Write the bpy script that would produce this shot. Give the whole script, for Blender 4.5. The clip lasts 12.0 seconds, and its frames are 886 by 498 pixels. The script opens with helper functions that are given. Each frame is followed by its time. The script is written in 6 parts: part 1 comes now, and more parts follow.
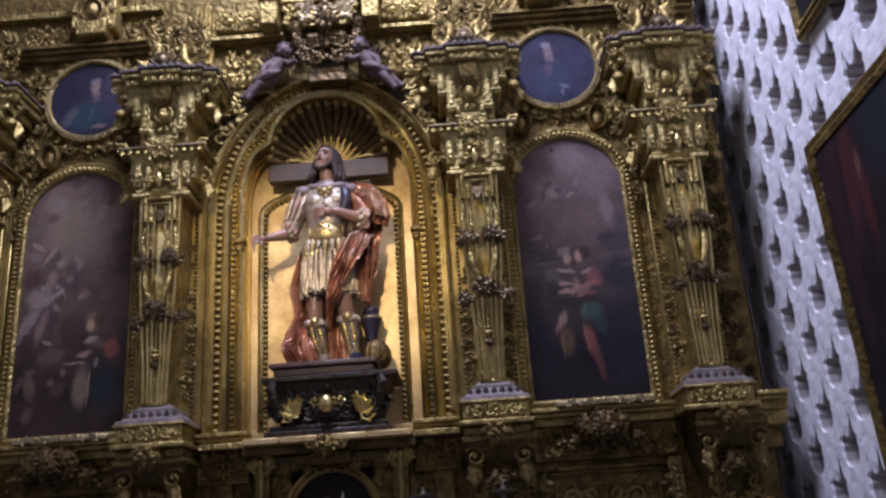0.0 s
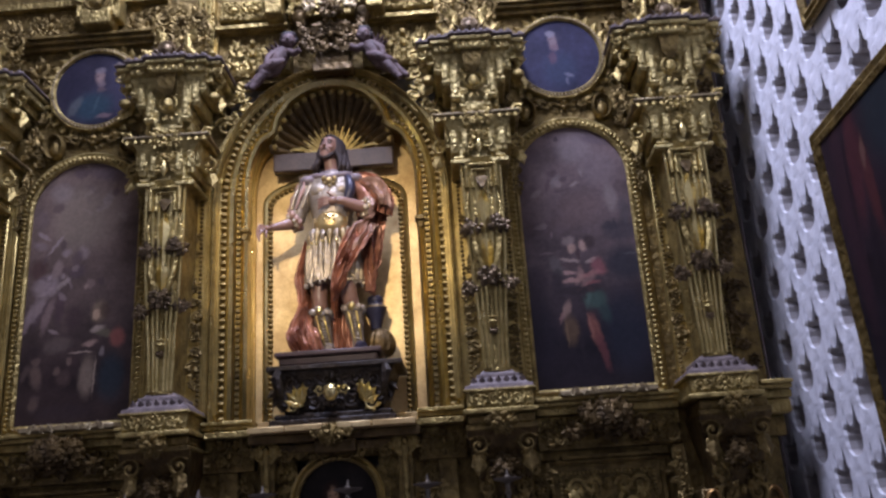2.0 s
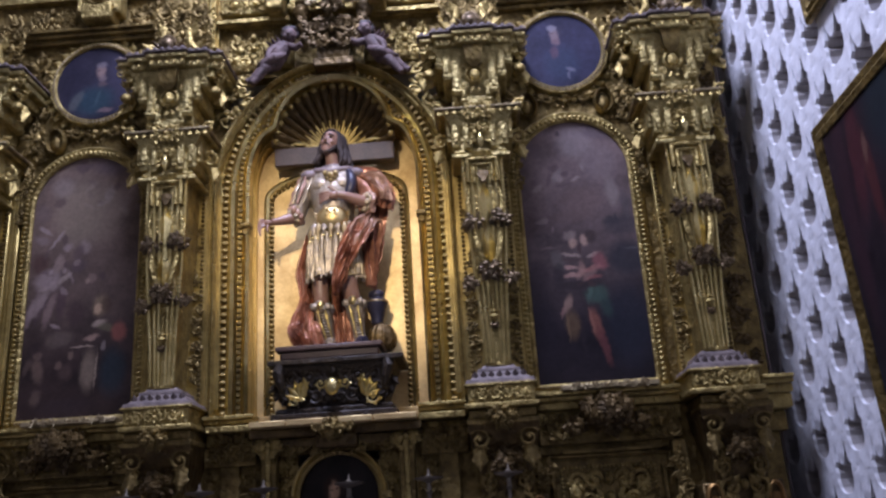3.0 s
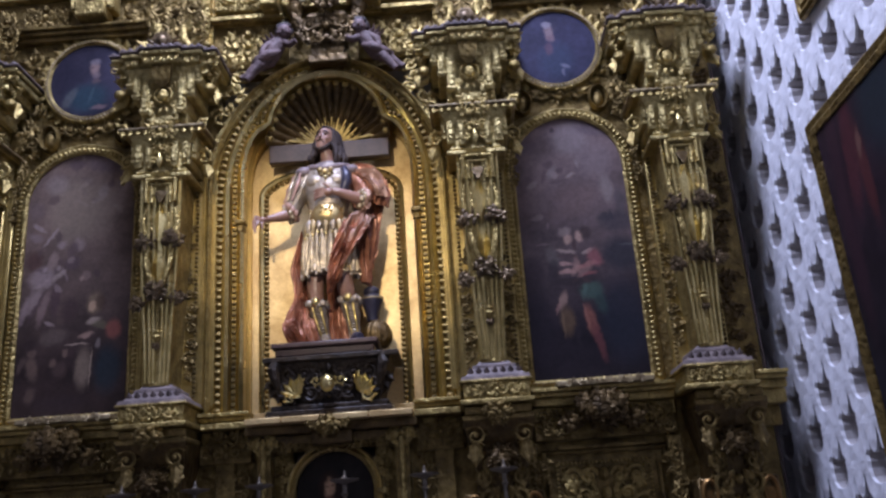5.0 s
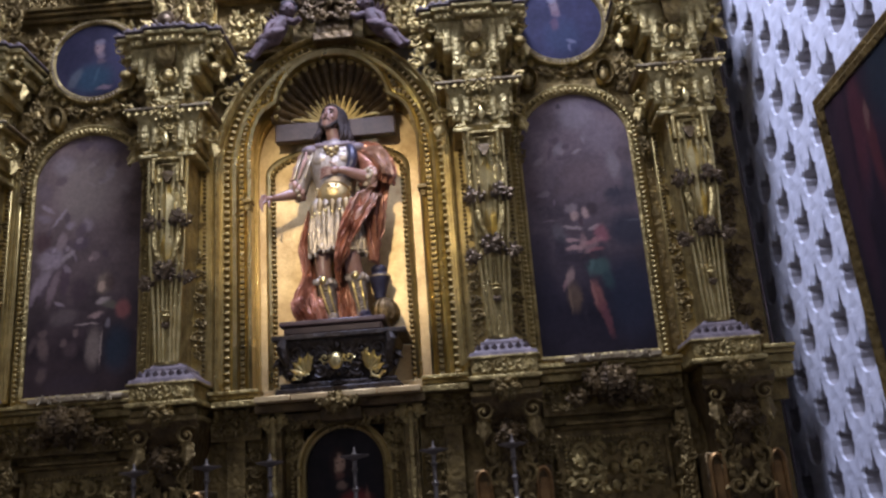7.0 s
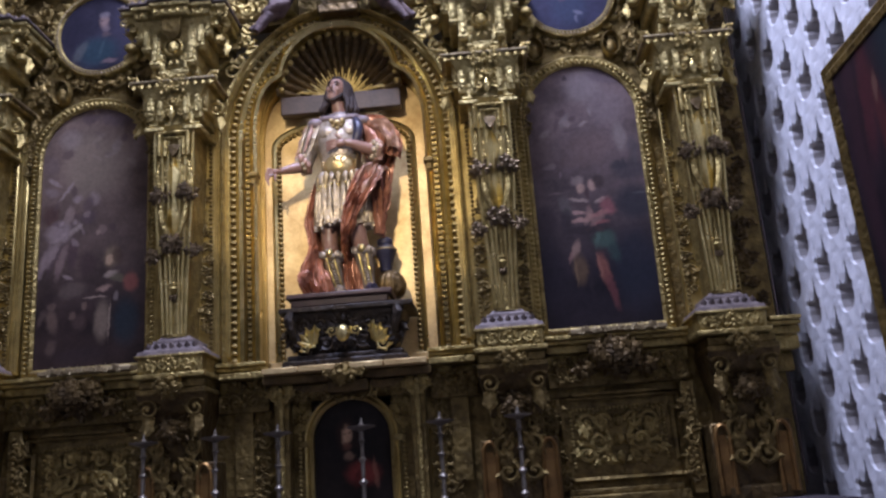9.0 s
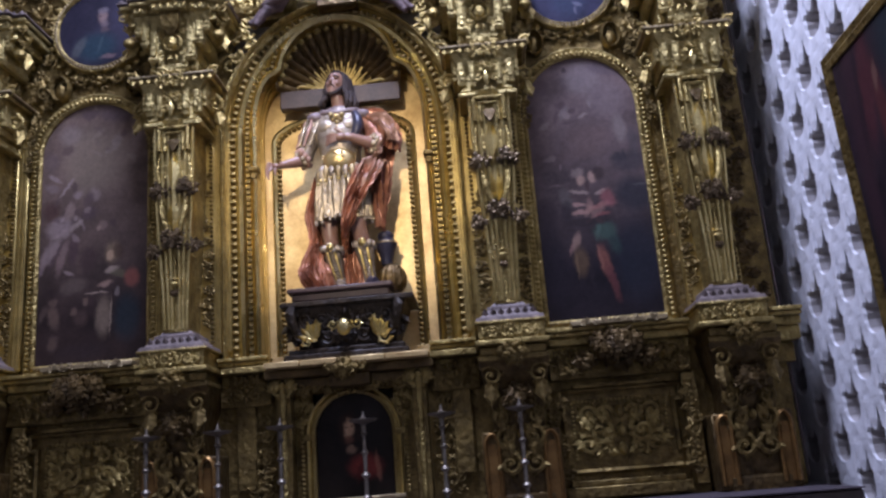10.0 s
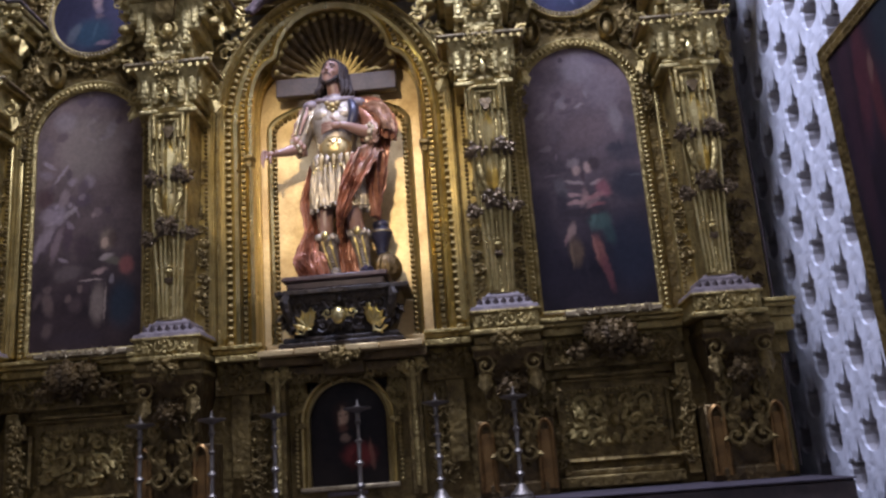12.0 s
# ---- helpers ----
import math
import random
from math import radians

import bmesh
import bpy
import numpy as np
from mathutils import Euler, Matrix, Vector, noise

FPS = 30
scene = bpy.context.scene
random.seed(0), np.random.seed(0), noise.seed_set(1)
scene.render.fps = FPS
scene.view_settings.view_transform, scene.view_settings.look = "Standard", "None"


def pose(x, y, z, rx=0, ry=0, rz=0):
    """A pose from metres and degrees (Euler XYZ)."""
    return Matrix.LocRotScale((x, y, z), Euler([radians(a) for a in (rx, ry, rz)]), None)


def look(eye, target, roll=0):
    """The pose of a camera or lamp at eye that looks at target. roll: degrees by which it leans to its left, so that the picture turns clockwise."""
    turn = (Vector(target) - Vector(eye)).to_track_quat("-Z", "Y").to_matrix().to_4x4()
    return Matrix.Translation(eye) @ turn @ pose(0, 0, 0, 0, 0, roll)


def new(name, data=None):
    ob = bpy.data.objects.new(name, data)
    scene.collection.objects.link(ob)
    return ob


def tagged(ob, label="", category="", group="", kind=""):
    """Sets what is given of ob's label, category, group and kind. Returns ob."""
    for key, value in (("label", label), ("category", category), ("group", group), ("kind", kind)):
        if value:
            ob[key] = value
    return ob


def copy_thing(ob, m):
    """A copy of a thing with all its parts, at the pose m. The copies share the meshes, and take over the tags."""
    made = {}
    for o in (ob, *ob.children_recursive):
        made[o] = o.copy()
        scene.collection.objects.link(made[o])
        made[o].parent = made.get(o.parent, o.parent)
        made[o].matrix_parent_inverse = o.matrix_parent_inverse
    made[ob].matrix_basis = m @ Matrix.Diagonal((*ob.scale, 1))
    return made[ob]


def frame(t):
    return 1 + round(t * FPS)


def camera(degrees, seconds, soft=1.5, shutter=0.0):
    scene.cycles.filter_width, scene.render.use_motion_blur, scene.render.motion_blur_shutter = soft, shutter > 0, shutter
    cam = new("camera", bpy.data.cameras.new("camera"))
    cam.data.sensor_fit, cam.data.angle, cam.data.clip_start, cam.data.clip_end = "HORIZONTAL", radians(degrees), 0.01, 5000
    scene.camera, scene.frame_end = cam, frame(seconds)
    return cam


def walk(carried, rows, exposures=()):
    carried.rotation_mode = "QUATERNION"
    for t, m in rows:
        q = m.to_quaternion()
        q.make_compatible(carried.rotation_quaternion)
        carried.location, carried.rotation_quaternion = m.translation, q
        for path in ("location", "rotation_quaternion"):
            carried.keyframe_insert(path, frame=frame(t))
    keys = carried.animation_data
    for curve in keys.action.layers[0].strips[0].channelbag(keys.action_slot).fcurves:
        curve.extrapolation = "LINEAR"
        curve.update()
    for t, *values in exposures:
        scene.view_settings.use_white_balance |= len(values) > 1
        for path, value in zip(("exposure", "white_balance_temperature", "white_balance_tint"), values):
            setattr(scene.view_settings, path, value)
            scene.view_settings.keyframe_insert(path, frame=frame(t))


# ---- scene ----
# ---- camera and walk ----
cam = camera(54.0, 12.0, soft=2.5)
# seconds, place, then yaw, upward tilt and lean in degrees
WAY = [
    (0, 0.001, -6.495, 1.629, 0.85, 19.30, 3.92),
    (0.5, 0.005, -6.490, 1.623, 0.92, 19.26, 3.79),
    (1, 0.005, -6.498, 1.629, 1.06, 18.98, 3.93),
    (1.5, -0.001, -6.497, 1.618, 1.07, 18.91, 3.96),
    (2, 0.002, -6.501, 1.623, 1.21, 18.65, 3.80),
    (2.5, -0.001, -6.498, 1.624, 1.31, 18.44, 3.73),
    (3, 0.005, -6.496, 1.616, 1.35, 18.37, 3.73),
    (5, -0.002, -6.495, 1.607, 0.96, 18.20, 3.97),
    (5.5, 0.004, -6.503, 1.612, 1.13, 17.96, 3.94),
    (6, -0.003, -6.505, 1.604, 1.44, 17.60, 3.92),
    (6.5, -0.003, -6.504, 1.601, 1.53, 17.19, 4.04),
    (7, -0.008, -6.506, 1.602, 1.49, 16.76, 4.30),
    (9, -0.003, -6.509, 1.582, 2.08, 15.16, 4.23),
    (9.5, -0.003, -6.503, 1.574, 2.16, 14.97, 4.42),
    (10, 0.001, -6.509, 1.577, 2.19, 14.75, 4.63),
    (10.5, -0.001, -6.510, 1.579, 2.07, 14.54, 4.32),
    (11, -0.008, -6.508, 1.570, 1.92, 14.49, 4.51),
    (11.5, 0.005, -6.507, 1.567, 1.97, 14.31, 4.47),
    (12, 0.005, -6.506, 1.564, 1.95, 14.14, 4.34),
]


def held(x, y, z, yaw, tilt, lean):
    return pose(x, y, z, 0, 0, yaw) @ pose(0, 0, 0, 90 + tilt) @ pose(0, 0, 0, 0, 0, -lean)


walk(cam, [(t, held(*row)) for t, *row in WAY], [(0, -0.18, 6550, 20), (2.5, -0.11, 6300, 19), (5.5, -0.07, 6050, 17), (9.5, 0.02, 6150, 18), (12, 0.06, 6150, 17)])

# ---- world and lamps ----
world = bpy.data.worlds.new("chapel_world")
scene.world = world
world.use_nodes = True
sky = world.node_tree.nodes.new("ShaderNodeTexSky")
sky.sky_type, sky.sun_disc = "NISHITA", False
sky.sun_elevation, sky.sun_rotation = radians(40), radians(200)
world.node_tree.links.new(sky.outputs[0], world.node_tree.nodes["Background"].inputs[0])
world.node_tree.nodes["Background"].inputs[1].default_value = 0.1


def area_lamp(name, eye, target, sx, sy, watts, colour):
    data = bpy.data.lights.new(name, "AREA")
    data.shape, data.size, data.size_y, data.energy, data.color = "RECTANGLE", sx, sy, watts, colour
    ob = new(name, data)
    ob.matrix_world = look(eye, target)
    return ob


def spot_lamp(name, eye, target, degrees, watts, colour, radius=0.05, blend=0.5):
    data = bpy.data.lights.new(name, "SPOT")
    data.spot_size, data.spot_blend, data.energy, data.color = radians(degrees), blend, watts, colour
    data.shadow_soft_size = radius
    ob = new(name, data)
    ob.matrix_world = look(eye, target)
    return ob


area_lamp("lantern_daylight", (-0.85, -2.7, 9.85), (0.3, -2.2, 0.0), 2.2, 2.2, 880, (0.63, 0.70, 1.0))
spot_lamp("niche_spotlight", (-1.25, -5.6, 5.2), (-0.98, 0.2, 3.92), 25, 860, (1.0, 0.85, 0.62), 0.14, 0.8)

# ---- materials ----


def nodes_of(name):
    m = bpy.data.materials.new(name)
    m.use_nodes = True
    nt = m.node_tree
    return m, nt, nt.nodes["Principled BSDF"]


def noise_node(nt, scale, detail=4.0, rough=0.6, coords=None):
    n = nt.nodes.new("ShaderNodeTexNoise")
    n.inputs["Scale"].default_value, n.inputs["Detail"].default_value = scale, detail
    n.inputs["Roughness"].default_value = rough
    if coords is None:
        coords = nt.nodes.new("ShaderNodeTexCoord").outputs["Object"]
    nt.links.new(coords, n.inputs["Vector"])
    return n


def ramp_node(nt, source, stops):
    r = nt.nodes.new("ShaderNodeValToRGB")
    els = r.color_ramp.elements
    while len(els) < len(stops):
        els.new(0.5)
    for e, (at, col) in zip(els, stops):
        e.position, e.color = at, (*col, 1)
    nt.links.new(source, r.inputs[0])
    return r


def mix_node(nt, factor, a, b, blend="MIX"):
    m = nt.nodes.new("ShaderNodeMix")
    m.data_type, m.blend_type = "RGBA", blend
    for key, v in ((0, factor), (6, a), (7, b)):
        if isinstance(v, (int, float)):
            m.inputs[key].default_value = v
        elif isinstance(v, tuple):
            m.inputs[key].default_value = (*v, 1)
        else:
            nt.links.new(v, m.inputs[key])
    return m.outputs[2]


def bump_node(nt, bsdf, height, strength=0.3, distance=0.01):
    b = nt.nodes.new("ShaderNodeBump")
    b.inputs["Strength"].default_value, b.inputs["Distance"].default_value = strength, distance
    nt.links.new(height, b.inputs["Height"])
    nt.links.new(b.outputs[0], bsdf.inputs["Normal"])


def plain(name, low, high, rough=0.6, metal=0.0, scale=9.0, fine=60.0, bump=0.2, dist=0.006, rough_spread=0.12, relief=0):
    """A surface between two colours, in large stains and fine grain."""
    m, nt, bsdf = nodes_of(name)
    tc = nt.nodes.new("ShaderNodeTexCoord").outputs["Object"]
    big, small = noise_node(nt, scale, 5, 0.62, tc), noise_node(nt, fine, 3, 0.7, tc)
    add = nt.nodes.new("ShaderNodeMath")
    add.operation = "MULTIPLY_ADD"
    nt.links.new(small.outputs[0], add.inputs[0])
    add.inputs[1].default_value = 0.35
    nt.links.new(big.outputs[0], add.inputs[2])
    col = ramp_node(nt, add.outputs[0], [(0.42, low), (0.86, high)])
    nt.links.new(col.outputs[0], bsdf.inputs["Base Color"])
    rr = nt.nodes.new("ShaderNodeMapRange")
    rr.inputs[3].default_value, rr.inputs[4].default_value = rough + rough_spread, rough - rough_spread
    nt.links.new(big.outputs[0], rr.inputs[0])
    nt.links.new(rr.outputs[0], bsdf.inputs["Roughness"])
    bsdf.inputs["Metallic"].default_value = metal
    height = small.outputs[0]
    if relief:
        carve = nt.nodes.new("ShaderNodeTexVoronoi")
        carve.feature = "SMOOTH_F1"
        carve.inputs["Scale"].default_value = relief
        swirl = noise_node(nt, relief * 0.35, 3, 0.6, tc)
        bend = nt.nodes.new("ShaderNodeVectorMath")
        bend.operation = "MULTIPLY_ADD"
        nt.links.new(swirl.outputs["Color"], bend.inputs[0])
        bend.inputs[1].default_value = (0.09, 0.09, 0.09)
        nt.links.new(tc, bend.inputs[2])
        nt.links.new(bend.outputs[0], carve.inputs["Vector"])
        sum_up = nt.nodes.new("ShaderNodeMath")
        sum_up.operation = "MULTIPLY_ADD"
        nt.links.new(small.outputs[0], sum_up.inputs[0])
        sum_up.inputs[1].default_value = 0.30
        nt.links.new(carve.outputs["Distance"], sum_up.inputs[2])
        height = sum_up.outputs[0]
    bump_node(nt, bsdf, height, bump, dist)
    return m


GOLD = plain("old_gilding", (0.16, 0.108, 0.032), (0.56, 0.425, 0.15), 0.47, 0.82, 9, 70, 0.6, 0.025, relief=32)
GOLD_BRIGHT = plain("burnished_gilding", (0.42, 0.315, 0.095), (0.88, 0.715, 0.31), 0.30, 1.0, 6, 50, 0.35, 0.012, relief=26)
# Paler copy of the old gilding: daylight on the capitals put into the colour.
GOLD_DAYLIT = plain("pale_daylit_gilding", (0.22, 0.165, 0.055), (0.64, 0.51, 0.205), 0.5, 0.75, 9, 70, 0.7, 0.025, relief=30)
# Worn gilding, with the shade of recessed and low parts put into the colour.
GOLD_DARK = plain("worn_shaded_gilding", (0.055, 0.034, 0.010), (0.31, 0.215, 0.066), 0.5, 0.7, 8, 50, 0.6, 0.02, relief=24)
GOLD_PLAIN = plain("plain_gilded_board", (0.24, 0.165, 0.046), (0.66, 0.505, 0.18), 0.40, 0.85, 5, 60, 0.4)
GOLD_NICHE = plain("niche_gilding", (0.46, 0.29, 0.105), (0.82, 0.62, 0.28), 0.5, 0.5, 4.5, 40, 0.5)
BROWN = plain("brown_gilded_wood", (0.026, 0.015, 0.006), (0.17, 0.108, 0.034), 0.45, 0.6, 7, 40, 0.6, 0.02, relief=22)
# Pale gesso; on pillar bases and abacus tops the toplight is painted in.
PALE = plain("pale_and_toplit_gesso", (0.065, 0.046, 0.040), (0.26, 0.20, 0.172), 0.6, 0.1, 9, 60, 0.3)
# Paler gilding; on top edges and ledges it carries light from above.
DUSTY_LIT = plain("dusty_lit_gilding", (0.17, 0.12, 0.060), (0.52, 0.41, 0.22), 0.48, 0.6, 9, 60, 0.3)
STUCCO = plain("white_stucco", (0.66, 0.645, 0.64), (0.90, 0.89, 0.89), 0.88, 0.0, 6, 35, 0.6, 0.03, relief=11)
PLASTER = plain("pale_grey_plaster", (0.30, 0.28, 0.26), (0.46, 0.435, 0.405), 0.85, 0.0, 3, 30, 0.4, 0.01)
WOOD_DARK = plain("dark_wood", (0.030, 0.020, 0.016), (0.085, 0.058, 0.045), 0.42, 0.0, 5, 40, 0.3)
STONE = plain("floor_stone", (0.05, 0.045, 0.042), (0.13, 0.115, 0.105), 0.5, 0.0, 2, 30, 0.3)
SILVER = plain("worn_silver", (0.12, 0.10, 0.078), (0.36, 0.315, 0.25), 0.46, 0.85, 12, 80, 0.2)
CLOTH = plain("violet_brown_cloth", (0.035, 0.026, 0.028), (0.085, 0.066, 0.072), 0.8, 0.0, 5, 90, 0.3)

# ---- mesh helpers ----


class Shape:
    """Gathers vertices and faces; each face keeps a material slot."""

    def __init__(self):
        self.v, self.f, self.m, self.n = [], [], [], 0

    def add(self, verts, faces, slot=0):
        verts = np.asarray(verts, float)
        self.v.append(verts)
        off = self.n
        self.f += [tuple(int(i) + off for i in q) for q in faces]
        self.m += [slot] * len(faces)
        self.n += len(verts)
        return self

    def loft(self, rings, slot=0, closed=True, caps=True):
        rings = [np.asarray(r, float) for r in rings]
        k, faces = len(rings[0]), []
        for a in range(len(rings) - 1):
            for j in range(k if closed else k - 1):
                j2 = (j + 1) % k
                faces.append((a * k + j, a * k + j2, (a + 1) * k + j2, (a + 1) * k + j))
        if caps and closed:
            faces.append(tuple(range(k))[::-1])
            faces.append(tuple((len(rings) - 1) * k + j for j in range(k)))
        return self.add(np.concatenate(rings), faces, slot)

    def ball(self, c, r, slot=0, seg=8, rings=5, turn=None):
        r = (r, r, r) if isinstance(r, (int, float)) else r
        pts = [(0, 0, -1)]
        for i in range(1, rings):
            a = -math.pi / 2 + math.pi * i / rings
            pts += [(math.cos(a) * math.cos(b), math.cos(a) * math.sin(b), math.sin(a)) for b in np.arange(seg) * 2 * math.pi / seg]
        pts.append((0, 0, 1))
        v = np.array(pts) * np.array(r)
        if turn is not None:
            v = v @ np.array(turn.to_3x3()).T
        f = [(0, 1 + (j + 1) % seg, 1 + j) for j in range(seg)]
        for i in range(rings - 2):
            a, b = 1 + i * seg, 1 + (i + 1) * seg
            f += [(a + j, a + (j + 1) % seg, b + (j + 1) % seg, b + j) for j in range(seg)]
        last = len(pts) - 1
        a = 1 + (rings - 2) * seg
        f += [(a + j, a + (j + 1) % seg, last) for j in range(seg)]
        return self.add(v + np.array(c), f, slot)

    def tube(self, pts, radii, slot=0, seg=6, flat=1.0, up=(0, 1, 0)):
        """A rod along pts; flat squeezes it along up."""
        pts = [Vector(p) for p in pts]
        rings, up = [], Vector(up)
        for i, p in enumerate(pts):
            d = (pts[min(i + 1, len(pts) - 1)] - pts[max(i - 1, 0)]).normalized()
            s = d.cross(up)
            s = s.normalized() if s.length > 1e-4 else Vector((1, 0, 0))
            u = s.cross(d)
            r = radii[i] if hasattr(radii, "__len__") else radii
            rings.append([p + s * math.cos(a) * r + u * math.sin(a) * r * flat for a in np.arange(seg) * 2 * math.pi / seg])
        return self.loft(rings, slot)

    def box(self, x0, x1, y0, y1, z0, z1, c=0.006, slot=0):
        c = min(c, (x1 - x0) / 3, (y1 - y0) / 3, (z1 - z0) / 3)
        def ring(z, i):
            return [(x0 + i, y0 + c, z), (x0 + c, y0 + i, z), (x1 - c, y0 + i, z), (x1 - i, y0 + c, z),
                    (x1 - i, y1 - c, z), (x1 - c, y1 - i, z), (x0 + c, y1 - i, z), (x0 + i, y1 - c, z)]
        return self.loft([ring(z0, c), ring(z0 + c, 0), ring(z1 - c, 0), ring(z1, c)], slot)

    def turned(self, c, profile, seg=16, slot=0, square=False):
        """Profile rows (radius, z) turned about the upright axis at c."""
        rings = []
        for r, z in profile:
            if square:
                k = r * 0.86
                ring = [(-r, -k), (-k, -r), (k, -r), (r, -k), (r, k), (k, r), (-k, r), (-r, k)]
            else:
                ring = [(r * math.cos(a), r * math.sin(a)) for a in np.arange(seg) * 2 * math.pi / seg]
            rings.append([(c[0] + x, c[1] + y, c[2] + z) for x, y in ring])
        return self.loft(rings, slot)

    def sweep(self, path, profile, slot=0, closed=False):
        """Profile rows (outward, forward) drawn along a path of (x, z) rows; forward is -y."""
        p = [np.array(q, float) for q in path]
        rings, k = [], len(p)
        for i in range(k):
            a = p[(i - 1) % k] if closed or i else p[i]
            b = p[(i + 1) % k] if closed or i < k - 1 else p[i]
            d1, d2 = p[i] - a, b - p[i]
            n1 = np.array([-d1[1], d1[0]]) / (np.linalg.norm(d1) or 1)
            n2 = np.array([-d2[1], d2[0]]) / (np.linalg.norm(d2) or 1)
            n = n1 + n2
            n = n / (np.linalg.norm(n) or 1)
            c = max(0.5, float(np.dot(n, n1 if np.any(n1) else n2)))
            rings.append([(p[i][0] + n[0] * o / c, -f, p[i][1] + n[1] * o / c) for o, f in profile])
        if closed:
            rings.append(rings[0])
        return self.loft(rings, slot, closed=True, caps=not closed)

    def beads(self, path, y, r, step, slot=0, long=1.0, closed=False):
        p = np.array(path, float)
        if closed:
            p = np.vstack([p, p[:1]])
        seg = np.linalg.norm(np.diff(p, axis=0), axis=1)
        run = np.concatenate([[0], np.cumsum(seg)])
        count = max(2, int(run[-1] / step))
        for s in (np.arange(count) + 0.5) * run[-1] / count:
            i = min(np.searchsorted(run, s) - 1, len(seg) - 1)
            q = p[i] + (p[i + 1] - p[i]) * (s - run[i]) / seg[i]
            a = math.atan2(*(p[i + 1] - p[i])[::-1])
            self.ball((q[0], y, q[1]), (r * long, r, r), slot, 6, 4, Matrix.Rotation(-a, 4, "Y"))
        return self

    def mirror(self, cx=0.0):
        v = np.concatenate(self.v)
        w = v.copy()
        w[:, 0] = 2 * cx - w[:, 0]
        f, m = list(self.f), list(self.m)
        self.add(w, [q[::-1] for q in f])
        self.m = m + m
        return self

    def move(self, x=0, y=0, z=0, s=1.0):
        self.v = [np.concatenate(self.v) * s + np.array((x, y, z))]
        return self

    def crumple(self, slots, amount, often):
        """Uneven dents on the faces of the given slots."""
        v = np.concatenate(self.v)
        for i in {i for q, m in zip(self.f, self.m) if m in slots for i in q}:
            d = noise.noise_vector(Vector(v[i]) * often) + noise.noise_vector(Vector(v[i]) * often * 2.3) * 0.4
            v[i] += np.array(d) * amount
        self.v = [v]
        return self

    def join(self, other, slot=None):
        off = self.n
        self.v += other.v
        self.f += [tuple(i + off for i in q) for q in other.f]
        self.m += other.m if slot is None else [slot] * len(other.m)
        self.n += other.n
        return self

    def mesh(self, name, mats, smooth=40):
        me = bpy.data.meshes.new(name)
        me.from_pydata(np.concatenate(self.v).tolist(), [], self.f)
        for m in mats if isinstance(mats, (list, tuple)) else [mats]:
            me.materials.append(m)
        me.polygons.foreach_set("material_index", self.m)
        bm = bmesh.new()
        bm.from_mesh(me)
        bmesh.ops.recalc_face_normals(bm, faces=bm.faces)
        bm.to_mesh(me)
        bm.free()
        if smooth:
            me.shade_smooth()
            me.set_sharp_from_angle(angle=radians(smooth))
        return me


def thing(name, label, category, group="", kind="", at=(0, 0, 0)):
    ob = new(name)
    ob.location = at
    ob.empty_display_size = 0.1
    return tagged(ob, label, category, group, kind)


def part(name, shape, material, parent, label="", smooth=40):
    ob = new(name, shape.mesh(name, material, smooth))
    ob.parent = parent
    if label:
        tagged(ob, label)
    return ob


def pearls(path, y, r, step, material, parent, name="pearl", long=1.0, closed=False):
    """Separate pearls along a path (x, z), all on one mesh, as pieces of the parent."""
    me = Shape().ball((0, 0, 0), (r * long, r, r), 0, 7, 5).mesh(name, material, 80)
    p = np.array(path, float)
    if closed:
        p = np.vstack([p, p[:1]])
    seg = np.linalg.norm(np.diff(p, axis=0), axis=1)
    run = np.concatenate([[0], np.cumsum(seg)])
    count = max(2, int(run[-1] / step))
    for s in (np.arange(count) + 0.5) * run[-1] / count:
        i = min(np.searchsorted(run, s) - 1, len(seg) - 1)
        q = p[i] + (p[i + 1] - p[i]) * (s - run[i]) / seg[i]
        a = math.atan2(*(p[i + 1] - p[i])[::-1])
        ob = new(name, me)
        ob.parent = parent
        ob.location, ob.rotation_euler = (q[0], y, q[1]), (0, -a, 0)


def solo(name, shape, material, label, category, kind="", group="", smooth=40):
    return tagged(new(name, shape.mesh(name, material, smooth)), label, category, group, kind)


def arch(cx, hw, z0, spring, rise, steps=24):
    """An upright outline with a round head, from the lower right round to the lower left."""
    pts = [(cx + hw, z0), (cx + hw, (z0 + spring) / 2), (cx + hw, spring)]
    pts += [(cx + hw * math.cos(a), spring + rise * math.sin(a)) for a in np.linspace(0, math.pi, steps)[1:-1]]
    return pts + [(cx - hw, spring), (cx - hw, (z0 + spring) / 2), (cx - hw, z0)]


def circle(cx, cz, r, steps=48):
    return [(cx + r * math.cos(a), cz + r * math.sin(a)) for a in np.arange(steps) * 2 * math.pi / steps]


def plate(shape, outline, y0, y1, slot=0):
    """A flat slab with the outline (x, z), from y0 back to y1."""
    k = len(outline)
    v = [(x, y0, z) for x, z in outline] + [(x, y1, z) for x, z in outline]
    f = [tuple(range(k)), tuple(range(2 * k - 1, k - 1, -1))]
    f += [(i, (i + 1) % k, k + (i + 1) % k, k + i) for i in range(k)]
    return shape.add(v, f, slot)


def band(shape, outer, inner, y0, y1, slot=0):
    """A flat frame between two outlines with as many points."""
    k = len(outer)
    v = [(x, y, z) for y in (y0, y1) for o in (outer, inner) for x, z in o]
    f = []
    for i in range(k - 1):
        f += [(i, i + 1, k + i + 1, k + i), (2 * k + i, 3 * k + i, 3 * k + i + 1, 2 * k + i + 1)]
        f += [(i, 2 * k + i, 2 * k + i + 1, i + 1), (k + i, k + i + 1, 3 * k + i + 1, 3 * k + i)]
    for i in (0, k - 1):
        f.append((i, k + i, 3 * k + i, 2 * k + i))
    return shape.add(v, f, slot)

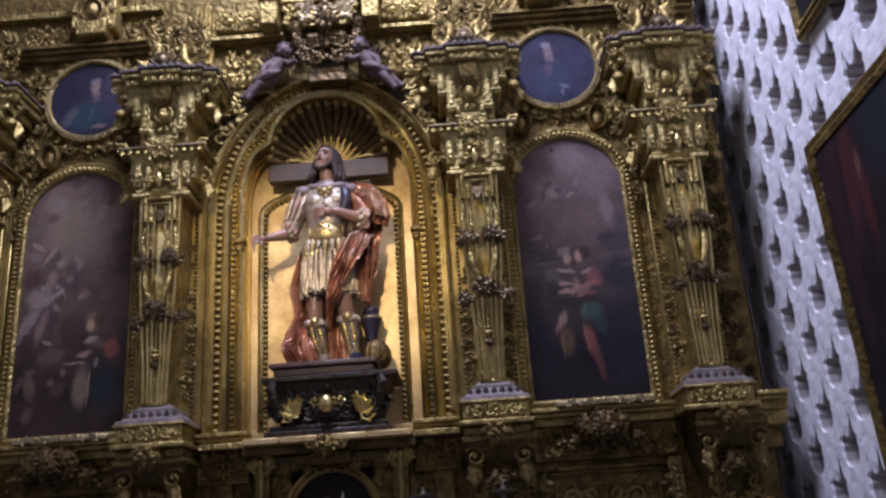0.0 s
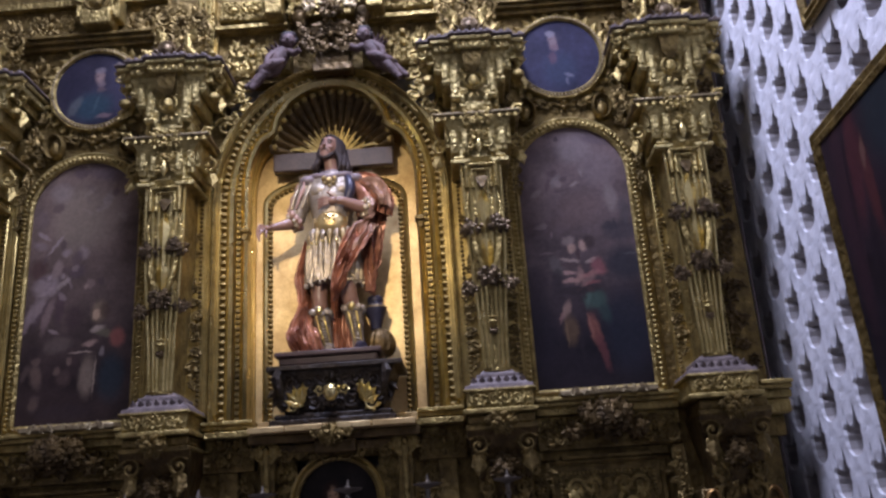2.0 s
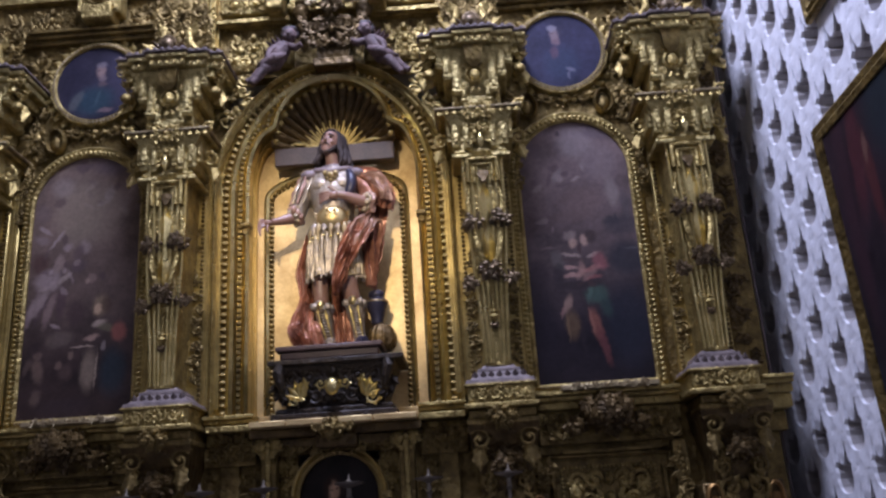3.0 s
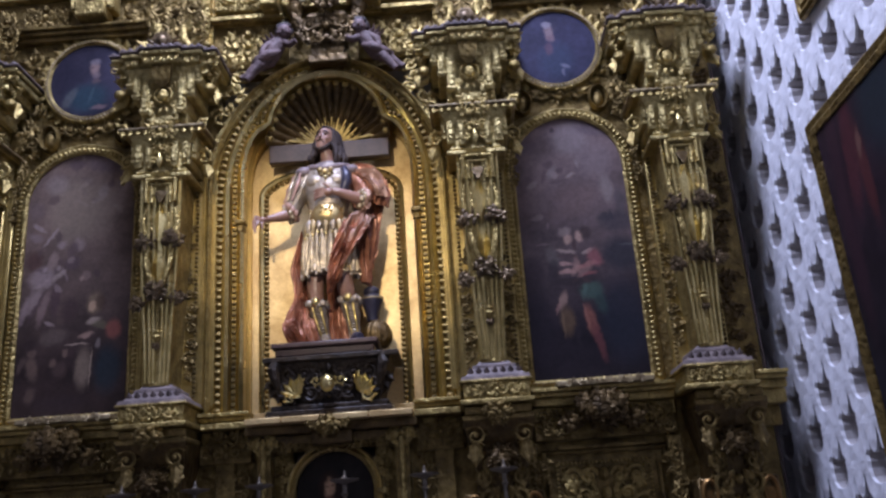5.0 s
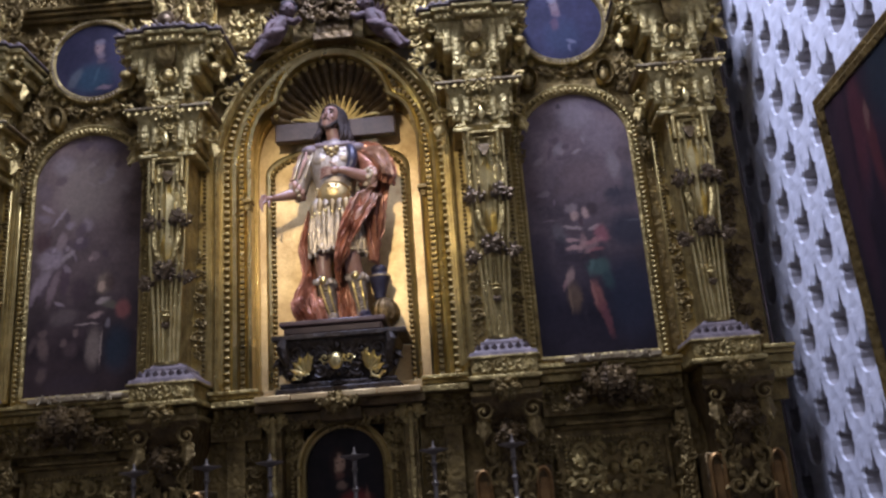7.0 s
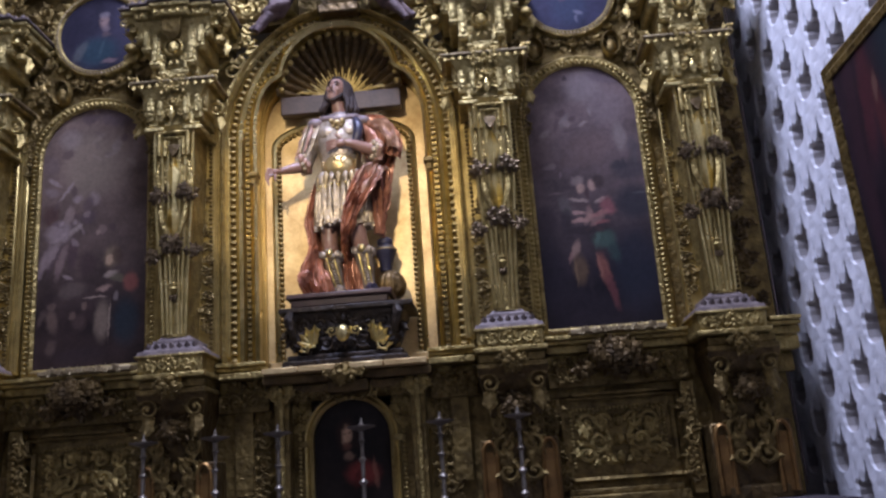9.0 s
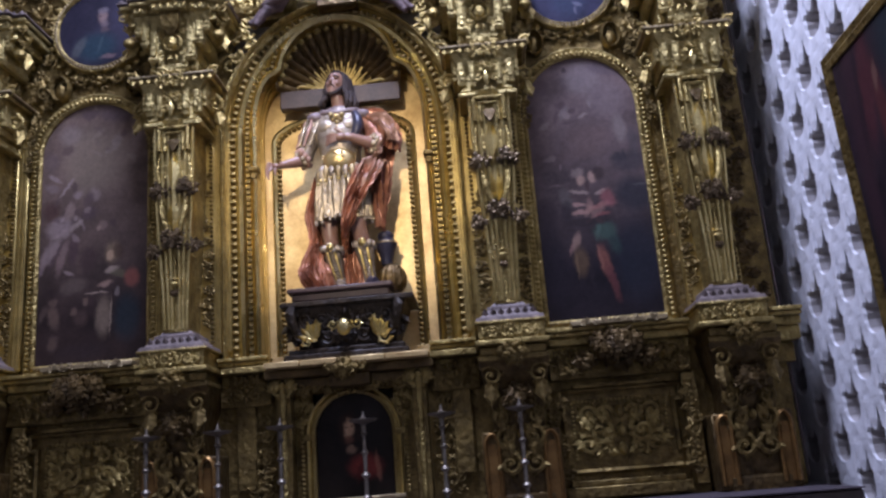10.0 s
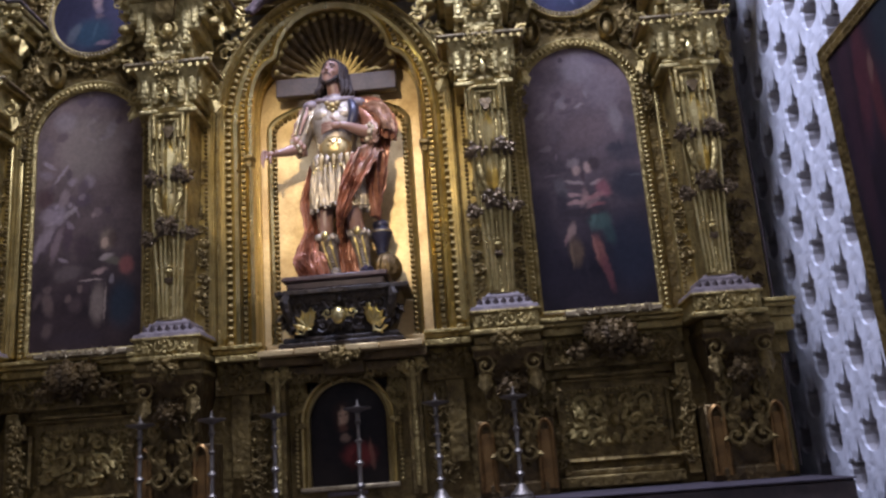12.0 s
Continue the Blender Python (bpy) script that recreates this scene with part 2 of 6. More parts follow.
# ---- the chapel ----
CX = -1.0
solo("floor", Shape().box(-6.2, 2.9, -10.2, 1.0, -0.2, 0.0), STONE, "dark worn stone chapel floor", "floor", "structure")
# Ceiling, west and south walls are unseen, added to enclose and bounce light.
solo("ceiling", Shape().box(-6.2, -1.95, -10.2, 1.0, 10.0, 10.2).box(0.25, 2.9, -10.2, 1.0, 10.0, 10.2).box(-1.95, 0.25, -10.2, -4.1, 10.0, 10.2).box(-1.95, 0.25, -1.9, 1.0, 10.0, 10.2),
     PLASTER, "unseen grey plaster ceiling, added with a square lantern opening", "ceiling", "structure")
solo("wall_north", Shape().box(-6.2, 2.9, 0.7, 1.0, 0, 10), PLASTER, "grey plaster wall behind the altarpiece", "wall", "structure")
solo("wall_west", Shape().box(-6.2, -6.0, -10, 0.7, 0, 10),
     PLASTER, "unseen plain grey plaster side wall, added to bounce light", "wall", "structure")
solo("wall_south", Shape().box(-6.2, 2.9, -10.2, -10, 0, 10), PLASTER, "unseen grey plaster wall facing the altarpiece, added to bounce light", "wall", "structure")
# ---- carved ornament ----


def leaf(sh, x, z, angle, length, y=0.0, slot=0, width=0.34):
    """A pointed acanthus leaf: a ribbed tongue with side lobes, curling forward."""
    ca, sa = math.cos(angle), math.sin(angle)
    rings = []
    for i, t in enumerate(np.linspace(0, 1, 6)):
        w = length * width * math.sin(math.pi * (0.12 + 0.86 * t)) * (1.0 if i % 2 else 0.72)
        f = length * (0.10 + 0.30 * t * t)
        cx, cz = x + ca * length * t, z + sa * length * t
        rings.append([(cx - sa * w * k, y - f + length * 0.16 * abs(k) ** 1.5, cz + ca * w * k) for k in (-1, -0.5, 0, 0.5, 1)]
                     + [(cx, y + 0.004, cz)])
    return sh.loft(rings, slot)


def spiral(sh, x, z, r, start, hand, y=0.0, slot=0, turns=1.35, thick=0.20, leaves=True):
    """A rolled scroll with a bud at its eye and leaves along its back."""
    pts, rad = [], []
    for t in np.linspace(0, 1, 15):
        a = start + hand * 2 * math.pi * turns * t
        q = r * (1 - 0.80 * t)
        pts.append((x + q * math.cos(a), y - r * (0.12 + 0.25 * t), z + q * math.sin(a)))
        rad.append(r * thick * (1 - 0.55 * t))
    sh.tube(pts, rad, slot, 5, 0.9)
    sh.ball((x, y - r * 0.36, z), r * 0.2, slot, 6, 4)
    if leaves:
        for t in (0.04, 0.16, 0.30, 0.44):
            a = start + hand * 2 * math.pi * turns * t
            q = r * (1 - 0.8 * t)
            leaf(sh, x + q * math.cos(a), z + q * math.sin(a), a - hand * 0.7, r * 0.62, y, slot)
    return sh


def foliage(w, h, count, seed, size=(0.05, 0.10), mirrored=True, thick=0.24):
    """Scrolls and leaves filling a field w by h about the origin, alike on both sides."""
    rnd, sh, put = random.Random(seed), Shape(), []
    tries = 0
    while len(put) < count and tries < 900:
        tries += 1
        r = rnd.uniform(*size) * (1 - 0.4 * tries / 900)
        x, z = rnd.uniform(r * 0.8 if mirrored else -w / 2 + r, max(w / 2 - r, r * 0.81)), rnd.uniform(-h / 2 + r, max(h / 2 - r, -h / 2 + r + 0.001))
        if any(math.hypot(x - a, z - b) < (r + c) * 0.80 for a, b, c in put):
            continue
        put.append((x, z, r))
        spiral(sh, x, z, r, rnd.uniform(0, 6.28), rnd.choice((-1, 1)), rnd.uniform(-0.008, 0.0), thick=thick)
    for x, z, r in put:
        for k in range(4):
            leaf(sh, x, z, rnd.uniform(0, 6.28), r * rnd.uniform(0.9, 1.6), rnd.uniform(-0.3, 0.0) * r, 0, 0.42)
    if not put:
        leaf(sh, 0.01, -h / 2, math.pi / 2, h)
    if mirrored:
        sh.mirror()
        for k in range(3):
            sh.ball((0, -0.02, -h / 2 + h * (k + 0.5) / 3), (min(size[1], h) * 0.3, size[1] * 0.35, min(size[1] * 0.4, h * 0.15)), 0, 7, 5)
    return sh


def bunch(r, count, seed, droop=1.0):
    """A bunch of flowers and fruit about the origin."""
    rnd, sh = random.Random(seed), Shape()
    for i in range(int(count * 1.8)):
        a, b = rnd.uniform(0, 6.28), rnd.uniform(0.1, 1.0)
        x, z = r * b * math.cos(a), r * b * math.sin(a) * droop
        k = r * rnd.uniform(0.13, 0.25)
        y = -r * 0.75 * math.sqrt(max(0.0, 1 - b * b)) - k * 0.4
        sh.ball((x, y, z), (k, k, k * rnd.uniform(0.7, 1.1)), 0, 6, 4)
        if i % 2 == 0:
            for j in range(5):
                w = j * 1.257 + a
                sh.ball((x + k * 0.9 * math.cos(w), y - k * 0.3, z + k * 0.9 * math.sin(w)), k * 0.5, 0, 5, 3)
    for i in range(8):
        leaf(sh, 0, 0, i * 0.8 + rnd.uniform(0, 0.5), r * rnd.uniform(0.85, 1.15), -0.01, 0, 0.42)
    return sh


def cartouche(w, h, seed=1):
    """An oval boss in a border of scrolls."""
    sh = Shape()
    sh.ball((0, -0.01, 0), (w * 0.18, w * 0.14, h * 0.23), 0, 12, 8)
    sh.sweep([(x, z * h / w) for x, z in circle(0, 0, w * 0.33, 20)], [(0, 0), (0.10 * w, 0), (0.10 * w, 0.05 * w), (0.05 * w, 0.12 * w), (0, 0.07 * w)], closed=True)
    half = Shape()
    spiral(half, w * 0.36, h * 0.34, w * 0.13, 0.5, 1)
    spiral(half, w * 0.36, -h * 0.34, w * 0.13, -0.5, -1)
    leaf(half, w * 0.06, h * 0.40, 1.2, h * 0.24)
    leaf(half, w * 0.06, -h * 0.40, -1.2, h * 0.24)
    leaf(half, w * 0.40, 0, 0.2, w * 0.2)
    return sh.join(half.mirror())


def cherub(s):
    """A small carved head with curls between two wings, about the origin."""
    sh = Shape()
    sh.ball((0, -s * 0.38, 0), (s * 0.44, s * 0.42, s * 0.52), 0, 12, 9)
    sh.ball((0, -s * 0.80, -s * 0.05), (s * 0.08, s * 0.08, s * 0.10), 0, 6, 4)
    for i in range(9):
        a = math.pi * i / 8
        sh.ball((s * 0.42 * math.cos(a), -s * 0.42, s * 0.16 + s * 0.40 * math.sin(a)), s * 0.17, 0, 6, 4)
    half = Shape()
    for i in range(4):
        leaf(half, s * 0.25, -s * 0.25, 0.75 - i * 0.38, s * (0.95 - 0.10 * i), -0.01, 0, 0.26)
    return sh.join(half.mirror())


def putto(side):
    """A reclining carved child on a slope falling to the given side, as one plain figure."""
    sh = Shape()
    def limb(rows, slot=0, seg=10):
        sh.tube([r[:3] for r in rows], [r[3] for r in rows], slot, seg)
    k = side
    sh.ball((0, -0.06, 0.0), (0.062, 0.064, 0.072), 0, 12, 8)
    sh.ball((0, -0.122, -0.008), (0.012, 0.014, 0.014), 0, 6, 4)
    for q in (-1, 1):
        sh.ball((q * 0.024, -0.112, 0.010), (0.010, 0.008, 0.007), 1, 6, 4)
        sh.ball((q * 0.030, -0.100, -0.022), (0.022, 0.020, 0.020), 0, 7, 5)
    for j in range(12):
        b = j * 0.52
        sh.ball((0.045 * math.cos(b), -0.045 + 0.030 * math.sin(b), 0.062), 0.024, 1, 6, 4)
    for i in range(10):
        a = i * 0.63
        sh.ball((0.058 * math.cos(a), -0.030 + 0.02 * math.sin(a * 2), 0.030 + 0.046 * math.sin(a)), 0.027, 1, 6, 4)
    limb([(k * 0.02, -0.04, -0.06, 0.035), (k * 0.05, -0.05, -0.10, 0.07), (k * 0.10, -0.06, -0.19, 0.075), (k * 0.15, -0.05, -0.27, 0.07), (k * 0.17, -0.05, -0.31, 0.03)])
    limb([(k * 0.09, -0.08, -0.11, 0.036), (k * 0.15, -0.12, -0.17, 0.033), (k * 0.17, -0.14, -0.24, 0.026), (k * 0.13, -0.15, -0.28, 0.022)])
    limb([(k * 0.03, -0.10, -0.20, 0.02), (k * 0.11, -0.14, -0.25, 0.045), (k * 0.21, -0.12, -0.29, 0.04), (k * 0.27, -0.05, -0.27, 0.015)])
    limb([(0, -0.07, -0.11, 0.034), (-k * 0.06, -0.11, -0.15, 0.03), (-k * 0.11, -0.13, -0.13, 0.022)])
    limb([(k * 0.15, -0.07, -0.27, 0.052), (k * 0.20, -0.12, -0.33, 0.046), (k * 0.26, -0.10, -0.40, 0.034), (k * 0.30, -0.12, -0.46, 0.026)])
    limb([(k * 0.16, -0.04, -0.28, 0.05), (k * 0.24, -0.05, -0.30, 0.044), (k * 0.31, -0.04, -0.37, 0.032), (k * 0.36, -0.06, -0.41, 0.024)])
    for i in range(4):
        leaf(sh, k * 0.06, -0.12, (0.6 if k > 0 else 2.54) + k * i * 0.28, 0.17, 0.02, 0, 0.22)
    return sh


# ---- painted canvases ----


def dabs(seed, count, x, z, w, h, tints):
    """Small brush strokes scattered over a figure."""
    rnd = random.Random(seed)
    return [(rnd.gauss(x, w), rnd.gauss(z, h), rnd.uniform(0.015, 0.035), rnd.uniform(0.03, 0.08), rnd.uniform(-70, 70), rnd.choice(tints), rnd.uniform(0.4, 0.75)) for _ in range(count)]


def canvas(name, cx, cz, low, high, strokes, tone=(1.0, 1.0, 1.0)):
    """Dark oil paint: a ground that lightens upward, and soft strokes (x, z, half width, half height, turn, colour, strength)."""
    m, nt, bsdf = nodes_of(name)
    tc = nt.nodes.new("ShaderNodeTexCoord").outputs["Object"]
    warp = noise_node(nt, 7.0, 4, 0.6, tc)
    off = nt.nodes.new("ShaderNodeVectorMath")
    off.operation = "MULTIPLY_ADD"
    nt.links.new(warp.outputs["Color"], off.inputs[0])
    off.inputs[1].default_value, off.inputs[2].default_value = (0.05, 0, 0.05), (-0.042 - cx, 0, -0.042 - cz)
    ragged = noise_node(nt, 24.0, 3, 0.6, tc)
    off2 = nt.nodes.new("ShaderNodeVectorMath")
    off2.operation = "MULTIPLY_ADD"
    nt.links.new(ragged.outputs["Color"], off2.inputs[0])
    off2.inputs[1].default_value = (0.034, 0, 0.034)
    nt.links.new(off.outputs[0], off2.inputs[2])
    at = nt.nodes.new("ShaderNodeVectorMath")
    nt.links.new(tc, at.inputs[0])
    nt.links.new(off2.outputs[0], at.inputs[1])
    at = at.outputs[0]
    sep = nt.nodes.new("ShaderNodeSeparateXYZ")
    nt.links.new(at, sep.inputs[0])
    rise = nt.nodes.new("ShaderNodeMapRange")
    rise.inputs[1].default_value, rise.inputs[2].default_value = -0.9, 0.8
    nt.links.new(sep.outputs[2], rise.inputs[0])
    ground = ramp_node(nt, rise.outputs[0], [(0.15, low), (0.85, high)])
    cloud = noise_node(nt, 3.2, 6, 0.62, at)
    shade = ramp_node(nt, cloud.outputs[0], [(0.3, (0.45, 0.45, 0.45)), (0.7, (1.25, 1.2, 1.2))])
    colour = mix_node(nt, 1.0, ground.outputs[0], shade.outputs[0], "MULTIPLY")
    for x, z, w, h, turn, tint, strength in strokes:
        mp = nt.nodes.new("ShaderNodeMapping")
        mp.vector_type = "TEXTURE"
        mp.inputs["Location"].default_value, mp.inputs["Rotation"].default_value = (x, 0, z), (0, radians(turn), 0)
        mp.inputs["Scale"].default_value = (w, 1000, h)
        nt.links.new(at, mp.inputs["Vector"])
        ln = nt.nodes.new("ShaderNodeVectorMath")
        ln.operation = "LENGTH"
        nt.links.new(mp.outputs[0], ln.inputs[0])
        fade = nt.nodes.new("ShaderNodeMapRange")
        fade.interpolation_type = "SMOOTHSTEP"
        for k, v in ((1, 1.20), (2, 0.45), (3, 0.0), (4, strength * 0.76)):
            fade.inputs[k].default_value = v
        nt.links.new(ln.outputs["Value"], fade.inputs[0])
        colour = mix_node(nt, fade.outputs[0], colour, tint)
    fine = noise_node(nt, 26, 5, 0.7, tc)
    grain = ramp_node(nt, fine.outputs[0], [(0.3, (0.82, 0.82, 0.82)), (0.72, (1.15, 1.15, 1.15))])
    rich = nt.nodes.new("ShaderNodeHueSaturation")
    rich.inputs["Saturation"].default_value, rich.inputs["Value"].default_value = 0.98, 1.30
    varnish = mix_node(nt, 1.0, colour, tone, "MULTIPLY")
    nt.links.new(mix_node(nt, 1.0, varnish, grain.outputs[0], "MULTIPLY"), rich.inputs["Color"])
    nt.links.new(rich.outputs[0], bsdf.inputs["Base Color"])
    bsdf.inputs["Roughness"].default_value = 0.55
    bsdf.inputs["Specular IOR Level"].default_value = 0.16
    weave = noise_node(nt, 160, 2, 0.5, tc)
    bump_node(nt, bsdf, weave.outputs[0], 0.12, 0.002)
    return m


LILAC, ROSE, FLESH = (0.24, 0.20, 0.24), (0.26, 0.12, 0.12), (0.40, 0.26, 0.21)
UMBER, NAVY, SAND = (0.022, 0.016, 0.018), (0.020, 0.024, 0.040), (0.27, 0.22, 0.20)
CLOUDS_LEFT = [
    (-0.054, 0.586, 0.234, 0.326, 0, (0.19, 0.16, 0.135), 0.8),
    (0.144, 0.586, 0.162, 0.307, 0, (0.15, 0.122, 0.105), 0.7),
    (-0.212, 0.816, 0.108, 0.096, 30, (0.22, 0.19, 0.2), 0.6),
    (0.173, 0.989, 0.198, 0.096, 15, (0.085, 0.066, 0.085), 0.85),
    (-0.061, 0.993, 0.081, 0.050, 0, (0.05, 0.036, 0.05), 0.85),
    (0.171, 0.739, 0.047, 0.084, 20, (0.2, 0.175, 0.18), 0.8),
    (0.113, 0.662, 0.050, 0.023, -20, (0.21, 0.18, 0.18), 0.7),
    (0.239, 0.806, 0.040, 0.042, 0, (0.07, 0.05, 0.06), 0.8),
    (-0.231, 0.691, 0.061, 0.046, -15, (0.07, 0.05, 0.055), 0.85),
    (-0.361, 0.605, 0.072, 0.096, 0, (0.115, 0.09, 0.1), 0.7),
]
ANGEL_LEFT = [
    (-0.334, 0.461, 0.072, 0.023, 38, (0.24, 0.2, 0.22), 0.9),
    (-0.355, 0.374, 0.076, 0.035, 20, (0.16, 0.13, 0.15), 0.8),
    (-0.229, 0.374, 0.018, 0.108, 35, (0.25, 0.21, 0.23), 0.9),
    (-0.167, 0.374, 0.032, 0.054, 0, (0.06, 0.043, 0.05), 0.9),
    (-0.135, 0.307, 0.047, 0.035, -10, (0.22, 0.18, 0.2), 0.9),
    (0.000, 0.298, 0.054, 0.065, -20, (0.19, 0.155, 0.17), 0.85),
    (-0.051, 0.259, 0.040, 0.077, 20, (0.075, 0.055, 0.065), 0.9),
    (-0.352, 0.173, 0.083, 0.106, 0, (0.055, 0.028, 0.028), 0.85),
]
ROBE_LEFT = [
    (-0.281, 0.038, 0.119, 0.100, -18, (0.23, 0.19, 0.21), 0.95),
    (-0.199, 0.173, 0.040, 0.088, 10, (0.22, 0.17, 0.17), 0.9),
    (-0.146, 0.048, 0.079, 0.027, -32, (0.25, 0.21, 0.21), 0.9),
    (-0.044, 0.144, 0.079, 0.069, 0, (0.062, 0.045, 0.058), 0.9),
    (-0.064, 0.173, 0.036, 0.031, 0, (0.2, 0.16, 0.165), 0.8),
    (-0.349, -0.163, 0.061, 0.154, 32, (0.21, 0.17, 0.185), 0.95),
    (-0.248, -0.202, 0.040, 0.173, 14, (0.17, 0.125, 0.13), 0.9),
    (-0.302, -0.192, 0.018, 0.154, 26, (0.06, 0.042, 0.052), 0.9),
    (-0.161, -0.144, 0.047, 0.154, 0, (0.055, 0.035, 0.045), 0.9),
    (-0.397, -0.259, 0.025, 0.134, 30, (0.16, 0.125, 0.14), 0.85),
]
WOMAN_LEFT = [
    (0.157, -0.192, 0.076, 0.096, 0, (0.19, 0.15, 0.1), 0.7),
    (0.202, -0.192, 0.047, 0.077, -12, (0.045, 0.028, 0.024), 0.95),
    (0.137, -0.221, 0.036, 0.046, 0, (0.36, 0.26, 0.19), 0.95),
    (0.156, -0.336, 0.061, 0.031, -10, (0.3, 0.25, 0.23), 0.9),
    (0.213, -0.374, 0.072, 0.035, 10, (0.1, 0.095, 0.065), 0.85),
    (0.314, -0.413, 0.065, 0.088, -12, (0.2, 0.07, 0.06), 0.9),
    (0.101, -0.451, 0.065, 0.027, -10, (0.27, 0.19, 0.17), 0.9),
    (0.165, -0.470, 0.032, 0.031, 0, (0.04, 0.028, 0.03), 0.9),
    (0.279, -0.720, 0.119, 0.211, 0, (0.014, 0.024, 0.036), 0.97),
    (0.195, -0.518, 0.022, 0.042, 10, (0.17, 0.15, 0.16), 0.8),
]
TABLE_LEFT = [
    (0.089, -0.701, 0.068, 0.182, 0, (0.155, 0.125, 0.105), 0.95),
    (0.033, -0.518, 0.101, 0.010, -3, (0.27, 0.22, 0.2), 0.9),
    (0.145, -0.701, 0.007, 0.173, 0, (0.24, 0.195, 0.165), 0.9),
    (-0.038, -0.240, 0.079, 0.115, 0, (0.04, 0.026, 0.03), 0.9),
    (0.071, 0.029, 0.040, 0.046, 0, (0.17, 0.125, 0.12), 0.85),
    (0.151, 0.044, 0.036, 0.038, 0, (0.055, 0.038, 0.045), 0.9),
    (0.045, 0.010, 0.022, 0.023, 0, (0.24, 0.18, 0.165), 0.8),
    (-0.151, -0.451, 0.126, 0.069, -10, (0.1, 0.082, 0.078), 0.7),
]
BOYS_LEFT = [
    (-0.333, -0.490, 0.061, 0.046, 0, (0.026, 0.018, 0.02), 0.95),
    (-0.310, -0.557, 0.036, 0.035, 0, (0.14, 0.1, 0.09), 0.55),
    (-0.308, -0.682, 0.054, 0.115, -8, (0.16, 0.115, 0.1), 0.55),
    (-0.391, -0.653, 0.029, 0.084, 25, (0.11, 0.08, 0.075), 0.55),
    (-0.054, -0.576, 0.032, 0.035, 0, (0.2, 0.145, 0.125), 0.55),
    (-0.008, -0.586, 0.025, 0.046, 0, (0.04, 0.026, 0.028), 0.9),
    (-0.148, -0.653, 0.032, 0.038, 0, (0.17, 0.12, 0.105), 0.55),
    (-0.090, -0.710, 0.065, 0.077, 0, (0.085, 0.058, 0.056), 0.55),
    (-0.304, -0.893, 0.047, 0.077, 10, (0.12, 0.088, 0.08), 0.55),
    (-0.083, -0.970, 0.234, 0.077, 0, (0.026, 0.019, 0.023), 0.9),
]
PAINT_LEFT = canvas("oil_of_a_kneeling_scene", -3.0, 3.7, (0.030, 0.021, 0.022), (0.135, 0.105, 0.098), CLOUDS_LEFT + ANGEL_LEFT + ROBE_LEFT + TABLE_LEFT + WOMAN_LEFT + BOYS_LEFT
    + dabs(4, 8, 0.10, 0.60, 0.16, 0.16, [(0.20, 0.17, 0.16), (0.11, 0.085, 0.09)]) + dabs(9, 10, -0.22, 0.05, 0.07, 0.18, [(0.27, 0.22, 0.24), (0.07, 0.05, 0.06)]), (1.12, 1.0, 0.80))
CLOUDS_RIGHT = [
    (0.042, 0.885, 0.171, 0.162, 0, (0.19, 0.165, 0.175), 0.85),
    (0.213, 0.703, 0.171, 0.182, 0, (0.15, 0.125, 0.135), 0.75),
    (0.280, 0.440, 0.065, 0.141, -5, (0.19, 0.165, 0.165), 0.85),
    (-0.305, 0.834, 0.068, 0.069, 0, (0.085, 0.065, 0.075), 0.85),
    (0.203, 0.962, 0.152, 0.061, 20, (0.1, 0.08, 0.095), 0.8),
    (-0.094, 0.974, 0.023, 0.028, 0, (0.025, 0.018, 0.022), 0.9),
    (0.027, 0.380, 0.209, 0.133, 0, (0.115, 0.082, 0.08), 0.9),
    (-0.282, 0.339, 0.114, 0.121, 0, (0.125, 0.096, 0.098), 0.8),
    (-0.043, 0.259, 0.209, 0.061, 0, (0.1, 0.072, 0.07), 0.8),
]
CHERUBS = [
    (-0.155, 0.673, 0.049, 0.040, 0, (0.07, 0.05, 0.056), 0.9),
    (-0.200, 0.572, 0.023, 0.073, 12, (0.085, 0.06, 0.064), 0.9),
    (-0.122, 0.592, 0.042, 0.036, 0, (0.22, 0.18, 0.175), 0.95),
    (-0.071, 0.626, 0.042, 0.028, -25, (0.075, 0.054, 0.06), 0.9),
    (0.013, 0.574, 0.049, 0.018, -25, (0.23, 0.195, 0.19), 0.9),
    (-0.100, 0.525, 0.103, 0.014, -3, (0.075, 0.055, 0.06), 0.9),
    (-0.301, 0.511, 0.049, 0.024, -30, (0.2, 0.165, 0.165), 0.9),
    (-0.324, 0.562, 0.027, 0.036, 0, (0.08, 0.06, 0.066), 0.85),
    (-0.293, 0.228, 0.065, 0.028, -12, (0.18, 0.145, 0.145), 0.85),
    (-0.233, 0.259, 0.030, 0.024, 0, (0.075, 0.055, 0.06), 0.85),
    (-0.215, 0.162, 0.015, 0.040, 0, (0.17, 0.13, 0.13), 0.7),
]
TOWERS = [
    (0.326, 0.158, 0.152, 0.101, 0, (0.036, 0.034, 0.042), 0.9),
    (0.235, 0.198, 0.065, 0.044, 0, (0.03, 0.03, 0.036), 0.9),
    (0.372, 0.319, 0.049, 0.141, 0, (0.06, 0.055, 0.062), 0.85),
    (0.290, 0.208, 0.011, 0.061, 0, (0.03, 0.03, 0.036), 0.9),
    (0.336, -0.105, 0.171, 0.162, 0, (0.016, 0.02, 0.028), 0.95),
    (0.382, -0.034, 0.076, 0.010, 0, (0.075, 0.075, 0.085), 0.7),
    (-0.361, -0.226, 0.114, 0.141, 0, (0.024, 0.018, 0.022), 0.9),
    (0.280, -0.630, 0.209, 0.384, 0, (0.013, 0.016, 0.026), 0.95),
    (-0.370, -0.671, 0.133, 0.364, 0, (0.017, 0.014, 0.02), 0.95),
]
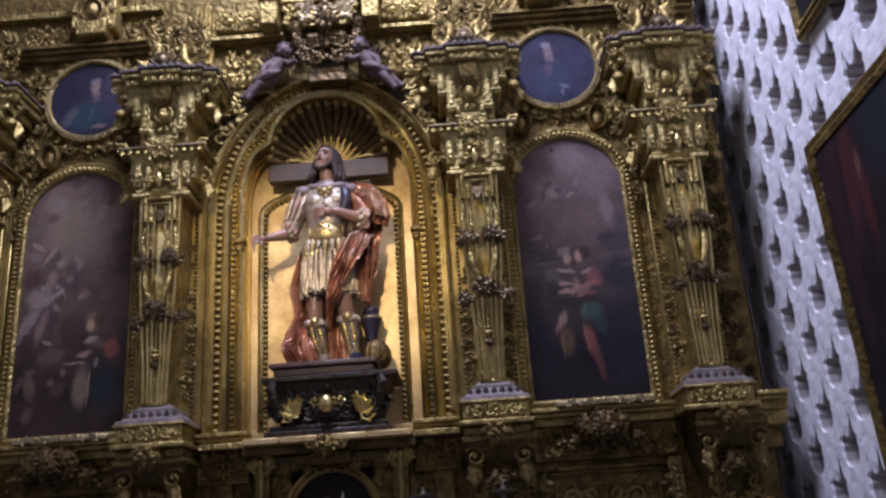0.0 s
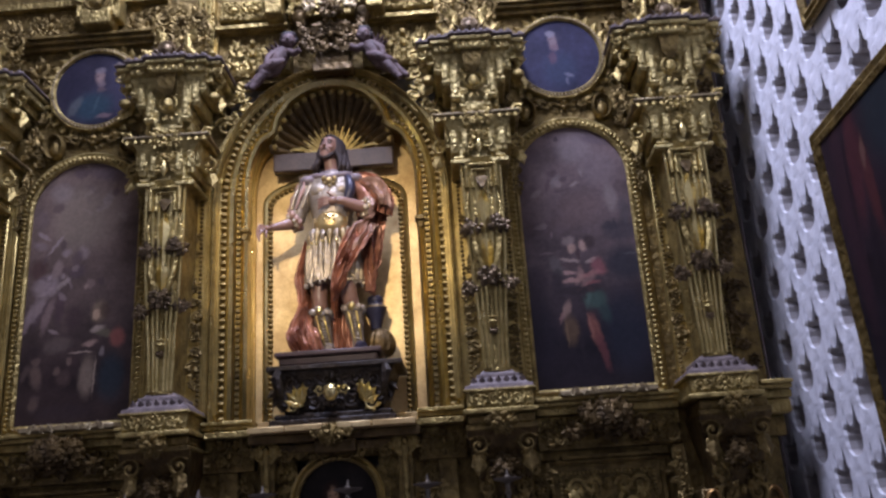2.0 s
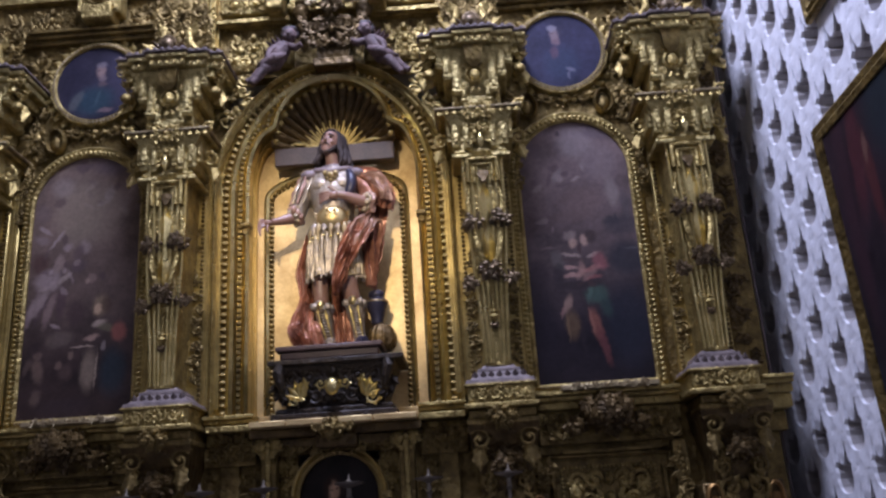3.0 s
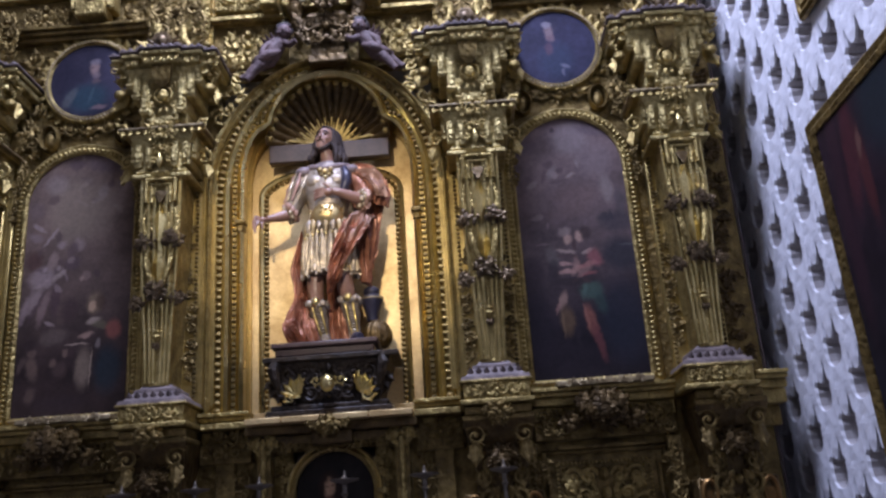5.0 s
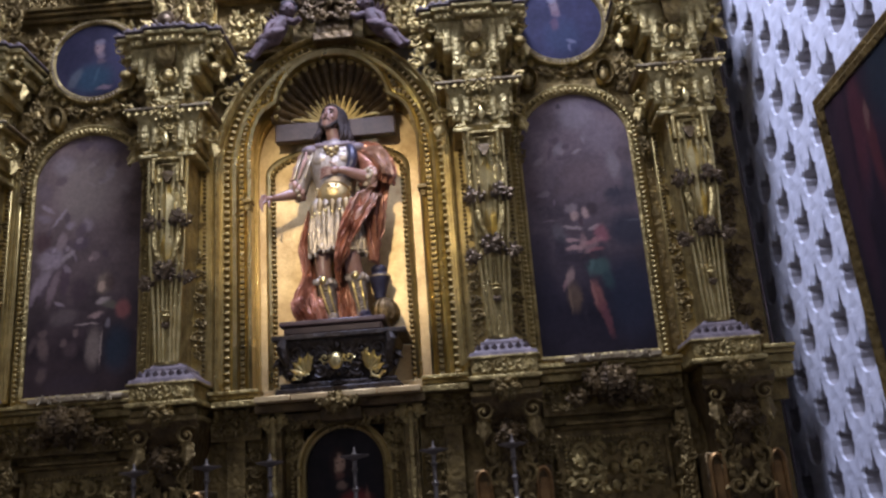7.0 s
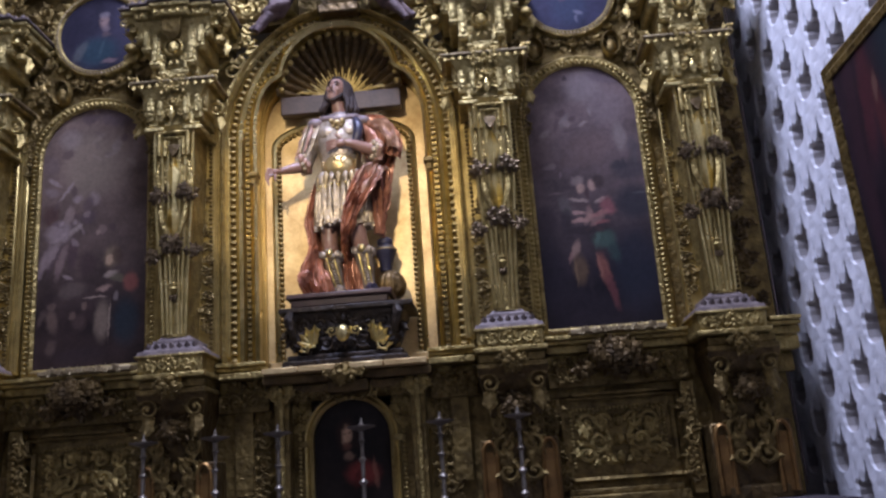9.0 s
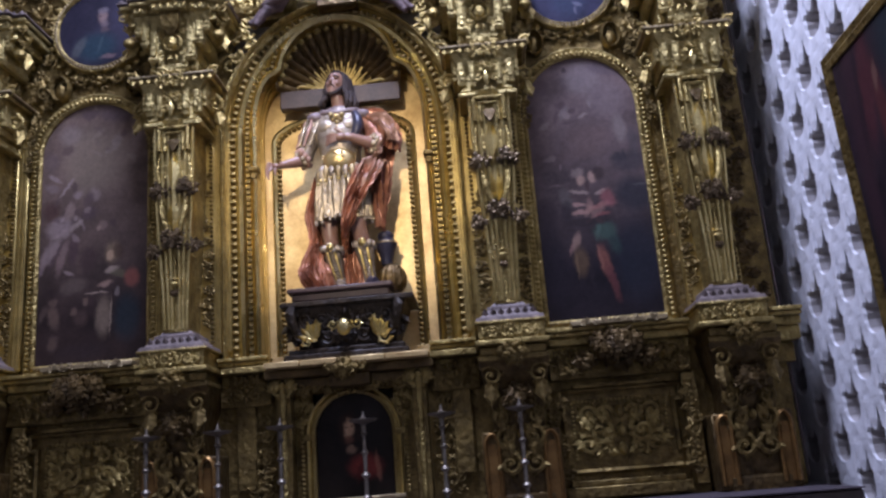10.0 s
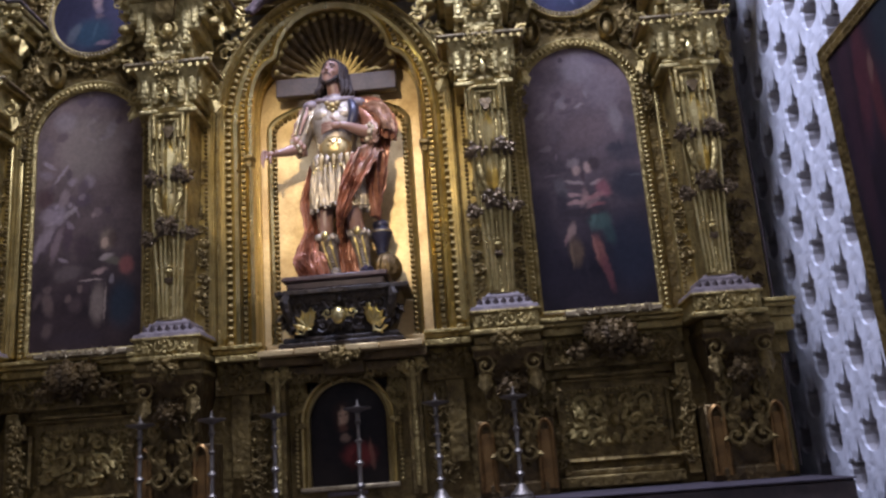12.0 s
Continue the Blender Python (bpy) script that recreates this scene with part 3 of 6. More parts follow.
EMBRACE = [
    (-0.089, 0.097, 0.061, 0.044, -20, (0.21, 0.17, 0.16), 0.9),
    (-0.071, 0.036, 0.038, 0.048, 10, (0.36, 0.25, 0.2), 0.95),
    (0.015, 0.053, 0.034, 0.053, -8, (0.36, 0.25, 0.205), 0.95),
    (0.075, 0.081, 0.049, 0.057, 0, (0.035, 0.024, 0.022), 0.95),
    (-0.026, -0.024, 0.019, 0.061, 0, (0.05, 0.03, 0.03), 0.9),
    (-0.205, -0.105, 0.049, 0.101, -8, (0.095, 0.088, 0.085), 0.9),
    (-0.100, -0.061, 0.087, 0.018, 14, (0.27, 0.215, 0.19), 0.9),
    (0.073, -0.075, 0.057, 0.018, -22, (0.28, 0.225, 0.2), 0.9),
    (-0.082, -0.105, 0.114, 0.024, 8, (0.06, 0.042, 0.042), 0.85),
]
ARMS = [
    (0.125, -0.125, 0.065, 0.081, -25, (0.2, 0.075, 0.08), 0.95),
    (0.043, -0.186, 0.106, 0.026, -14, (0.27, 0.13, 0.12), 0.95),
    (-0.107, -0.162, 0.068, 0.020, 8, (0.33, 0.215, 0.19), 0.95),
    (-0.085, -0.226, 0.087, 0.020, 0, (0.34, 0.215, 0.185), 0.95),
    (-0.208, -0.216, 0.049, 0.101, 0, (0.024, 0.02, 0.024), 0.9),
    (0.055, -0.250, 0.076, 0.020, -10, (0.19, 0.07, 0.07), 0.9),
    (-0.065, -0.307, 0.171, 0.044, 0, (0.022, 0.018, 0.02), 0.95),
    (-0.260, 0.006, 0.068, 0.010, -8, (0.13, 0.1, 0.098), 0.8),
]
SKIRTS = [
    (0.069, -0.388, 0.099, 0.081, -10, (0.04, 0.078, 0.066), 0.95),
    (0.022, -0.378, 0.023, 0.081, 20, (0.06, 0.1, 0.085), 0.8),
    (0.134, -0.489, 0.049, 0.101, -10, (0.022, 0.045, 0.042), 0.9),
    (-0.161, -0.459, 0.034, 0.089, 26, (0.24, 0.165, 0.135), 0.95),
    (-0.201, -0.509, 0.017, 0.061, 20, (0.19, 0.11, 0.1), 0.8),
    (-0.135, -0.610, 0.068, 0.133, 0, (0.095, 0.062, 0.034), 0.9),
    (-0.172, -0.630, 0.013, 0.121, 0, (0.14, 0.095, 0.055), 0.7),
    (0.036, -0.610, 0.049, 0.133, -8, (0.17, 0.068, 0.05), 0.95),
    (0.079, -0.772, 0.038, 0.182, -14, (0.1, 0.034, 0.034), 0.9),
    (0.009, -0.590, 0.013, 0.121, -6, (0.21, 0.1, 0.075), 0.7),
    (-0.066, -0.671, 0.023, 0.182, 0, (0.018, 0.014, 0.018), 0.9),
]
PAINT_RIGHT = canvas("oil_of_an_embrace", 0.935, 3.7, (0.016, 0.013, 0.018), (0.130, 0.102, 0.104), CLOUDS_RIGHT + TOWERS + CHERUBS + SKIRTS + EMBRACE + ARMS
    + dabs(5, 8, 0.05, 0.75, 0.16, 0.12, [(0.19, 0.165, 0.17), (0.11, 0.088, 0.095)]) + dabs(6, 6, 0.0, -0.20, 0.08, 0.06, [(0.24, 0.15, 0.13), (0.05, 0.03, 0.03)]), (1.10, 1.0, 0.88))
AGED = [
    (-0.22, 0.05, 0.12, 0.30, 0, (0.020, 0.018, 0.030), 0.8), (0.20, 0.05, 0.12, 0.30, 0, (0.050, 0.046, 0.070), 0.7), (0.03, 0.125, 0.052, 0.072, 5, (0.24, 0.165, 0.14), 1.1),
    (0.03, 0.185, 0.056, 0.036, 0, (0.17, 0.15, 0.16), 0.9), (0.01, 0.13, 0.016, 0.008, 0, (0.05, 0.035, 0.04), 0.9), (0.045, 0.055, 0.040, 0.038, 0, (0.17, 0.13, 0.125), 0.9),
    (0.05, 0.0, 0.04, 0.03, 0, (0.13, 0.085, 0.08), 0.8), (-0.02, -0.15, 0.20, 0.15, -8, (0.022, 0.048, 0.062), 1.1), (-0.17, -0.15, 0.05, 0.12, 30, (0.095, 0.10, 0.095), 0.8),
    (0.02, -0.12, 0.02, 0.10, 20, (0.05, 0.08, 0.09), 0.7), (0.08, -0.245, 0.08, 0.026, -10, (0.18, 0.12, 0.115), 0.9)]
BEARDED = [
    (-0.03, 0.145, 0.046, 0.070, 0, (0.23, 0.165, 0.165), 1.1), (-0.045, 0.205, 0.050, 0.036, 10, (0.24, 0.22, 0.25), 1.0), (0.02, 0.165, 0.030, 0.060, 0, (0.045, 0.040, 0.065), 0.9),
    (-0.02, 0.07, 0.042, 0.045, 0, (0.20, 0.13, 0.135), 1.0), (-0.05, 0.155, 0.014, 0.008, 0, (0.07, 0.05, 0.06), 0.9), (0.0, -0.14, 0.17, 0.19, 0, (0.034, 0.046, 0.080), 0.9),
    (-0.05, -0.03, 0.040, 0.07, 0, (0.12, 0.065, 0.085), 0.8), (0.07, -0.20, 0.05, 0.022, 25, (0.17, 0.165, 0.21), 0.9), (0.05, -0.25, 0.015, 0.04, 0, (0.15, 0.14, 0.18), 0.8)]
PAINT_ROUND = canvas("oil_of_an_aged_bust", -2.99, 5.45, (0.026, 0.025, 0.040), (0.036, 0.033, 0.050), AGED, (0.86, 0.82, 0.82))
PAINT_ROUND_2 = canvas("oil_of_a_bearded_bust", 0.94, 5.45, (0.032, 0.033, 0.064), (0.044, 0.042, 0.078), BEARDED, (0.86, 0.84, 0.84))
SORROW = [
    (0.0, -0.05, 0.24, 0.34, 0, (0.012, 0.011, 0.012), 0.8), (-0.055, 0.12, 0.075, 0.125, 8, (0.035, 0.020, 0.016), 1.2), (-0.045, 0.115, 0.046, 0.078, 8, (0.40, 0.27, 0.21), 1.25),
    (-0.040, 0.040, 0.048, 0.040, 0, (0.11, 0.05, 0.038), 1.1), (-0.062, 0.135, 0.014, 0.007, 0, (0.06, 0.035, 0.03), 1.0), (-0.026, 0.135, 0.014, 0.007, 0, (0.06, 0.035, 0.03), 1.0),
    (0.03, 0.10, 0.030, 0.12, -8, (0.022, 0.014, 0.013), 1.1), (-0.03, -0.035, 0.045, 0.035, 0, (0.22, 0.15, 0.125), 1.0), (0.07, -0.16, 0.14, 0.10, 0, (0.17, 0.032, 0.030), 1.2),
    (0.16, -0.16, 0.022, 0.12, -8, (0.24, 0.11, 0.09), 0.9), (0.02, -0.20, 0.02, 0.09, 12, (0.06, 0.014, 0.014), 0.9)]
PAINT_SMALL = canvas("oil_of_a_sorrowing_bust", -1.01, 1.87, (0.016, 0.012, 0.011), (0.022, 0.020, 0.021), SORROW, (1.1, 1.0, 0.72))

# ---- gilded body of the altarpiece ----
body = thing("altarpiece_body", "tall gilded back boards of a carved altarpiece", "altarpiece", kind="structure")
sh = Shape()
for x0, x1, z0, z1 in ((-4.25, -1.88, 1.34, 7.4), (-0.12, 2.2, 1.34, 7.4), (-1.88, -0.12, 5.42, 7.4), (-1.88, -0.12, 2.26, 2.5),
                       (-1.88, -1.31, 1.34, 2.26), (-0.71, -0.12, 1.34, 2.26), (-1.31, -0.71, 1.34, 1.48)):
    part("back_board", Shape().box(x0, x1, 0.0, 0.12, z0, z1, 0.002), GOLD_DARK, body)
part("edge_fillet", Shape().tube([(2.212, -0.01, 1.4), (2.212, -0.01, 7.2)], 0.006, 0, 8), PALE, body, "pale narrow edge fillet")
part("side_board", Shape().box(2.13, 2.2, 0.12, 0.68, 1.34, 7.4), WOOD_DARK, body)


def strip(x, hw, z0, z1, y=-0.05, name="plain_strip", mat=None):
    s = Shape().box(x - hw, x + hw, y, 0.004, z0, z1, 0.008)
    for k in (-0.55, 0.0, 0.55):
        s.tube([(x + k * hw, y - 0.002, z0 + 0.01), (x + k * hw, y - 0.002, z1 - 0.01)], hw * 0.22, 0, 6)
    return part(name, s, mat or GOLD_PLAIN, body)


for x in (-2.01, -1.93, 1.60, -3.60, -0.09, 0.02 - 0.035, 0.43, -2.46):
    strip(x, 0.042 if x not in (1.60, -3.60) else 0.055, 2.62, 4.55)
for x in (-2.06, -1.885, -0.135, 0.045):
    part("strip_beading", Shape().beads([(x, 2.64), (x, 4.54)], -0.035, 0.011, 0.026), GOLD_DARK, body)
for x in (-2.05, 0.05):
    strip(x, 0.075, 5.45, 6.28, -0.09, "upper_pilaster")

# long mouldings over the side bays and their friezes
for x0, x1 in ((-4.2, -2.42), (0.42, 2.18)):
    part("upper_cornice", Shape().box(x0, x1, -0.06, 0.004, 5.87, 5.91).box(x0, x1, -0.10, 0.004, 5.912, 5.945).box(x0, x1, -0.13, 0.004, 5.947, 5.975), GOLD_DARK, body)
    part("frieze_fillet", Shape().box(x0, x1, -0.07, 0.004, 6.30, 6.36), GOLD, body)
    cx = (x0 + x1) / 2 + (0.34 if x0 < -2 else -0.42)
    for k, dx in enumerate((-0.47, 0.47)):
        ob = part("frieze_scroll", foliage(0.52, 0.26, 5, 21 + k, (0.05, 0.09)), GOLD_DARK, body)
        ob.location = (cx + dx, -0.005, 6.13)
    br = Shape().box(-0.19, 0.19, -0.16, 0, 0.04, 0.46, 0.012).box(-0.13, 0.13, -0.20, 0, -0.04, 0.12, 0.012).box(-0.23, 0.23, -0.18, 0, 0.40, 0.50, 0.012)
    ob = part("bracket_block", br, GOLD, body)
    ob.location = (cx, -0.02, 6.04)
    ob2 = part("bracket_mask", cartouche(0.34, 0.36), GOLD_DARK, ob)
    ob2.location = (0, -0.17, 0.20)

# square panels and friezes on both sides of the arch crown
for side, x0, x1 in ((-1, -1.95, -1.36), (1, -0.66, -0.06)):
    cx, hw = (x0 + x1) / 2, (x1 - x0) / 2
    box = [(x1, 5.52), (x1, 5.90), (x0, 5.90), (x0, 5.52)]
    part("panel_moulding", Shape().sweep(box, [(0, 0), (-0.05, 0.0), (-0.05, 0.02), (-0.03, 0.05), (0, 0.06)], closed=True), GOLD, body)
    ob = part("panel_scroll", foliage(hw * 1.65, 0.30, 6, 33, (0.05, 0.10)), GOLD, body)
    ob.location = (cx, -0.004, 5.70)
    part("frieze_cornice", Shape().box(x0 - 0.02, x1 + 0.02, -0.10, 0, 5.915, 5.955).box(x0, x1, -0.06, 0, 5.957, 5.99), GOLD, body)
    fr = part("frieze_panel", Shape().box(cx - 0.22 + side * 0.06, cx + 0.22 + side * 0.06, -0.09, 0, 6.0, 6.20, 0.012), GOLD, body)
    ob = part("frieze_leafwork", foliage(0.42, 0.17, 7, 37, (0.03, 0.05)), GOLD, body)
    ob.location = (cx + side * 0.06, -0.088, 6.10)
    for k in (-0.09, 0.09):
        ring = part("oval_ring", Shape().sweep([(x, z * 0.72) for x, z in circle(0, 0, 0.065, 24)], [(0, 0), (0.022, 0), (0.022, 0.012), (0.011, 0.026), (0, 0.014)], closed=True).ball((0, 0, 0), (0.035, 0.03, 0.026), 0, 8, 6), GOLD, fr)
        ring.location = (cx + side * 0.06 + k, -0.09, 6.10)
    bx = -1.43 if side < 0 else -0.57
    part("modillion_block", Shape().box(bx - 0.075, bx + 0.075, -0.27, 0, 5.93, 6.24, 0.012).box(bx - 0.095, bx + 0.095, -0.29, 0, 6.16, 6.26, 0.012), GOLD, body)
part("crown_panel", Shape().box(-1.33, -0.69, -0.12, 0, 5.97, 6.42, 0.012).box(-1.36, -0.66, -0.16, 0, 6.20, 6.26, 0.01), GOLD, body)
for s in (-1, 1):
    ob = part("crown_leafwork", foliage(0.26, 0.36, 7, 39, (0.04, 0.07), mirrored=False), GOLD, body)
    ob.location, ob.scale.x = (CX - 0.01 + s * 0.20, -0.118, 6.16), s
    ob = part("pilaster_leafwork", foliage(0.13, 0.78, 12, 43, (0.03, 0.05)), GOLD, body)
    ob.location = (CX + s * 1.05, -0.088, 5.86)

# ---- scroll carving between the round and the arched paintings ----
for cx in (-2.99, 0.94):
    for k, (dx, dz, w, h, n) in enumerate(((-0.48, 5.02, 0.24, 0.52, 5), (0.48, 5.02, 0.24, 0.52, 5), (-0.50, 5.68, 0.22, 0.36, 4), (0.50, 5.68, 0.22, 0.36, 4))):
        ob = part("spandrel_scroll", foliage(w, h, n, 50 + k // 2 * 2, (0.055, 0.10), mirrored=False), GOLD_DARK, body)
        ob.location = (cx + dx, -0.004, dz)
        if dx > 0:
            ob.scale.x = -1
    ob = part("spandrel_crest", foliage(0.62, 0.15, 4, 61, (0.05, 0.075)).join(cartouche(0.20, 0.15)), GOLD_DARK, body)
    ob.location = (cx, -0.01, 5.01)
    for dx in (-0.32, 0.31):
        c = Shape().sweep([(x * 0.72, z) for x, z in circle(0, 0, 0.12, 24)], [(0, 0), (0.03, 0), (0.03, 0.03), (0.015, 0.055), (0, 0.03)], closed=True)
        c.ball((0, 0, 0), (0.05, 0.035, 0.08), 0, 10, 6)
        ob = part("oval_scroll", c, GOLD_DARK, body)
        ob.location = (cx + dx, -0.02, 4.94)

# ---- framed paintings ----


def arched_painting(cx, hw, mat, label):
    z0, spring = 2.64, 4.34
    t = thing("framed_painting", label, "painting", "arched paintings of the altarpiece", at=(cx, 0, z0))
    s = Shape()
    plate(s, arch(0, hw, 0, spring - z0, hw), -0.035, -0.01)
    me = s.move(cx, 0, z0)
    ob = part("canvas", me, mat, t, "dark varnished oil canvas")
    ob.matrix_parent_inverse = Matrix.Translation((-cx, 0, -z0))
    line = arch(0, hw, 0, spring - z0, hw, 40)
    line = [(hw, -0.0)] + line[1:-1] + [(-hw, -0.0)]
    fr = part("frame", Shape().sweep(line, [(0.004, 0.0), (0.004, 0.05), (-0.012, 0.065), (-0.03, 0.05), (-0.075, 0.06), (-0.095, 0.035), (-0.095, 0.0)], closed=True), GOLD, t)
    mid = [(x * (1 + 0.052 / hw), z + (0.03 if z > 1.7 else 0)) for x, z in arch(0, hw, -0.04, spring - z0, hw, 40)]
    pearls(mid, -0.060, 0.021, 0.040, GOLD, fr, long=0.8)
    inner = [(x * (1 + 0.018 / hw), z + (0.012 if z > 1.7 else 0)) for x, z in arch(0, hw, 0.0, spring - z0, hw, 40)]
    part("inner_beading", Shape().beads(inner, -0.062, 0.010, 0.024), GOLD, t)
    part("sill_beading", Shape().beads([(-hw, -0.022), (hw, -0.022)], -0.064, 0.010, 0.024), DUSTY_LIT, t)
    return t


arched_painting(-3.0, 0.44, PAINT_LEFT, "arched oil painting of a dim kneeling scene in gilt frame")
arched_painting(0.935, 0.435, PAINT_RIGHT, "arched oil painting of an embrace in gilt frame")


def round_painting(cx, cz, mat, label):
    t = thing("round_painting", label, "painting", "round paintings of the altarpiece", at=(cx, 0, cz))
    s = Shape()
    plate(s, circle(cx, cz, 0.350), -0.05, -0.02)
    ob = part("canvas", s, mat, t, "bluish varnished oil canvas")
    ob.matrix_parent_inverse = Matrix.Translation((-cx, 0, -cz))
    fr = part("frame", Shape().sweep(circle(0, 0, 0.347), [(0.004, 0.0), (0.004, 0.06), (-0.008, 0.075), (-0.022, 0.06), (-0.045, 0.065), (-0.06, 0.035), (-0.06, 0.0)], closed=True), GOLD, t)
    pearls(circle(0, 0, 0.370), -0.064, 0.013, 0.030, DUSTY_LIT, fr, closed=True)
    me = leaf(Shape(), 0, 0, 0, 0.09, 0, 0, 0.42).mesh("border_leaf", GOLD)
    for a in np.arange(30) * 2 * math.pi / 30:
        ob = new("border_leaf", me)
        ob.parent = fr
        ob.location, ob.rotation_euler = (0.392 * math.cos(a), -0.01, 0.392 * math.sin(a)), (0, -a - 0.5, 0)
    return t


round_painting(-2.99, 5.46, PAINT_ROUND, "round oil painting of an aged bust on blue")
round_painting(0.94, 5.43, PAINT_ROUND_2, "round oil painting of a bearded bust on violet blue")
# ---- statue niche ----


def even(path, n):
    p = np.array(path, float)
    run = np.concatenate([[0], np.cumsum(np.linalg.norm(np.diff(p, axis=0), axis=1))])
    s = np.linspace(0, run[-1], n)
    return list(zip(np.interp(s, run, p[:, 0]), np.interp(s, run, p[:, 1])))


def niche_outer(hw, z0=2.56, spring=4.30, rise=1.10, n=60):
    half = [(hw, z0), (hw, spring)] + [(hw * math.cos(a), spring + rise * math.sin(a)) for a in np.linspace(0, math.pi / 2, 24)[1:]]
    half = even(half, n)
    return [(CX + x, z) for x, z in half] + [(CX - x, z) for x, z in half[-2::-1]]


def niche_inner(d=0.0, z0=2.56, n=60):
    hw = 0.685 + d
    half = [(hw, z0), (hw, 4.45)]
    half += [(0.50 + (0.185 + d) * math.cos(a), 4.43 + (0.46 + d) * math.sin(a)) for a in np.linspace(0, radians(80), 12)[1:]]
    half += [((0.470 + d) * math.cos(a), 4.870 + (0.470 + d) * math.sin(a)) for a in np.linspace(radians(6), math.pi / 2, 20)]
    half = even(half, n)
    return [(CX + x, z) for x, z in half] + [(CX - x, z) for x, z in half[-2::-1]]


DEEP = 0.27
niche = thing("statue_niche", "deep gilded niche with a three-lobed arch and scallop shell", "niche", at=(CX, 0, 2.56))
NI = Matrix.Translation((-CX, 0, -2.56))


def npart(name, shape, mat, label=""):
    ob = part(name, shape, mat, niche, label)
    ob.matrix_parent_inverse = NI
    return ob


o, i = niche_outer(0.93, rise=1.16), niche_inner(0.03)
sh = Shape()
band(sh, o, i, -0.03, 0.10)
face = npart("arch_face", sh, GOLD_PLAIN)
npart("outer_moulding", Shape().sweep(niche_outer(0.93, rise=1.16), [(0.0, 0.0), (0.0, 0.10), (-0.012, 0.115), (-0.026, 0.10), (-0.03, 0.0)][::-1]), GOLD)
pearls(niche_outer(0.868), -0.036, 0.033, 0.058, GOLD_DARK, face, long=0.72)
npart("hollow_moulding", Shape().sweep(niche_outer(0.815, rise=1.06), [(0.025, 0.0), (0.025, 0.06), (0.0, 0.085), (-0.028, 0.06), (-0.03, 0.0)][::-1]), GOLD_BRIGHT)
npart("leaf_beading", Shape().beads(niche_inner(0.066), -0.04, 0.022, 0.046, long=0.9), GOLD_DARK, "dark carved leaf beading")
npart("inner_lip", Shape().sweep(niche_inner(0.012), [(0.022, 0.0), (0.022, 0.055), (0.0, 0.075), (-0.016, 0.05), (-0.016, -0.05), (0.0, -0.10)][::-1]), GOLD_BRIGHT)
# thin fillets between the mouldings
for hw, rise in ((0.842, 1.085), (0.780, 1.03), (0.905, 1.14)):
    npart("arch_fillet", Shape().sweep(niche_outer(hw, rise=rise), [(0.008, 0.0), (0.008, 0.045), (0.0, 0.055), (-0.008, 0.045), (-0.008, 0.0)][::-1]), GOLD_BRIGHT)
for d in (0.040, 0.094):
    npart("inner_fillet", Shape().sweep(niche_inner(d), [(0.007, 0.0), (0.007, 0.048), (0.0, 0.058), (-0.007, 0.048), (-0.007, 0.0)][::-1]), GOLD_BRIGHT)
# reveal, back and floor
ins = niche_inner(0.0)
sh = Shape()
band(sh, niche_inner(0.02), ins, 0.0, DEEP)
npart("reveal", sh, GOLD_PLAIN)
for y, r in ((0.05, 0.016), (0.12, 0.011), (0.19, 0.016)):
    npart("reveal_moulding", Shape().sweep(niche_inner(0.0), [(-r, -y - r), (-r, -y + r), (0.004, -y + r), (0.004, -y - r)]), GOLD_BRIGHT)
sh = Shape()
plate(sh, niche_inner(0.02), DEEP, DEEP + 0.04)
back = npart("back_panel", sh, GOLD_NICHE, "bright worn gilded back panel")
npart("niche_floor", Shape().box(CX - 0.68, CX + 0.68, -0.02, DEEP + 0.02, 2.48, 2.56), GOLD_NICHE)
frame_line = arch(CX - 0.02, 0.585, 2.58, 4.40, 0.22, 20)
npart("back_frame", Shape().sweep(frame_line, [(0.02, -DEEP), (0.02, 0.025 - DEEP), (0.0, 0.035 - DEEP), (-0.02, 0.025 - DEEP), (-0.02, -DEEP)]), GOLD_BRIGHT)
pearls(arch(CX - 0.02, 0.545, 2.58, 4.38, 0.20, 20), DEEP - 0.014, 0.021, 0.042, GOLD_DARK, back)
# scallop shell with its lobed rim
sh, rows, fl = Shape(), [], 19
for r in np.linspace(0.05, 1.0, 9):
    row = []
    for a in np.linspace(0, math.pi, fl * 6 + 1):
        ripple = 0.05 * r * abs(math.sin(a * fl / 1.0))
        row.append((CX + 0.52 * r * math.cos(a), DEEP - 0.015 - 0.20 * r ** 2.2 - ripple, 4.78 + (0.56 + 0.02 * abs(math.sin(a * fl))) * r * math.sin(a)))
    rows.append(row)
sh.loft(rows, closed=False, caps=False)
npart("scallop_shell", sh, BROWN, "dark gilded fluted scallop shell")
sh = Shape()
for a in (np.arange(fl) + 0.5) * math.pi / fl:
    sh.ball((CX + 0.485 * math.cos(a), 0.045, 4.79 + 0.53 * math.sin(a)), (0.030, 0.022, 0.030), 0, 8, 5)
npart("shell_rim", sh, GOLD)
for k, a in enumerate(np.linspace(0.10, math.pi - 0.10, 29)):
    q = 0.30 if k % 2 else 0.25
    npart("ray", Shape().tube([(CX - 0.01 + 0.10 * math.cos(a), DEEP - 0.09, 4.74 + 0.10 * math.sin(a)), (CX - 0.01 + q * math.cos(a), DEEP - 0.14, 4.74 + q * math.sin(a))], [0.013, 0.006], 0, 5, 0.5), GOLD_PLAIN)
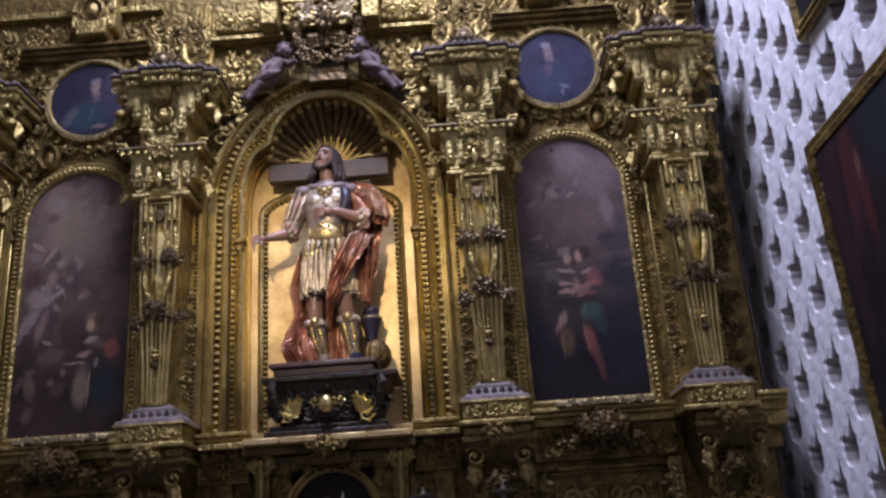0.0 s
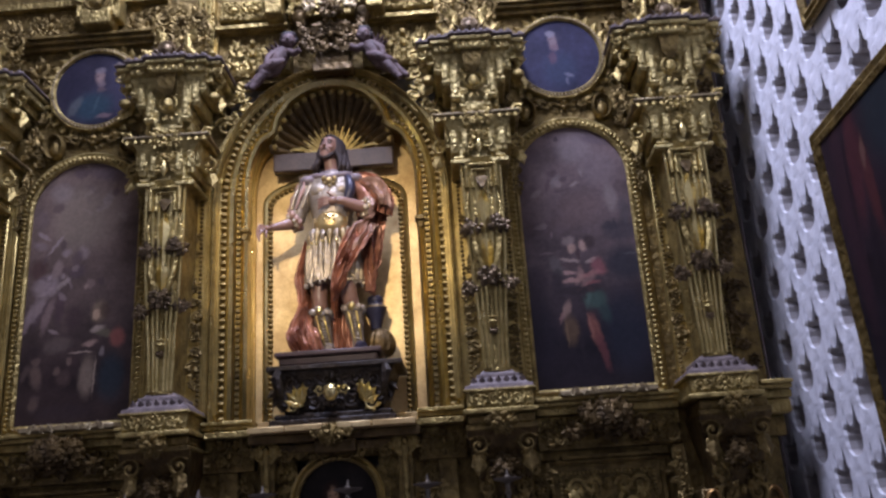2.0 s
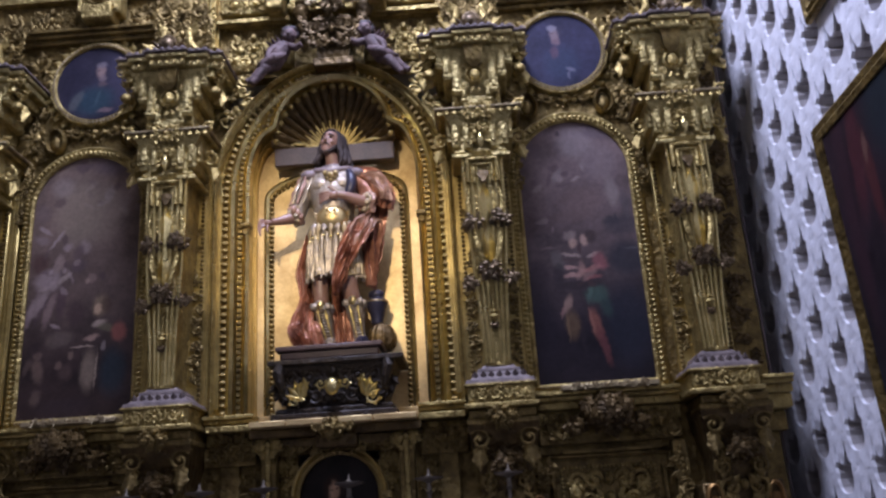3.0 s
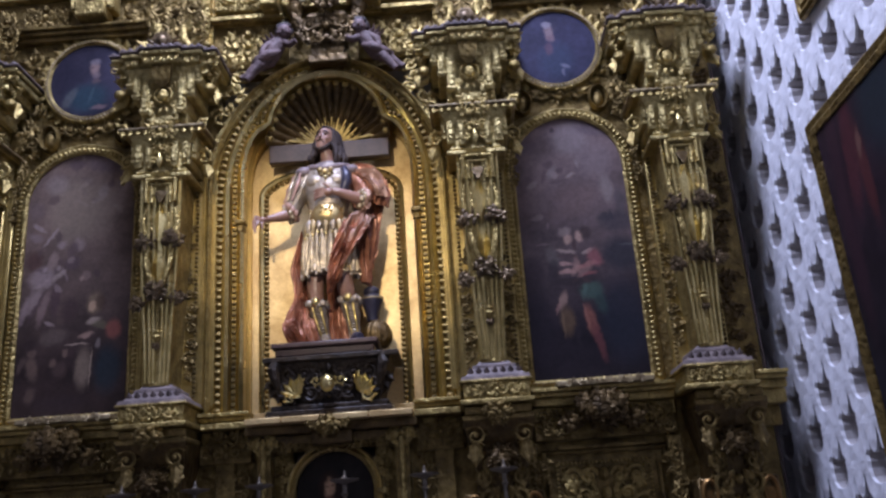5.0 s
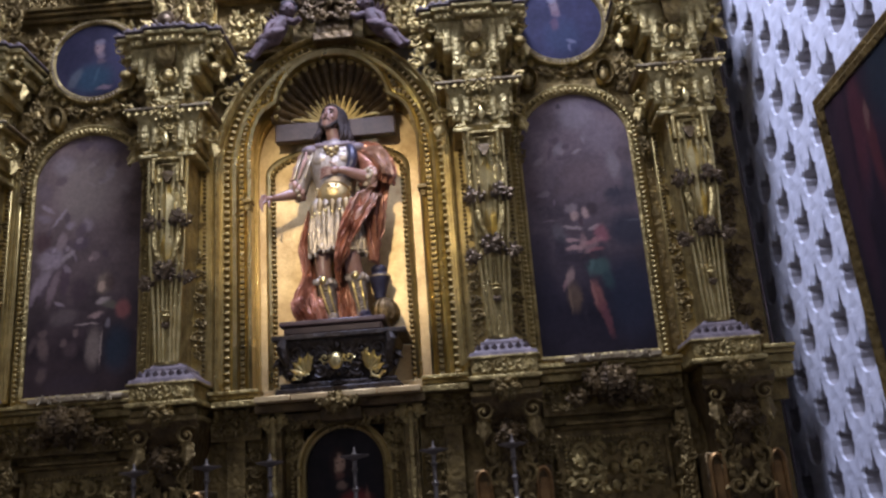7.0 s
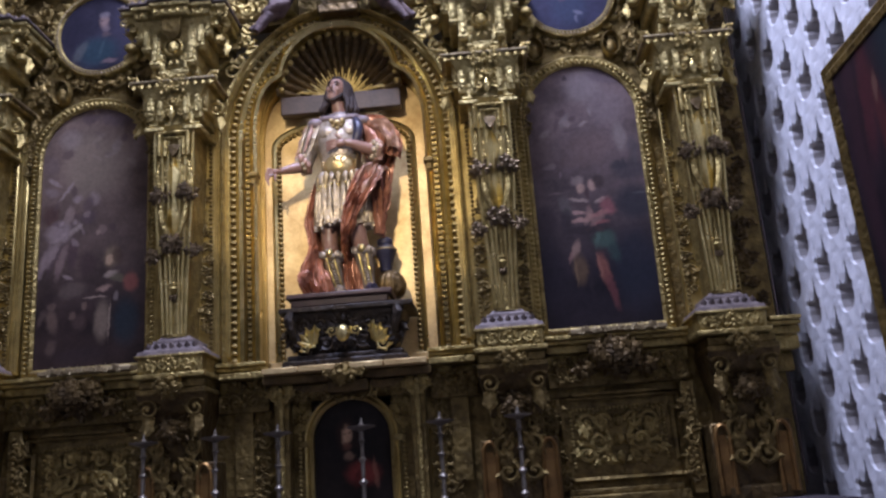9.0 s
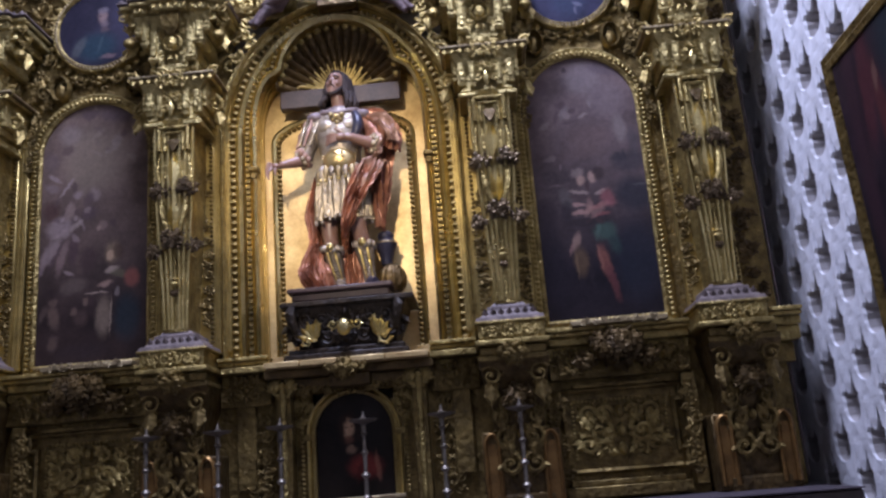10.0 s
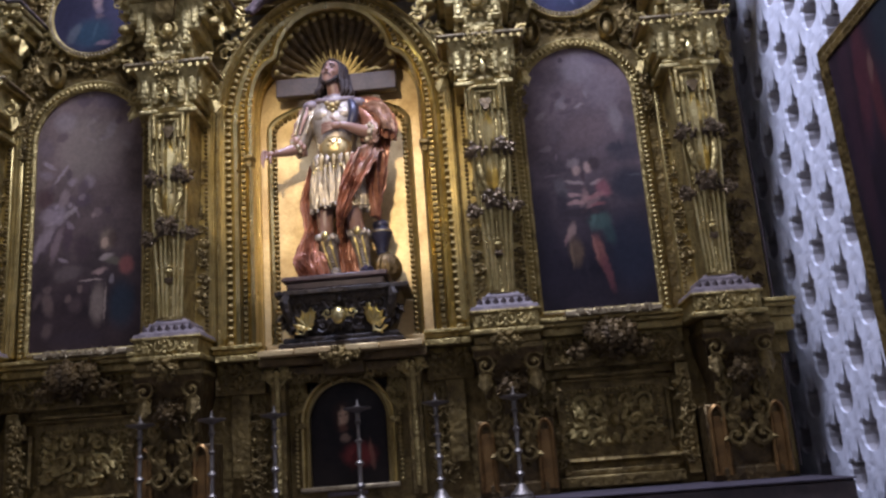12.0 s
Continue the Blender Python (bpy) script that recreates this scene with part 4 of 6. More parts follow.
for s in (-1, 1):
    half = Shape()
    half.tube([(0.10, 0.17, 4.80), (0.20, 0.16, 4.83), (0.34, 0.15, 4.85), (0.40, 0.15, 4.82), (0.36, 0.15, 4.78), (0.26, 0.15, 4.775)], 0.014, 0, 6)
    half.v = [np.concatenate(half.v) * np.array((s, 1, 1))]
    npart("ribbon_scroll", half.move(CX), GOLD_BRIGHT)
for s in (-1, 1):
    x = CX + s * 0.70
    npart("impost_block", Shape().box(x - 0.04, x + 0.04, -0.09, 0.02, 4.05, 4.09, 0.01).box(x - 0.028, x + 0.028, -0.075, 0.02, 3.99, 4.05, 0.01), GOLD_DARK)
    # curling shoulder pieces outside the arch
    sh = Shape()
    spiral(sh, CX + s * 0.88, 5.02, 0.10, 0.3 if s > 0 else 2.8, s)
    sh.tube([(CX + s * (0.95 - 0.17 * t - 0.25 * t * t), -0.06, 4.62 + 0.62 * t) for t in np.linspace(0, 1, 9)], [0.05 - 0.02 * t for t in np.linspace(0, 1, 9)], 0, 6, 0.8)
    leaf(sh, CX + s * 0.98, 4.62, math.pi / 2 - s * 0.3, 0.22)
    leaf(sh, CX + s * 0.80, 5.25, math.pi / 2 - s * 0.7, 0.20)
    npart("shoulder_scroll", sh, GOLD)
    fo = foliage(0.34, 0.62, 8, 71, (0.05, 0.09), mirrored=False)
    ob = npart("shoulder_foliage", fo, GOLD)
    ob.location = (CX + s * 0.79, -0.01, 5.33)
    if s < 0:
        ob.scale.x = -1

# carved crest over the arch
crest = thing("carved_crest", "dark gilded crest with foliage above the niche", "crest", at=(CX + 0.05, -0.12, 5.45))
part("crest_block", Shape().box(-0.17, 0.17, -0.06, 0.12, -0.06, 0.02, 0.012).loft([[(-w, -d, z), (w, -d, z), (w, 0.12, z), (-w, 0.12, z)] for z, w, d in ((0.02, 0.13, 0.05), (0.10, 0.14, 0.06), (0.20, 0.11, 0.04), (0.34, 0.15, 0.07))]).box(-0.17, 0.17, -0.10, 0.12, 0.34, 0.38, 0.012), BROWN, crest)
for s in (-1, 1):
    part("side_vase", Shape().turned((s * 0.27, -0.02, 0.34), [(0.03, 0.0), (0.05, 0.02), (0.03, 0.05), (0.07, 0.12), (0.075, 0.17), (0.04, 0.21), (0.055, 0.24), (0.03, 0.26)], 14), BROWN, crest)
ob = part("crest_foliage", foliage(0.62, 0.34, 8, 81, (0.05, 0.085)), BROWN, crest)
ob.location = (0, -0.07, 0.26)
ob = part("crest_mask", bunch(0.11, 14, 5), BROWN, crest)
ob.location = (0, -0.09, 0.50)
sh = foliage(0.5, 0.2, 5, 83, (0.05, 0.08))
ob = part("crest_plume", sh, DUSTY_LIT, crest)
ob.location = (0, -0.10, 0.60)
HAIR_DARK = plain("dark_carved_curls", (0.012, 0.008, 0.007), (0.05, 0.032, 0.026), 0.6, 0.0, 12, 90, 0.4)
WOODFLESH = plain("violet_grey_painted_wood", (0.040, 0.024, 0.022), (0.17, 0.105, 0.090), 0.68, 0.0, 7, 50, 0.5, 0.015, relief=30)
for s, x, z in ((-1, -1.31, 5.69), (1, -0.68, 5.69)):
    ob = solo("carved_putto", putto(s), [WOODFLESH, HAIR_DARK], "small carved winged child reclining on the arch", "statue", group="putti on the arch")
    ob.location = (x, -0.13, z)

# ---- shelf boards in front of the niche ----
for x0, x1, y0 in ((-1.94, -1.60, -0.22), (-1.597, -1.335, -0.33), (-1.332, -1.005, -0.33), (-1.002, -0.715, -0.33), (-0.712, -0.40, -0.33), (-0.397, -0.06, -0.22)):
    solo("shelf_board", Shape().box(x0, x1, y0, 0.0, 2.435, 2.478, 0.006), GOLD_NICHE if y0 < -0.3 else GOLD, "pale gilded ledge board under the niche", "shelf", group="ledge boards")

# ---- statue pedestal ----
BLACKWOOD = plain("blackened_carved_wood", (0.008, 0.005, 0.003), (0.052, 0.033, 0.015), 0.5, 0.25, 8, 40, 0.6, 0.02, relief=24)
ped = thing("statue_pedestal", "dark carved wooden pedestal with a gilded winged mask", "pedestal", at=(CX, 0, 2.48))
part("plinth", Shape().box(-0.46, 0.46, -0.26, 0.25, 0.0, 0.05, 0.01).box(-0.43, 0.43, -0.23, 0.25, 0.05, 0.09, 0.01), BLACKWOOD, ped)
prof = [(0.09, 0.36, 0.16), (0.18, 0.37, 0.17), (0.30, 0.42, 0.20), (0.40, 0.45, 0.23)]
sh = Shape().loft([[(-w, -d, z), (w, -d, z), (w, 0.25, z), (-w, 0.25, z)] for z, w, d in prof])
part("pedestal_block", sh, BLACKWOOD, ped)
part("top_slab", Shape().box(-0.48, 0.52, -0.27, 0.255, 0.40, 0.44, 0.008), BLACKWOOD, ped)
RED_WOOD = plain("dark_violet_brown_wood", (0.030, 0.015, 0.014), (0.095, 0.052, 0.048), 0.4, 0.05, 6, 40, 0.2)
part("standing_board", Shape().box(-0.39, 0.34, -0.25, 0.24, 0.44, 0.50, 0.010).box(-0.42, 0.37, -0.28, 0.24, 0.50, 0.54, 0.010), RED_WOOD, ped, "dull violet-brown standing board")
ob = part("relief_carving", foliage(0.80, 0.30, 16, 91, (0.05, 0.09), thick=0.32), BLACKWOOD, ped)
ob.location = (0, -0.205, 0.25)
mask = Shape()
mask.ball((0, -0.05, 0), (0.055, 0.05, 0.065), 0, 10, 8)
half = Shape()
spiral(half, 0.09, 0.03, 0.04, 2.6, 1)
mask.join(half.mirror())
ob = part("gilded_mask", mask, GOLD_BRIGHT, ped, "burnished mask")
ob.location = (0.0, -0.25, 0.22)
for s in (-1, 1):
    w = Shape()
    for k in range(4):
        leaf(w, 0, 0, math.pi / 2 - s * (k * 0.5 - 0.2), 0.15 - 0.012 * k, 0, 0, 0.28)
    spiral(w, s * 0.045, -0.015, 0.05, 0, -s)
    spiral(w, -s * 0.01, 0.10, 0.04, 1.5, s)
    ob = part("gilded_wing", w, GOLD_BRIGHT, ped, "burnished curling wing")
    ob.location = (s * 0.235, -0.245, 0.15)

for s in (-1, 1):
    con = Shape()
    spiral(con, 0, 0.10, 0.055, 1.0, s)
    con.tube([(0, -0.03, 0.16), (s * 0.02, -0.06, 0.08), (0, -0.05, 0.0), (-s * 0.02, -0.02, -0.08)], [0.03, 0.042, 0.036, 0.016], 0, 8)
    for k in range(4):
        leaf(con, 0, 0.02 - 0.03 * k, -math.pi / 2 + s * (0.9 - 0.5 * k), 0.12)
    ob = part("corner_console", con, BLACKWOOD, ped)
    ob.location = (s * 0.385, -0.20, 0.27)

# ---- cross behind the statue ----
cross = thing("wooden_cross", "dark plain wooden cross behind the statue", "cross", at=(CX, 0.115, 3.0))
part("crossbeam", Shape().box(-0.50, 0.50, -0.045, 0.045, 1.62, 1.78, 0.008), WOOD_DARK, cross)
part("upright", Shape().box(-0.07, 0.07, 0.047, 0.13, -0.02, 1.95, 0.008), WOOD_DARK, cross)
# ---- the painted statue ----
SKIN = plain("painted_skin", (0.17, 0.092, 0.066), (0.32, 0.185, 0.135), 0.36, 0.0, 5, 60, 0.1, 0.003, 0.06)
ARMOUR = plain("silvered_armour", (0.15, 0.12, 0.090), (0.47, 0.40, 0.31), 0.42, 0.5, 6, 50, 0.5, 0.012, relief=34)
ROBE = plain("red_and_gold_brocade", (0.13, 0.040, 0.024), (0.54, 0.26, 0.155), 0.32, 0.3, 11, 60, 0.25, 0.012, relief=17)
KILT = plain("pale_gilded_brocade", (0.17, 0.13, 0.078), (0.52, 0.43, 0.29), 0.38, 0.5, 10, 60, 0.5, 0.015, relief=30)
ROSE_CLOTH = plain("pale_rose_cloth", (0.20, 0.10, 0.07), (0.46, 0.29, 0.21), 0.4, 0.2, 9, 60, 0.4)
BELLY = plain("pale_satin_gilding", (0.46, 0.33, 0.13), (0.82, 0.64, 0.30), 0.34, 0.85, 8, 60, 0.3)
LILAC_CLOTH = plain("faded_lilac_cloth", (0.10, 0.075, 0.075), (0.24, 0.185, 0.18), 0.55, 0.1, 9, 70, 0.4)
HAIR = plain("dark_brown_hair", (0.010, 0.006, 0.006), (0.034, 0.020, 0.016), 0.78, 0.0, 12, 90, 0.4)
BLUE = plain("dark_blue_paint", (0.012, 0.012, 0.024), (0.045, 0.042, 0.070), 0.35, 0.1, 8, 60, 0.2)


def drape(sh, rows, slot, folds=0, depth=0.0, seg=40, twist=0.0, phase=0.0, arc=None):
    """Cross-sections (x, y, z, half width, half depth) joined into a body, with upright folds."""
    rings = []
    for k, (x, y, z, rx, ry) in enumerate(rows):
        ring = []
        for a in np.arange(seg) * 2 * math.pi / seg:
            w = 1 + depth * math.sin(folds * a + phase + twist * k) + depth * 0.5 * math.sin(folds * 1.7 * a + twist * 0.6 * k)
            ring.append((x + rx * w * math.cos(a), y + ry * w * math.sin(a), z))
        rings.append(ring)
    return sh.loft(smooth_rows(rings), slot)


def smooth_rows(rings, n=4):
    """More rings between the given ones, on a smooth curve."""
    r = np.array(rings, float)
    out = []
    for i in range(len(r) - 1):
        p0, p1, p2, p3 = r[max(i - 1, 0)], r[i], r[i + 1], r[min(i + 2, len(r) - 1)]
        for t in np.arange(n) / n:
            out.append(0.5 * (2 * p1 + (p2 - p0) * t + (2 * p0 - 5 * p1 + 4 * p2 - p3) * t * t + (3 * p1 - p0 - 3 * p2 + p3) * t ** 3))
    return out + [r[-1]]


def limb(sh, rows, slot, seg=14, flat=1.0):
    p = np.array(smooth_rows(rows, 4))
    sh.tube([tuple(q[:3]) for q in p], [float(q[3]) for q in p], slot, seg, flat)


def swath(sh, edge_a, edge_b, slot, folds, depth, seed=0, back=0.02):
    """A length of cloth between two edges, with sharp-backed folds that run along it."""
    a, b = np.array(smooth_rows(edge_a, 5)), np.array(smooth_rows(edge_b, 5))
    rnd = random.Random(seed)
    ph, t = rnd.uniform(0, 6), np.linspace(0, 1, folds * 7 + 1)
    front, rear = [], []
    for k in range(len(a)):
        run = a[min(k + 1, len(a) - 1)] - a[max(k - 1, 0)]
        n = np.cross(run, b[k] - a[k])
        n = n / (np.linalg.norm(n) or 1)
        n = n if n[1] < 0 else -n
        w = folds * math.pi * t + ph + 0.5 * math.sin(0.23 * k + ph) + 0.5 * np.sin(3 * t + 0.12 * k)
        w = w + 1.3 * np.sin(0.31 * k + 5 * t + ph) * np.sin(math.pi * t)
        lift = depth * (1 - 2 * np.abs(np.cos(w)) ** 0.7) * (0.75 + 0.45 * math.sin(0.5 * k + ph)) + depth * 0.4 * np.sin(w * 2.3 + k * 0.15)
        lift = lift * np.minimum(1, 6 * np.minimum(t, 1 - t) + 0.3) + depth * 0.6 * np.sin(math.pi * t)
        p = a[k] + np.outer(t, b[k] - a[k]) + np.outer(lift, n)
        front.append(p)
        rear.append((p - n * back)[::-1])
    return sh.loft([np.vstack([f, r]) for f, r in zip(front, rear)], slot)


def frill(sh, c, axis, r, count, slot, size=0.026):
    """A gathered cuff: small lobes in a ring about an axis."""
    q = Vector(axis).to_track_quat("Z", "Y").to_matrix()
    for k in range(count):
        w = 2 * math.pi * k / count
        p = Vector(c) + q @ Vector((r * math.cos(w), r * math.sin(w), 0.012 * math.sin(w * 5)))
        sh.ball(tuple(p), (size, size * 0.8, size * 1.25), slot, 7, 5)


fig = Shape()
# bare knees, laced boots with masks at their tops
limb(fig, [(-0.095, 0.0, 0.68, 0.088), (-0.112, -0.03, 0.50, 0.068), (-0.108, -0.04, 0.42, 0.060), (-0.102, -0.02, 0.30, 0.058)], 0)
limb(fig, [(0.10, -0.02, 0.72, 0.092), (0.112, -0.06, 0.54, 0.072), (0.122, -0.06, 0.46, 0.064), (0.145, -0.03, 0.33, 0.060)], 0)
limb(fig, [(-0.103, -0.02, 0.325, 0.070), (-0.088, -0.01, 0.23, 0.066), (-0.062, 0.0, 0.11, 0.046), (-0.045, -0.01, 0.03, 0.048)], 1)
limb(fig, [(0.145, -0.04, 0.345, 0.074), (0.158, -0.02, 0.25, 0.068), (0.172, -0.01, 0.13, 0.048), (0.182, -0.02, 0.03, 0.050)], 1)
limb(fig, [(-0.045, 0.02, 0.035, 0.044), (-0.036, -0.09, 0.034, 0.044), (-0.026, -0.17, 0.020, 0.028)], 1, 10)
limb(fig, [(0.182, 0.0, 0.036, 0.046), (0.205, -0.10, 0.036, 0.046), (0.235, -0.17, 0.022, 0.030)], 6, 10)
for x0, x1, top in ((-0.102, -0.045, 0.325), (0.146, 0.186, 0.345)):
    frill(fig, (x0, -0.03, top), (0.1, 0, 1), 0.076, 13, 1, 0.024)
    fig.ball((x0, -0.112, top + 0.005), (0.030, 0.022, 0.036), 2, 9, 6)
    for k in range(11):
        fig.ball((x0 + (x1 - x0) * k / 11, -0.094 + 0.036 * (k / 11) ** 0.8, top - 0.045 - 0.022 * k), (0.024, 0.014, 0.0085), 5, 6, 4)
    for q in (-1, 1):
        limb(fig, [(x0 + q * 0.03, -0.095, top - 0.03, 0.008), ((x0 + x1) / 2 + q * 0.027, -0.08, top - 0.15, 0.008), (x1 + q * 0.022, -0.06, 0.06, 0.006)], 2, 6)
# kilt: flaring under-skirt, long strips and a scalloped belt
drape(fig, [(0.0, 0.0, 0.98, 0.160, 0.13), (0.0, 0.0, 0.88, 0.195, 0.155), (0.0, 0.0, 0.74, 0.215, 0.17), (0.0, 0.0, 0.61, 0.222, 0.18), (0.0, 0.0, 0.555, 0.224, 0.185)], 5, 13, 0.06, 104, 0.5, 0.8)
for k in range(17):
    w = math.pi + math.pi * (k + 0.5) / 17
    x, y = 0.185 * math.cos(w), 0.155 * math.sin(w)
    limb(fig, [(x * 1.02, y * 1.08, 0.90, 0.013), (x * 1.10 + 0.010 * math.sin(k * 2.1), y * 1.16, 0.74, 0.018), (x * 1.17 + 0.016 * math.sin(k * 1.3), y * 1.2, 0.56 + 0.022 * math.sin(k * 2.7), 0.018)], 5, 6)
    fig.ball((x * 1.2, y * 1.22, 0.545 + 0.02 * math.sin(k * 2.7)), (0.014, 0.012, 0.018), 1, 6, 4)
for k in range(11):
    w = math.pi + math.pi * (k + 0.5) / 11
    x, y = 0.178 * math.cos(w), -0.012 + 0.152 * math.sin(w)
    limb(fig, [(x * 0.97, y, 0.985, 0.022), (x * 1.05, y * 1.06, 0.93, 0.027), (x * 1.09, y * 1.10, 0.885 - 0.014 * (k % 2), 0.014)], 10 if k % 2 else 1, 7)
    fig.ball((x * 1.1, y * 1.16, 0.868 - 0.014 * (k % 2)), 0.012, 2, 6, 4)
# cuirass: narrow waist, two breasts, domed belly plate with a mask
drape(fig, [(0.0, 0.0, 0.95, 0.160, 0.13), (0.0, -0.01, 1.02, 0.150, 0.135), (0.0, -0.02, 1.12, 0.160, 0.14), (0.0, -0.02, 1.24, 0.190, 0.145), (0.005, 0.0, 1.36, 0.215, 0.14), (0.01, 0.01, 1.44, 0.185, 0.12), (0.008, 0.01, 1.50, 0.09, 0.085)], 1, 3, 0.012, 48)
for q in (-1, 1):
    fig.ball((0.004 + q * 0.078, -0.085, 1.315), (0.088, 0.070, 0.075), 1, 14, 9)
    for k in range(6):
        limb(fig, [(q * (0.055 + 0.018 * k), -0.142 + 0.012 * k, 1.21, 0.006), (q * (0.045 + 0.020 * k), -0.150 + 0.013 * k, 1.16, 0.007), (q * (0.06 + 0.016 * k), -0.146 + 0.014 * k, 1.11, 0.005)], 10, 5)
fig.ball((0.006, -0.118, 1.020), (0.130, 0.092, 0.108), 9, 24, 16)
for x, z, r in ((-0.022, 1.070, 0.014), (0.034, 1.070, 0.014), (0.006, 1.048, 0.013), (-0.03, 1.03, 0.012), (0.042, 1.03, 0.012), (0.006, 1.015, 0.010)):
    fig.ball((x, -0.204, z), (r, 0.012, r * 1.2), 9, 7, 5)
for k in range(17):
    w = math.pi * 0.95 + math.pi * 1.1 * k / 16
    fig.ball((0.006 + 0.130 * math.cos(w), -0.135, 1.045 + 0.118 * math.sin(w)), 0.011, 10, 6, 4)
for x, z, r in ((0.0, 1.385, 0.030), (-0.042, 1.405, 0.024), (0.045, 1.40, 0.024), (0.004, 1.338, 0.022), (-0.028, 1.36, 0.016), (0.034, 1.358, 0.016), (0.004, 1.30, 0.014)):
    fig.ball((x, -0.142, z), (r, 0.02, r), 10, 8, 5)
    fig.ball((x, -0.162, z), r * 0.4, 2, 6, 4)
# soft lilac collar and a dark band over the breast
limb(fig, [(-0.15, -0.01, 1.475, 0.030), (-0.10, -0.075, 1.455, 0.028), (0.005, -0.105, 1.435, 0.024), (0.11, -0.075, 1.455, 0.028), (0.165, -0.01, 1.47, 0.030)], 11, 9)
drape(fig, [(0.008, 0.015, 1.42, 0.20, 0.115), (0.008, 0.012, 1.47, 0.175, 0.10), (0.006, 0.01, 1.51, 0.095, 0.085)], 11, 7, 0.02, 40)
limb(fig, [(0.14, -0.085, 1.43, 0.028), (0.165, -0.125, 1.35, 0.040), (0.16, -0.135, 1.27, 0.042), (0.13, -0.135, 1.20, 0.030)], 6, 9)
# neck; head turned aside and lifted; parted hair falling behind the shoulders
limb(fig, [(0.004, 0.0, 1.47, 0.070), (0.0, -0.012, 1.54, 0.055), (-0.006, -0.02, 1.61, 0.054)], 0)
head = Shape()
drape(head, [(0, -0.045, -0.112, 0.020, 0.022), (0, -0.040, -0.095, 0.040, 0.045), (0, -0.025, -0.060, 0.055, 0.066), (0, -0.012, -0.015, 0.066, 0.080), (0, -0.006, 0.030, 0.070, 0.084), (0, 0.0, 0.075, 0.067, 0.080), (0, 0.010, 0.105, 0.048, 0.058), (0, 0.012, 0.118, 0.014, 0.018)], 0, 1, 0.0, 24)
limb(head, [(0, -0.084, 0.034, 0.008), (0, -0.098, 0.008, 0.010), (0, -0.106, -0.014, 0.014), (0, -0.090, -0.022, 0.008)], 0, 8)
for q in (-1, 1):
    head.ball((q * 0.030, -0.080, 0.022), (0.016, 0.010, 0.008), 4, 8, 5)
    limb(head, [(q * 0.012, -0.092, 0.042, 0.005), (q * 0.032, -0.089, 0.048, 0.006), (q * 0.054, -0.068, 0.038, 0.004)], 4, 6)
    head.ball((q * 0.036, -0.066, -0.012), (0.024, 0.018, 0.022), 0, 8, 6)
    limb(head, [(q * 0.004, -0.094, -0.036, 0.006), (q * 0.020, -0.086, -0.042, 0.006), (q * 0.030, -0.074, -0.060, 0.007)], 4, 6)
    limb(head, [(q * 0.060, -0.020, -0.020, 0.010), (q * 0.052, -0.038, -0.060, 0.016), (q * 0.030, -0.056, -0.092, 0.018), (0, -0.066, -0.108, 0.018)], 4, 8)
head.ball((0, -0.088, -0.050), (0.016, 0.008, 0.006), 0, 8, 4)
head.ball((0, 0.028, 0.050), (0.076, 0.080, 0.078), 4, 16, 10)
rnd = random.Random(3)
for q in (-1, 1):
    for k in range(9):
        u = k / 8
        x, y = q * (0.068 + 0.026 * math.sin(u * 2.6)), -0.012 + 0.10 * u
        far = 1.25 if q > 0 else 1.0
        limb(head, [(q * 0.006, -0.056 + 0.10 * u, 0.112 + 0.012 * math.sin(u * 3), 0.013), (x * 0.80, y - 0.012, 0.094, 0.018), (x * 1.08, y, 0.040, 0.020), (x * 1.16 + 0.008 * math.sin(k * 2), y + 0.012, -0.030, 0.022),
                    (x * 1.10 * far + 0.014 * math.cos(k * 3), y + 0.022, -0.080, 0.025), (x * 1.4 * far + 0.016 * math.sin(k * 1.7), y + 0.02, -0.125 - 0.03 * rnd.random(), 0.021), (x * 1.3 * far + 0.02 * math.sin(k * 2.6), y + 0.03, (-0.185 if q > 0 else -0.155) - 0.02 * rnd.random(), 0.010)], 4, 7)
hm = np.array((Matrix.Rotation(radians(-16), 3, "Z") @ Matrix.Rotation(radians(7), 3, "Y") @ Matrix.Rotation(radians(-10), 3, "X")))
head.v = [np.concatenate(head.v) @ hm.T + np.array((-0.010, -0.028, 1.700))]
fig.join(head)
# outstretched arm: brocade sleeve with hanging strips, gathered cuff, open hand
limb(fig, [(-0.165, 0.0, 1.43, 0.072), (-0.215, -0.01, 1.34, 0.078), (-0.252, -0.04, 1.20, 0.070), (-0.285, -0.06, 1.09, 0.062)], 1, 16)
for k in range(6):
    w = 2.2 + k * 0.62
    dx, dy = 0.074 * math.cos(w), 0.074 * math.sin(w) - 0.02
    limb(fig, [(-0.195 + dx, dy, 1.41, 0.008), (-0.235 + dx * 1.08, dy * 1.1 - 0.02, 1.28, 0.014), (-0.262 + dx * 1.05, dy - 0.04, 1.17, 0.010)], 5 if k % 2 else 7, 7)
fig.ball((-0.185, -0.02, 1.425), (0.078, 0.085, 0.060), 11, 12, 8)
frill(fig, (-0.290, -0.07, 1.085), (-0.75, -0.3, -0.6), 0.062, 11, 7, 0.027)
frill(fig, (-0.305, -0.078, 1.068), (-0.75, -0.3, -0.6), 0.052, 9, 5, 0.022)
limb(fig, [(-0.285, -0.07, 1.075, 0.048), (-0.36, -0.11, 1.045, 0.042), (-0.435, -0.15, 1.018, 0.029), (-0.465, -0.17, 1.010, 0.028)], 0)
fig.ball((-0.490, -0.185, 1.000), (0.042, 0.030, 0.024), 0, 10, 6)
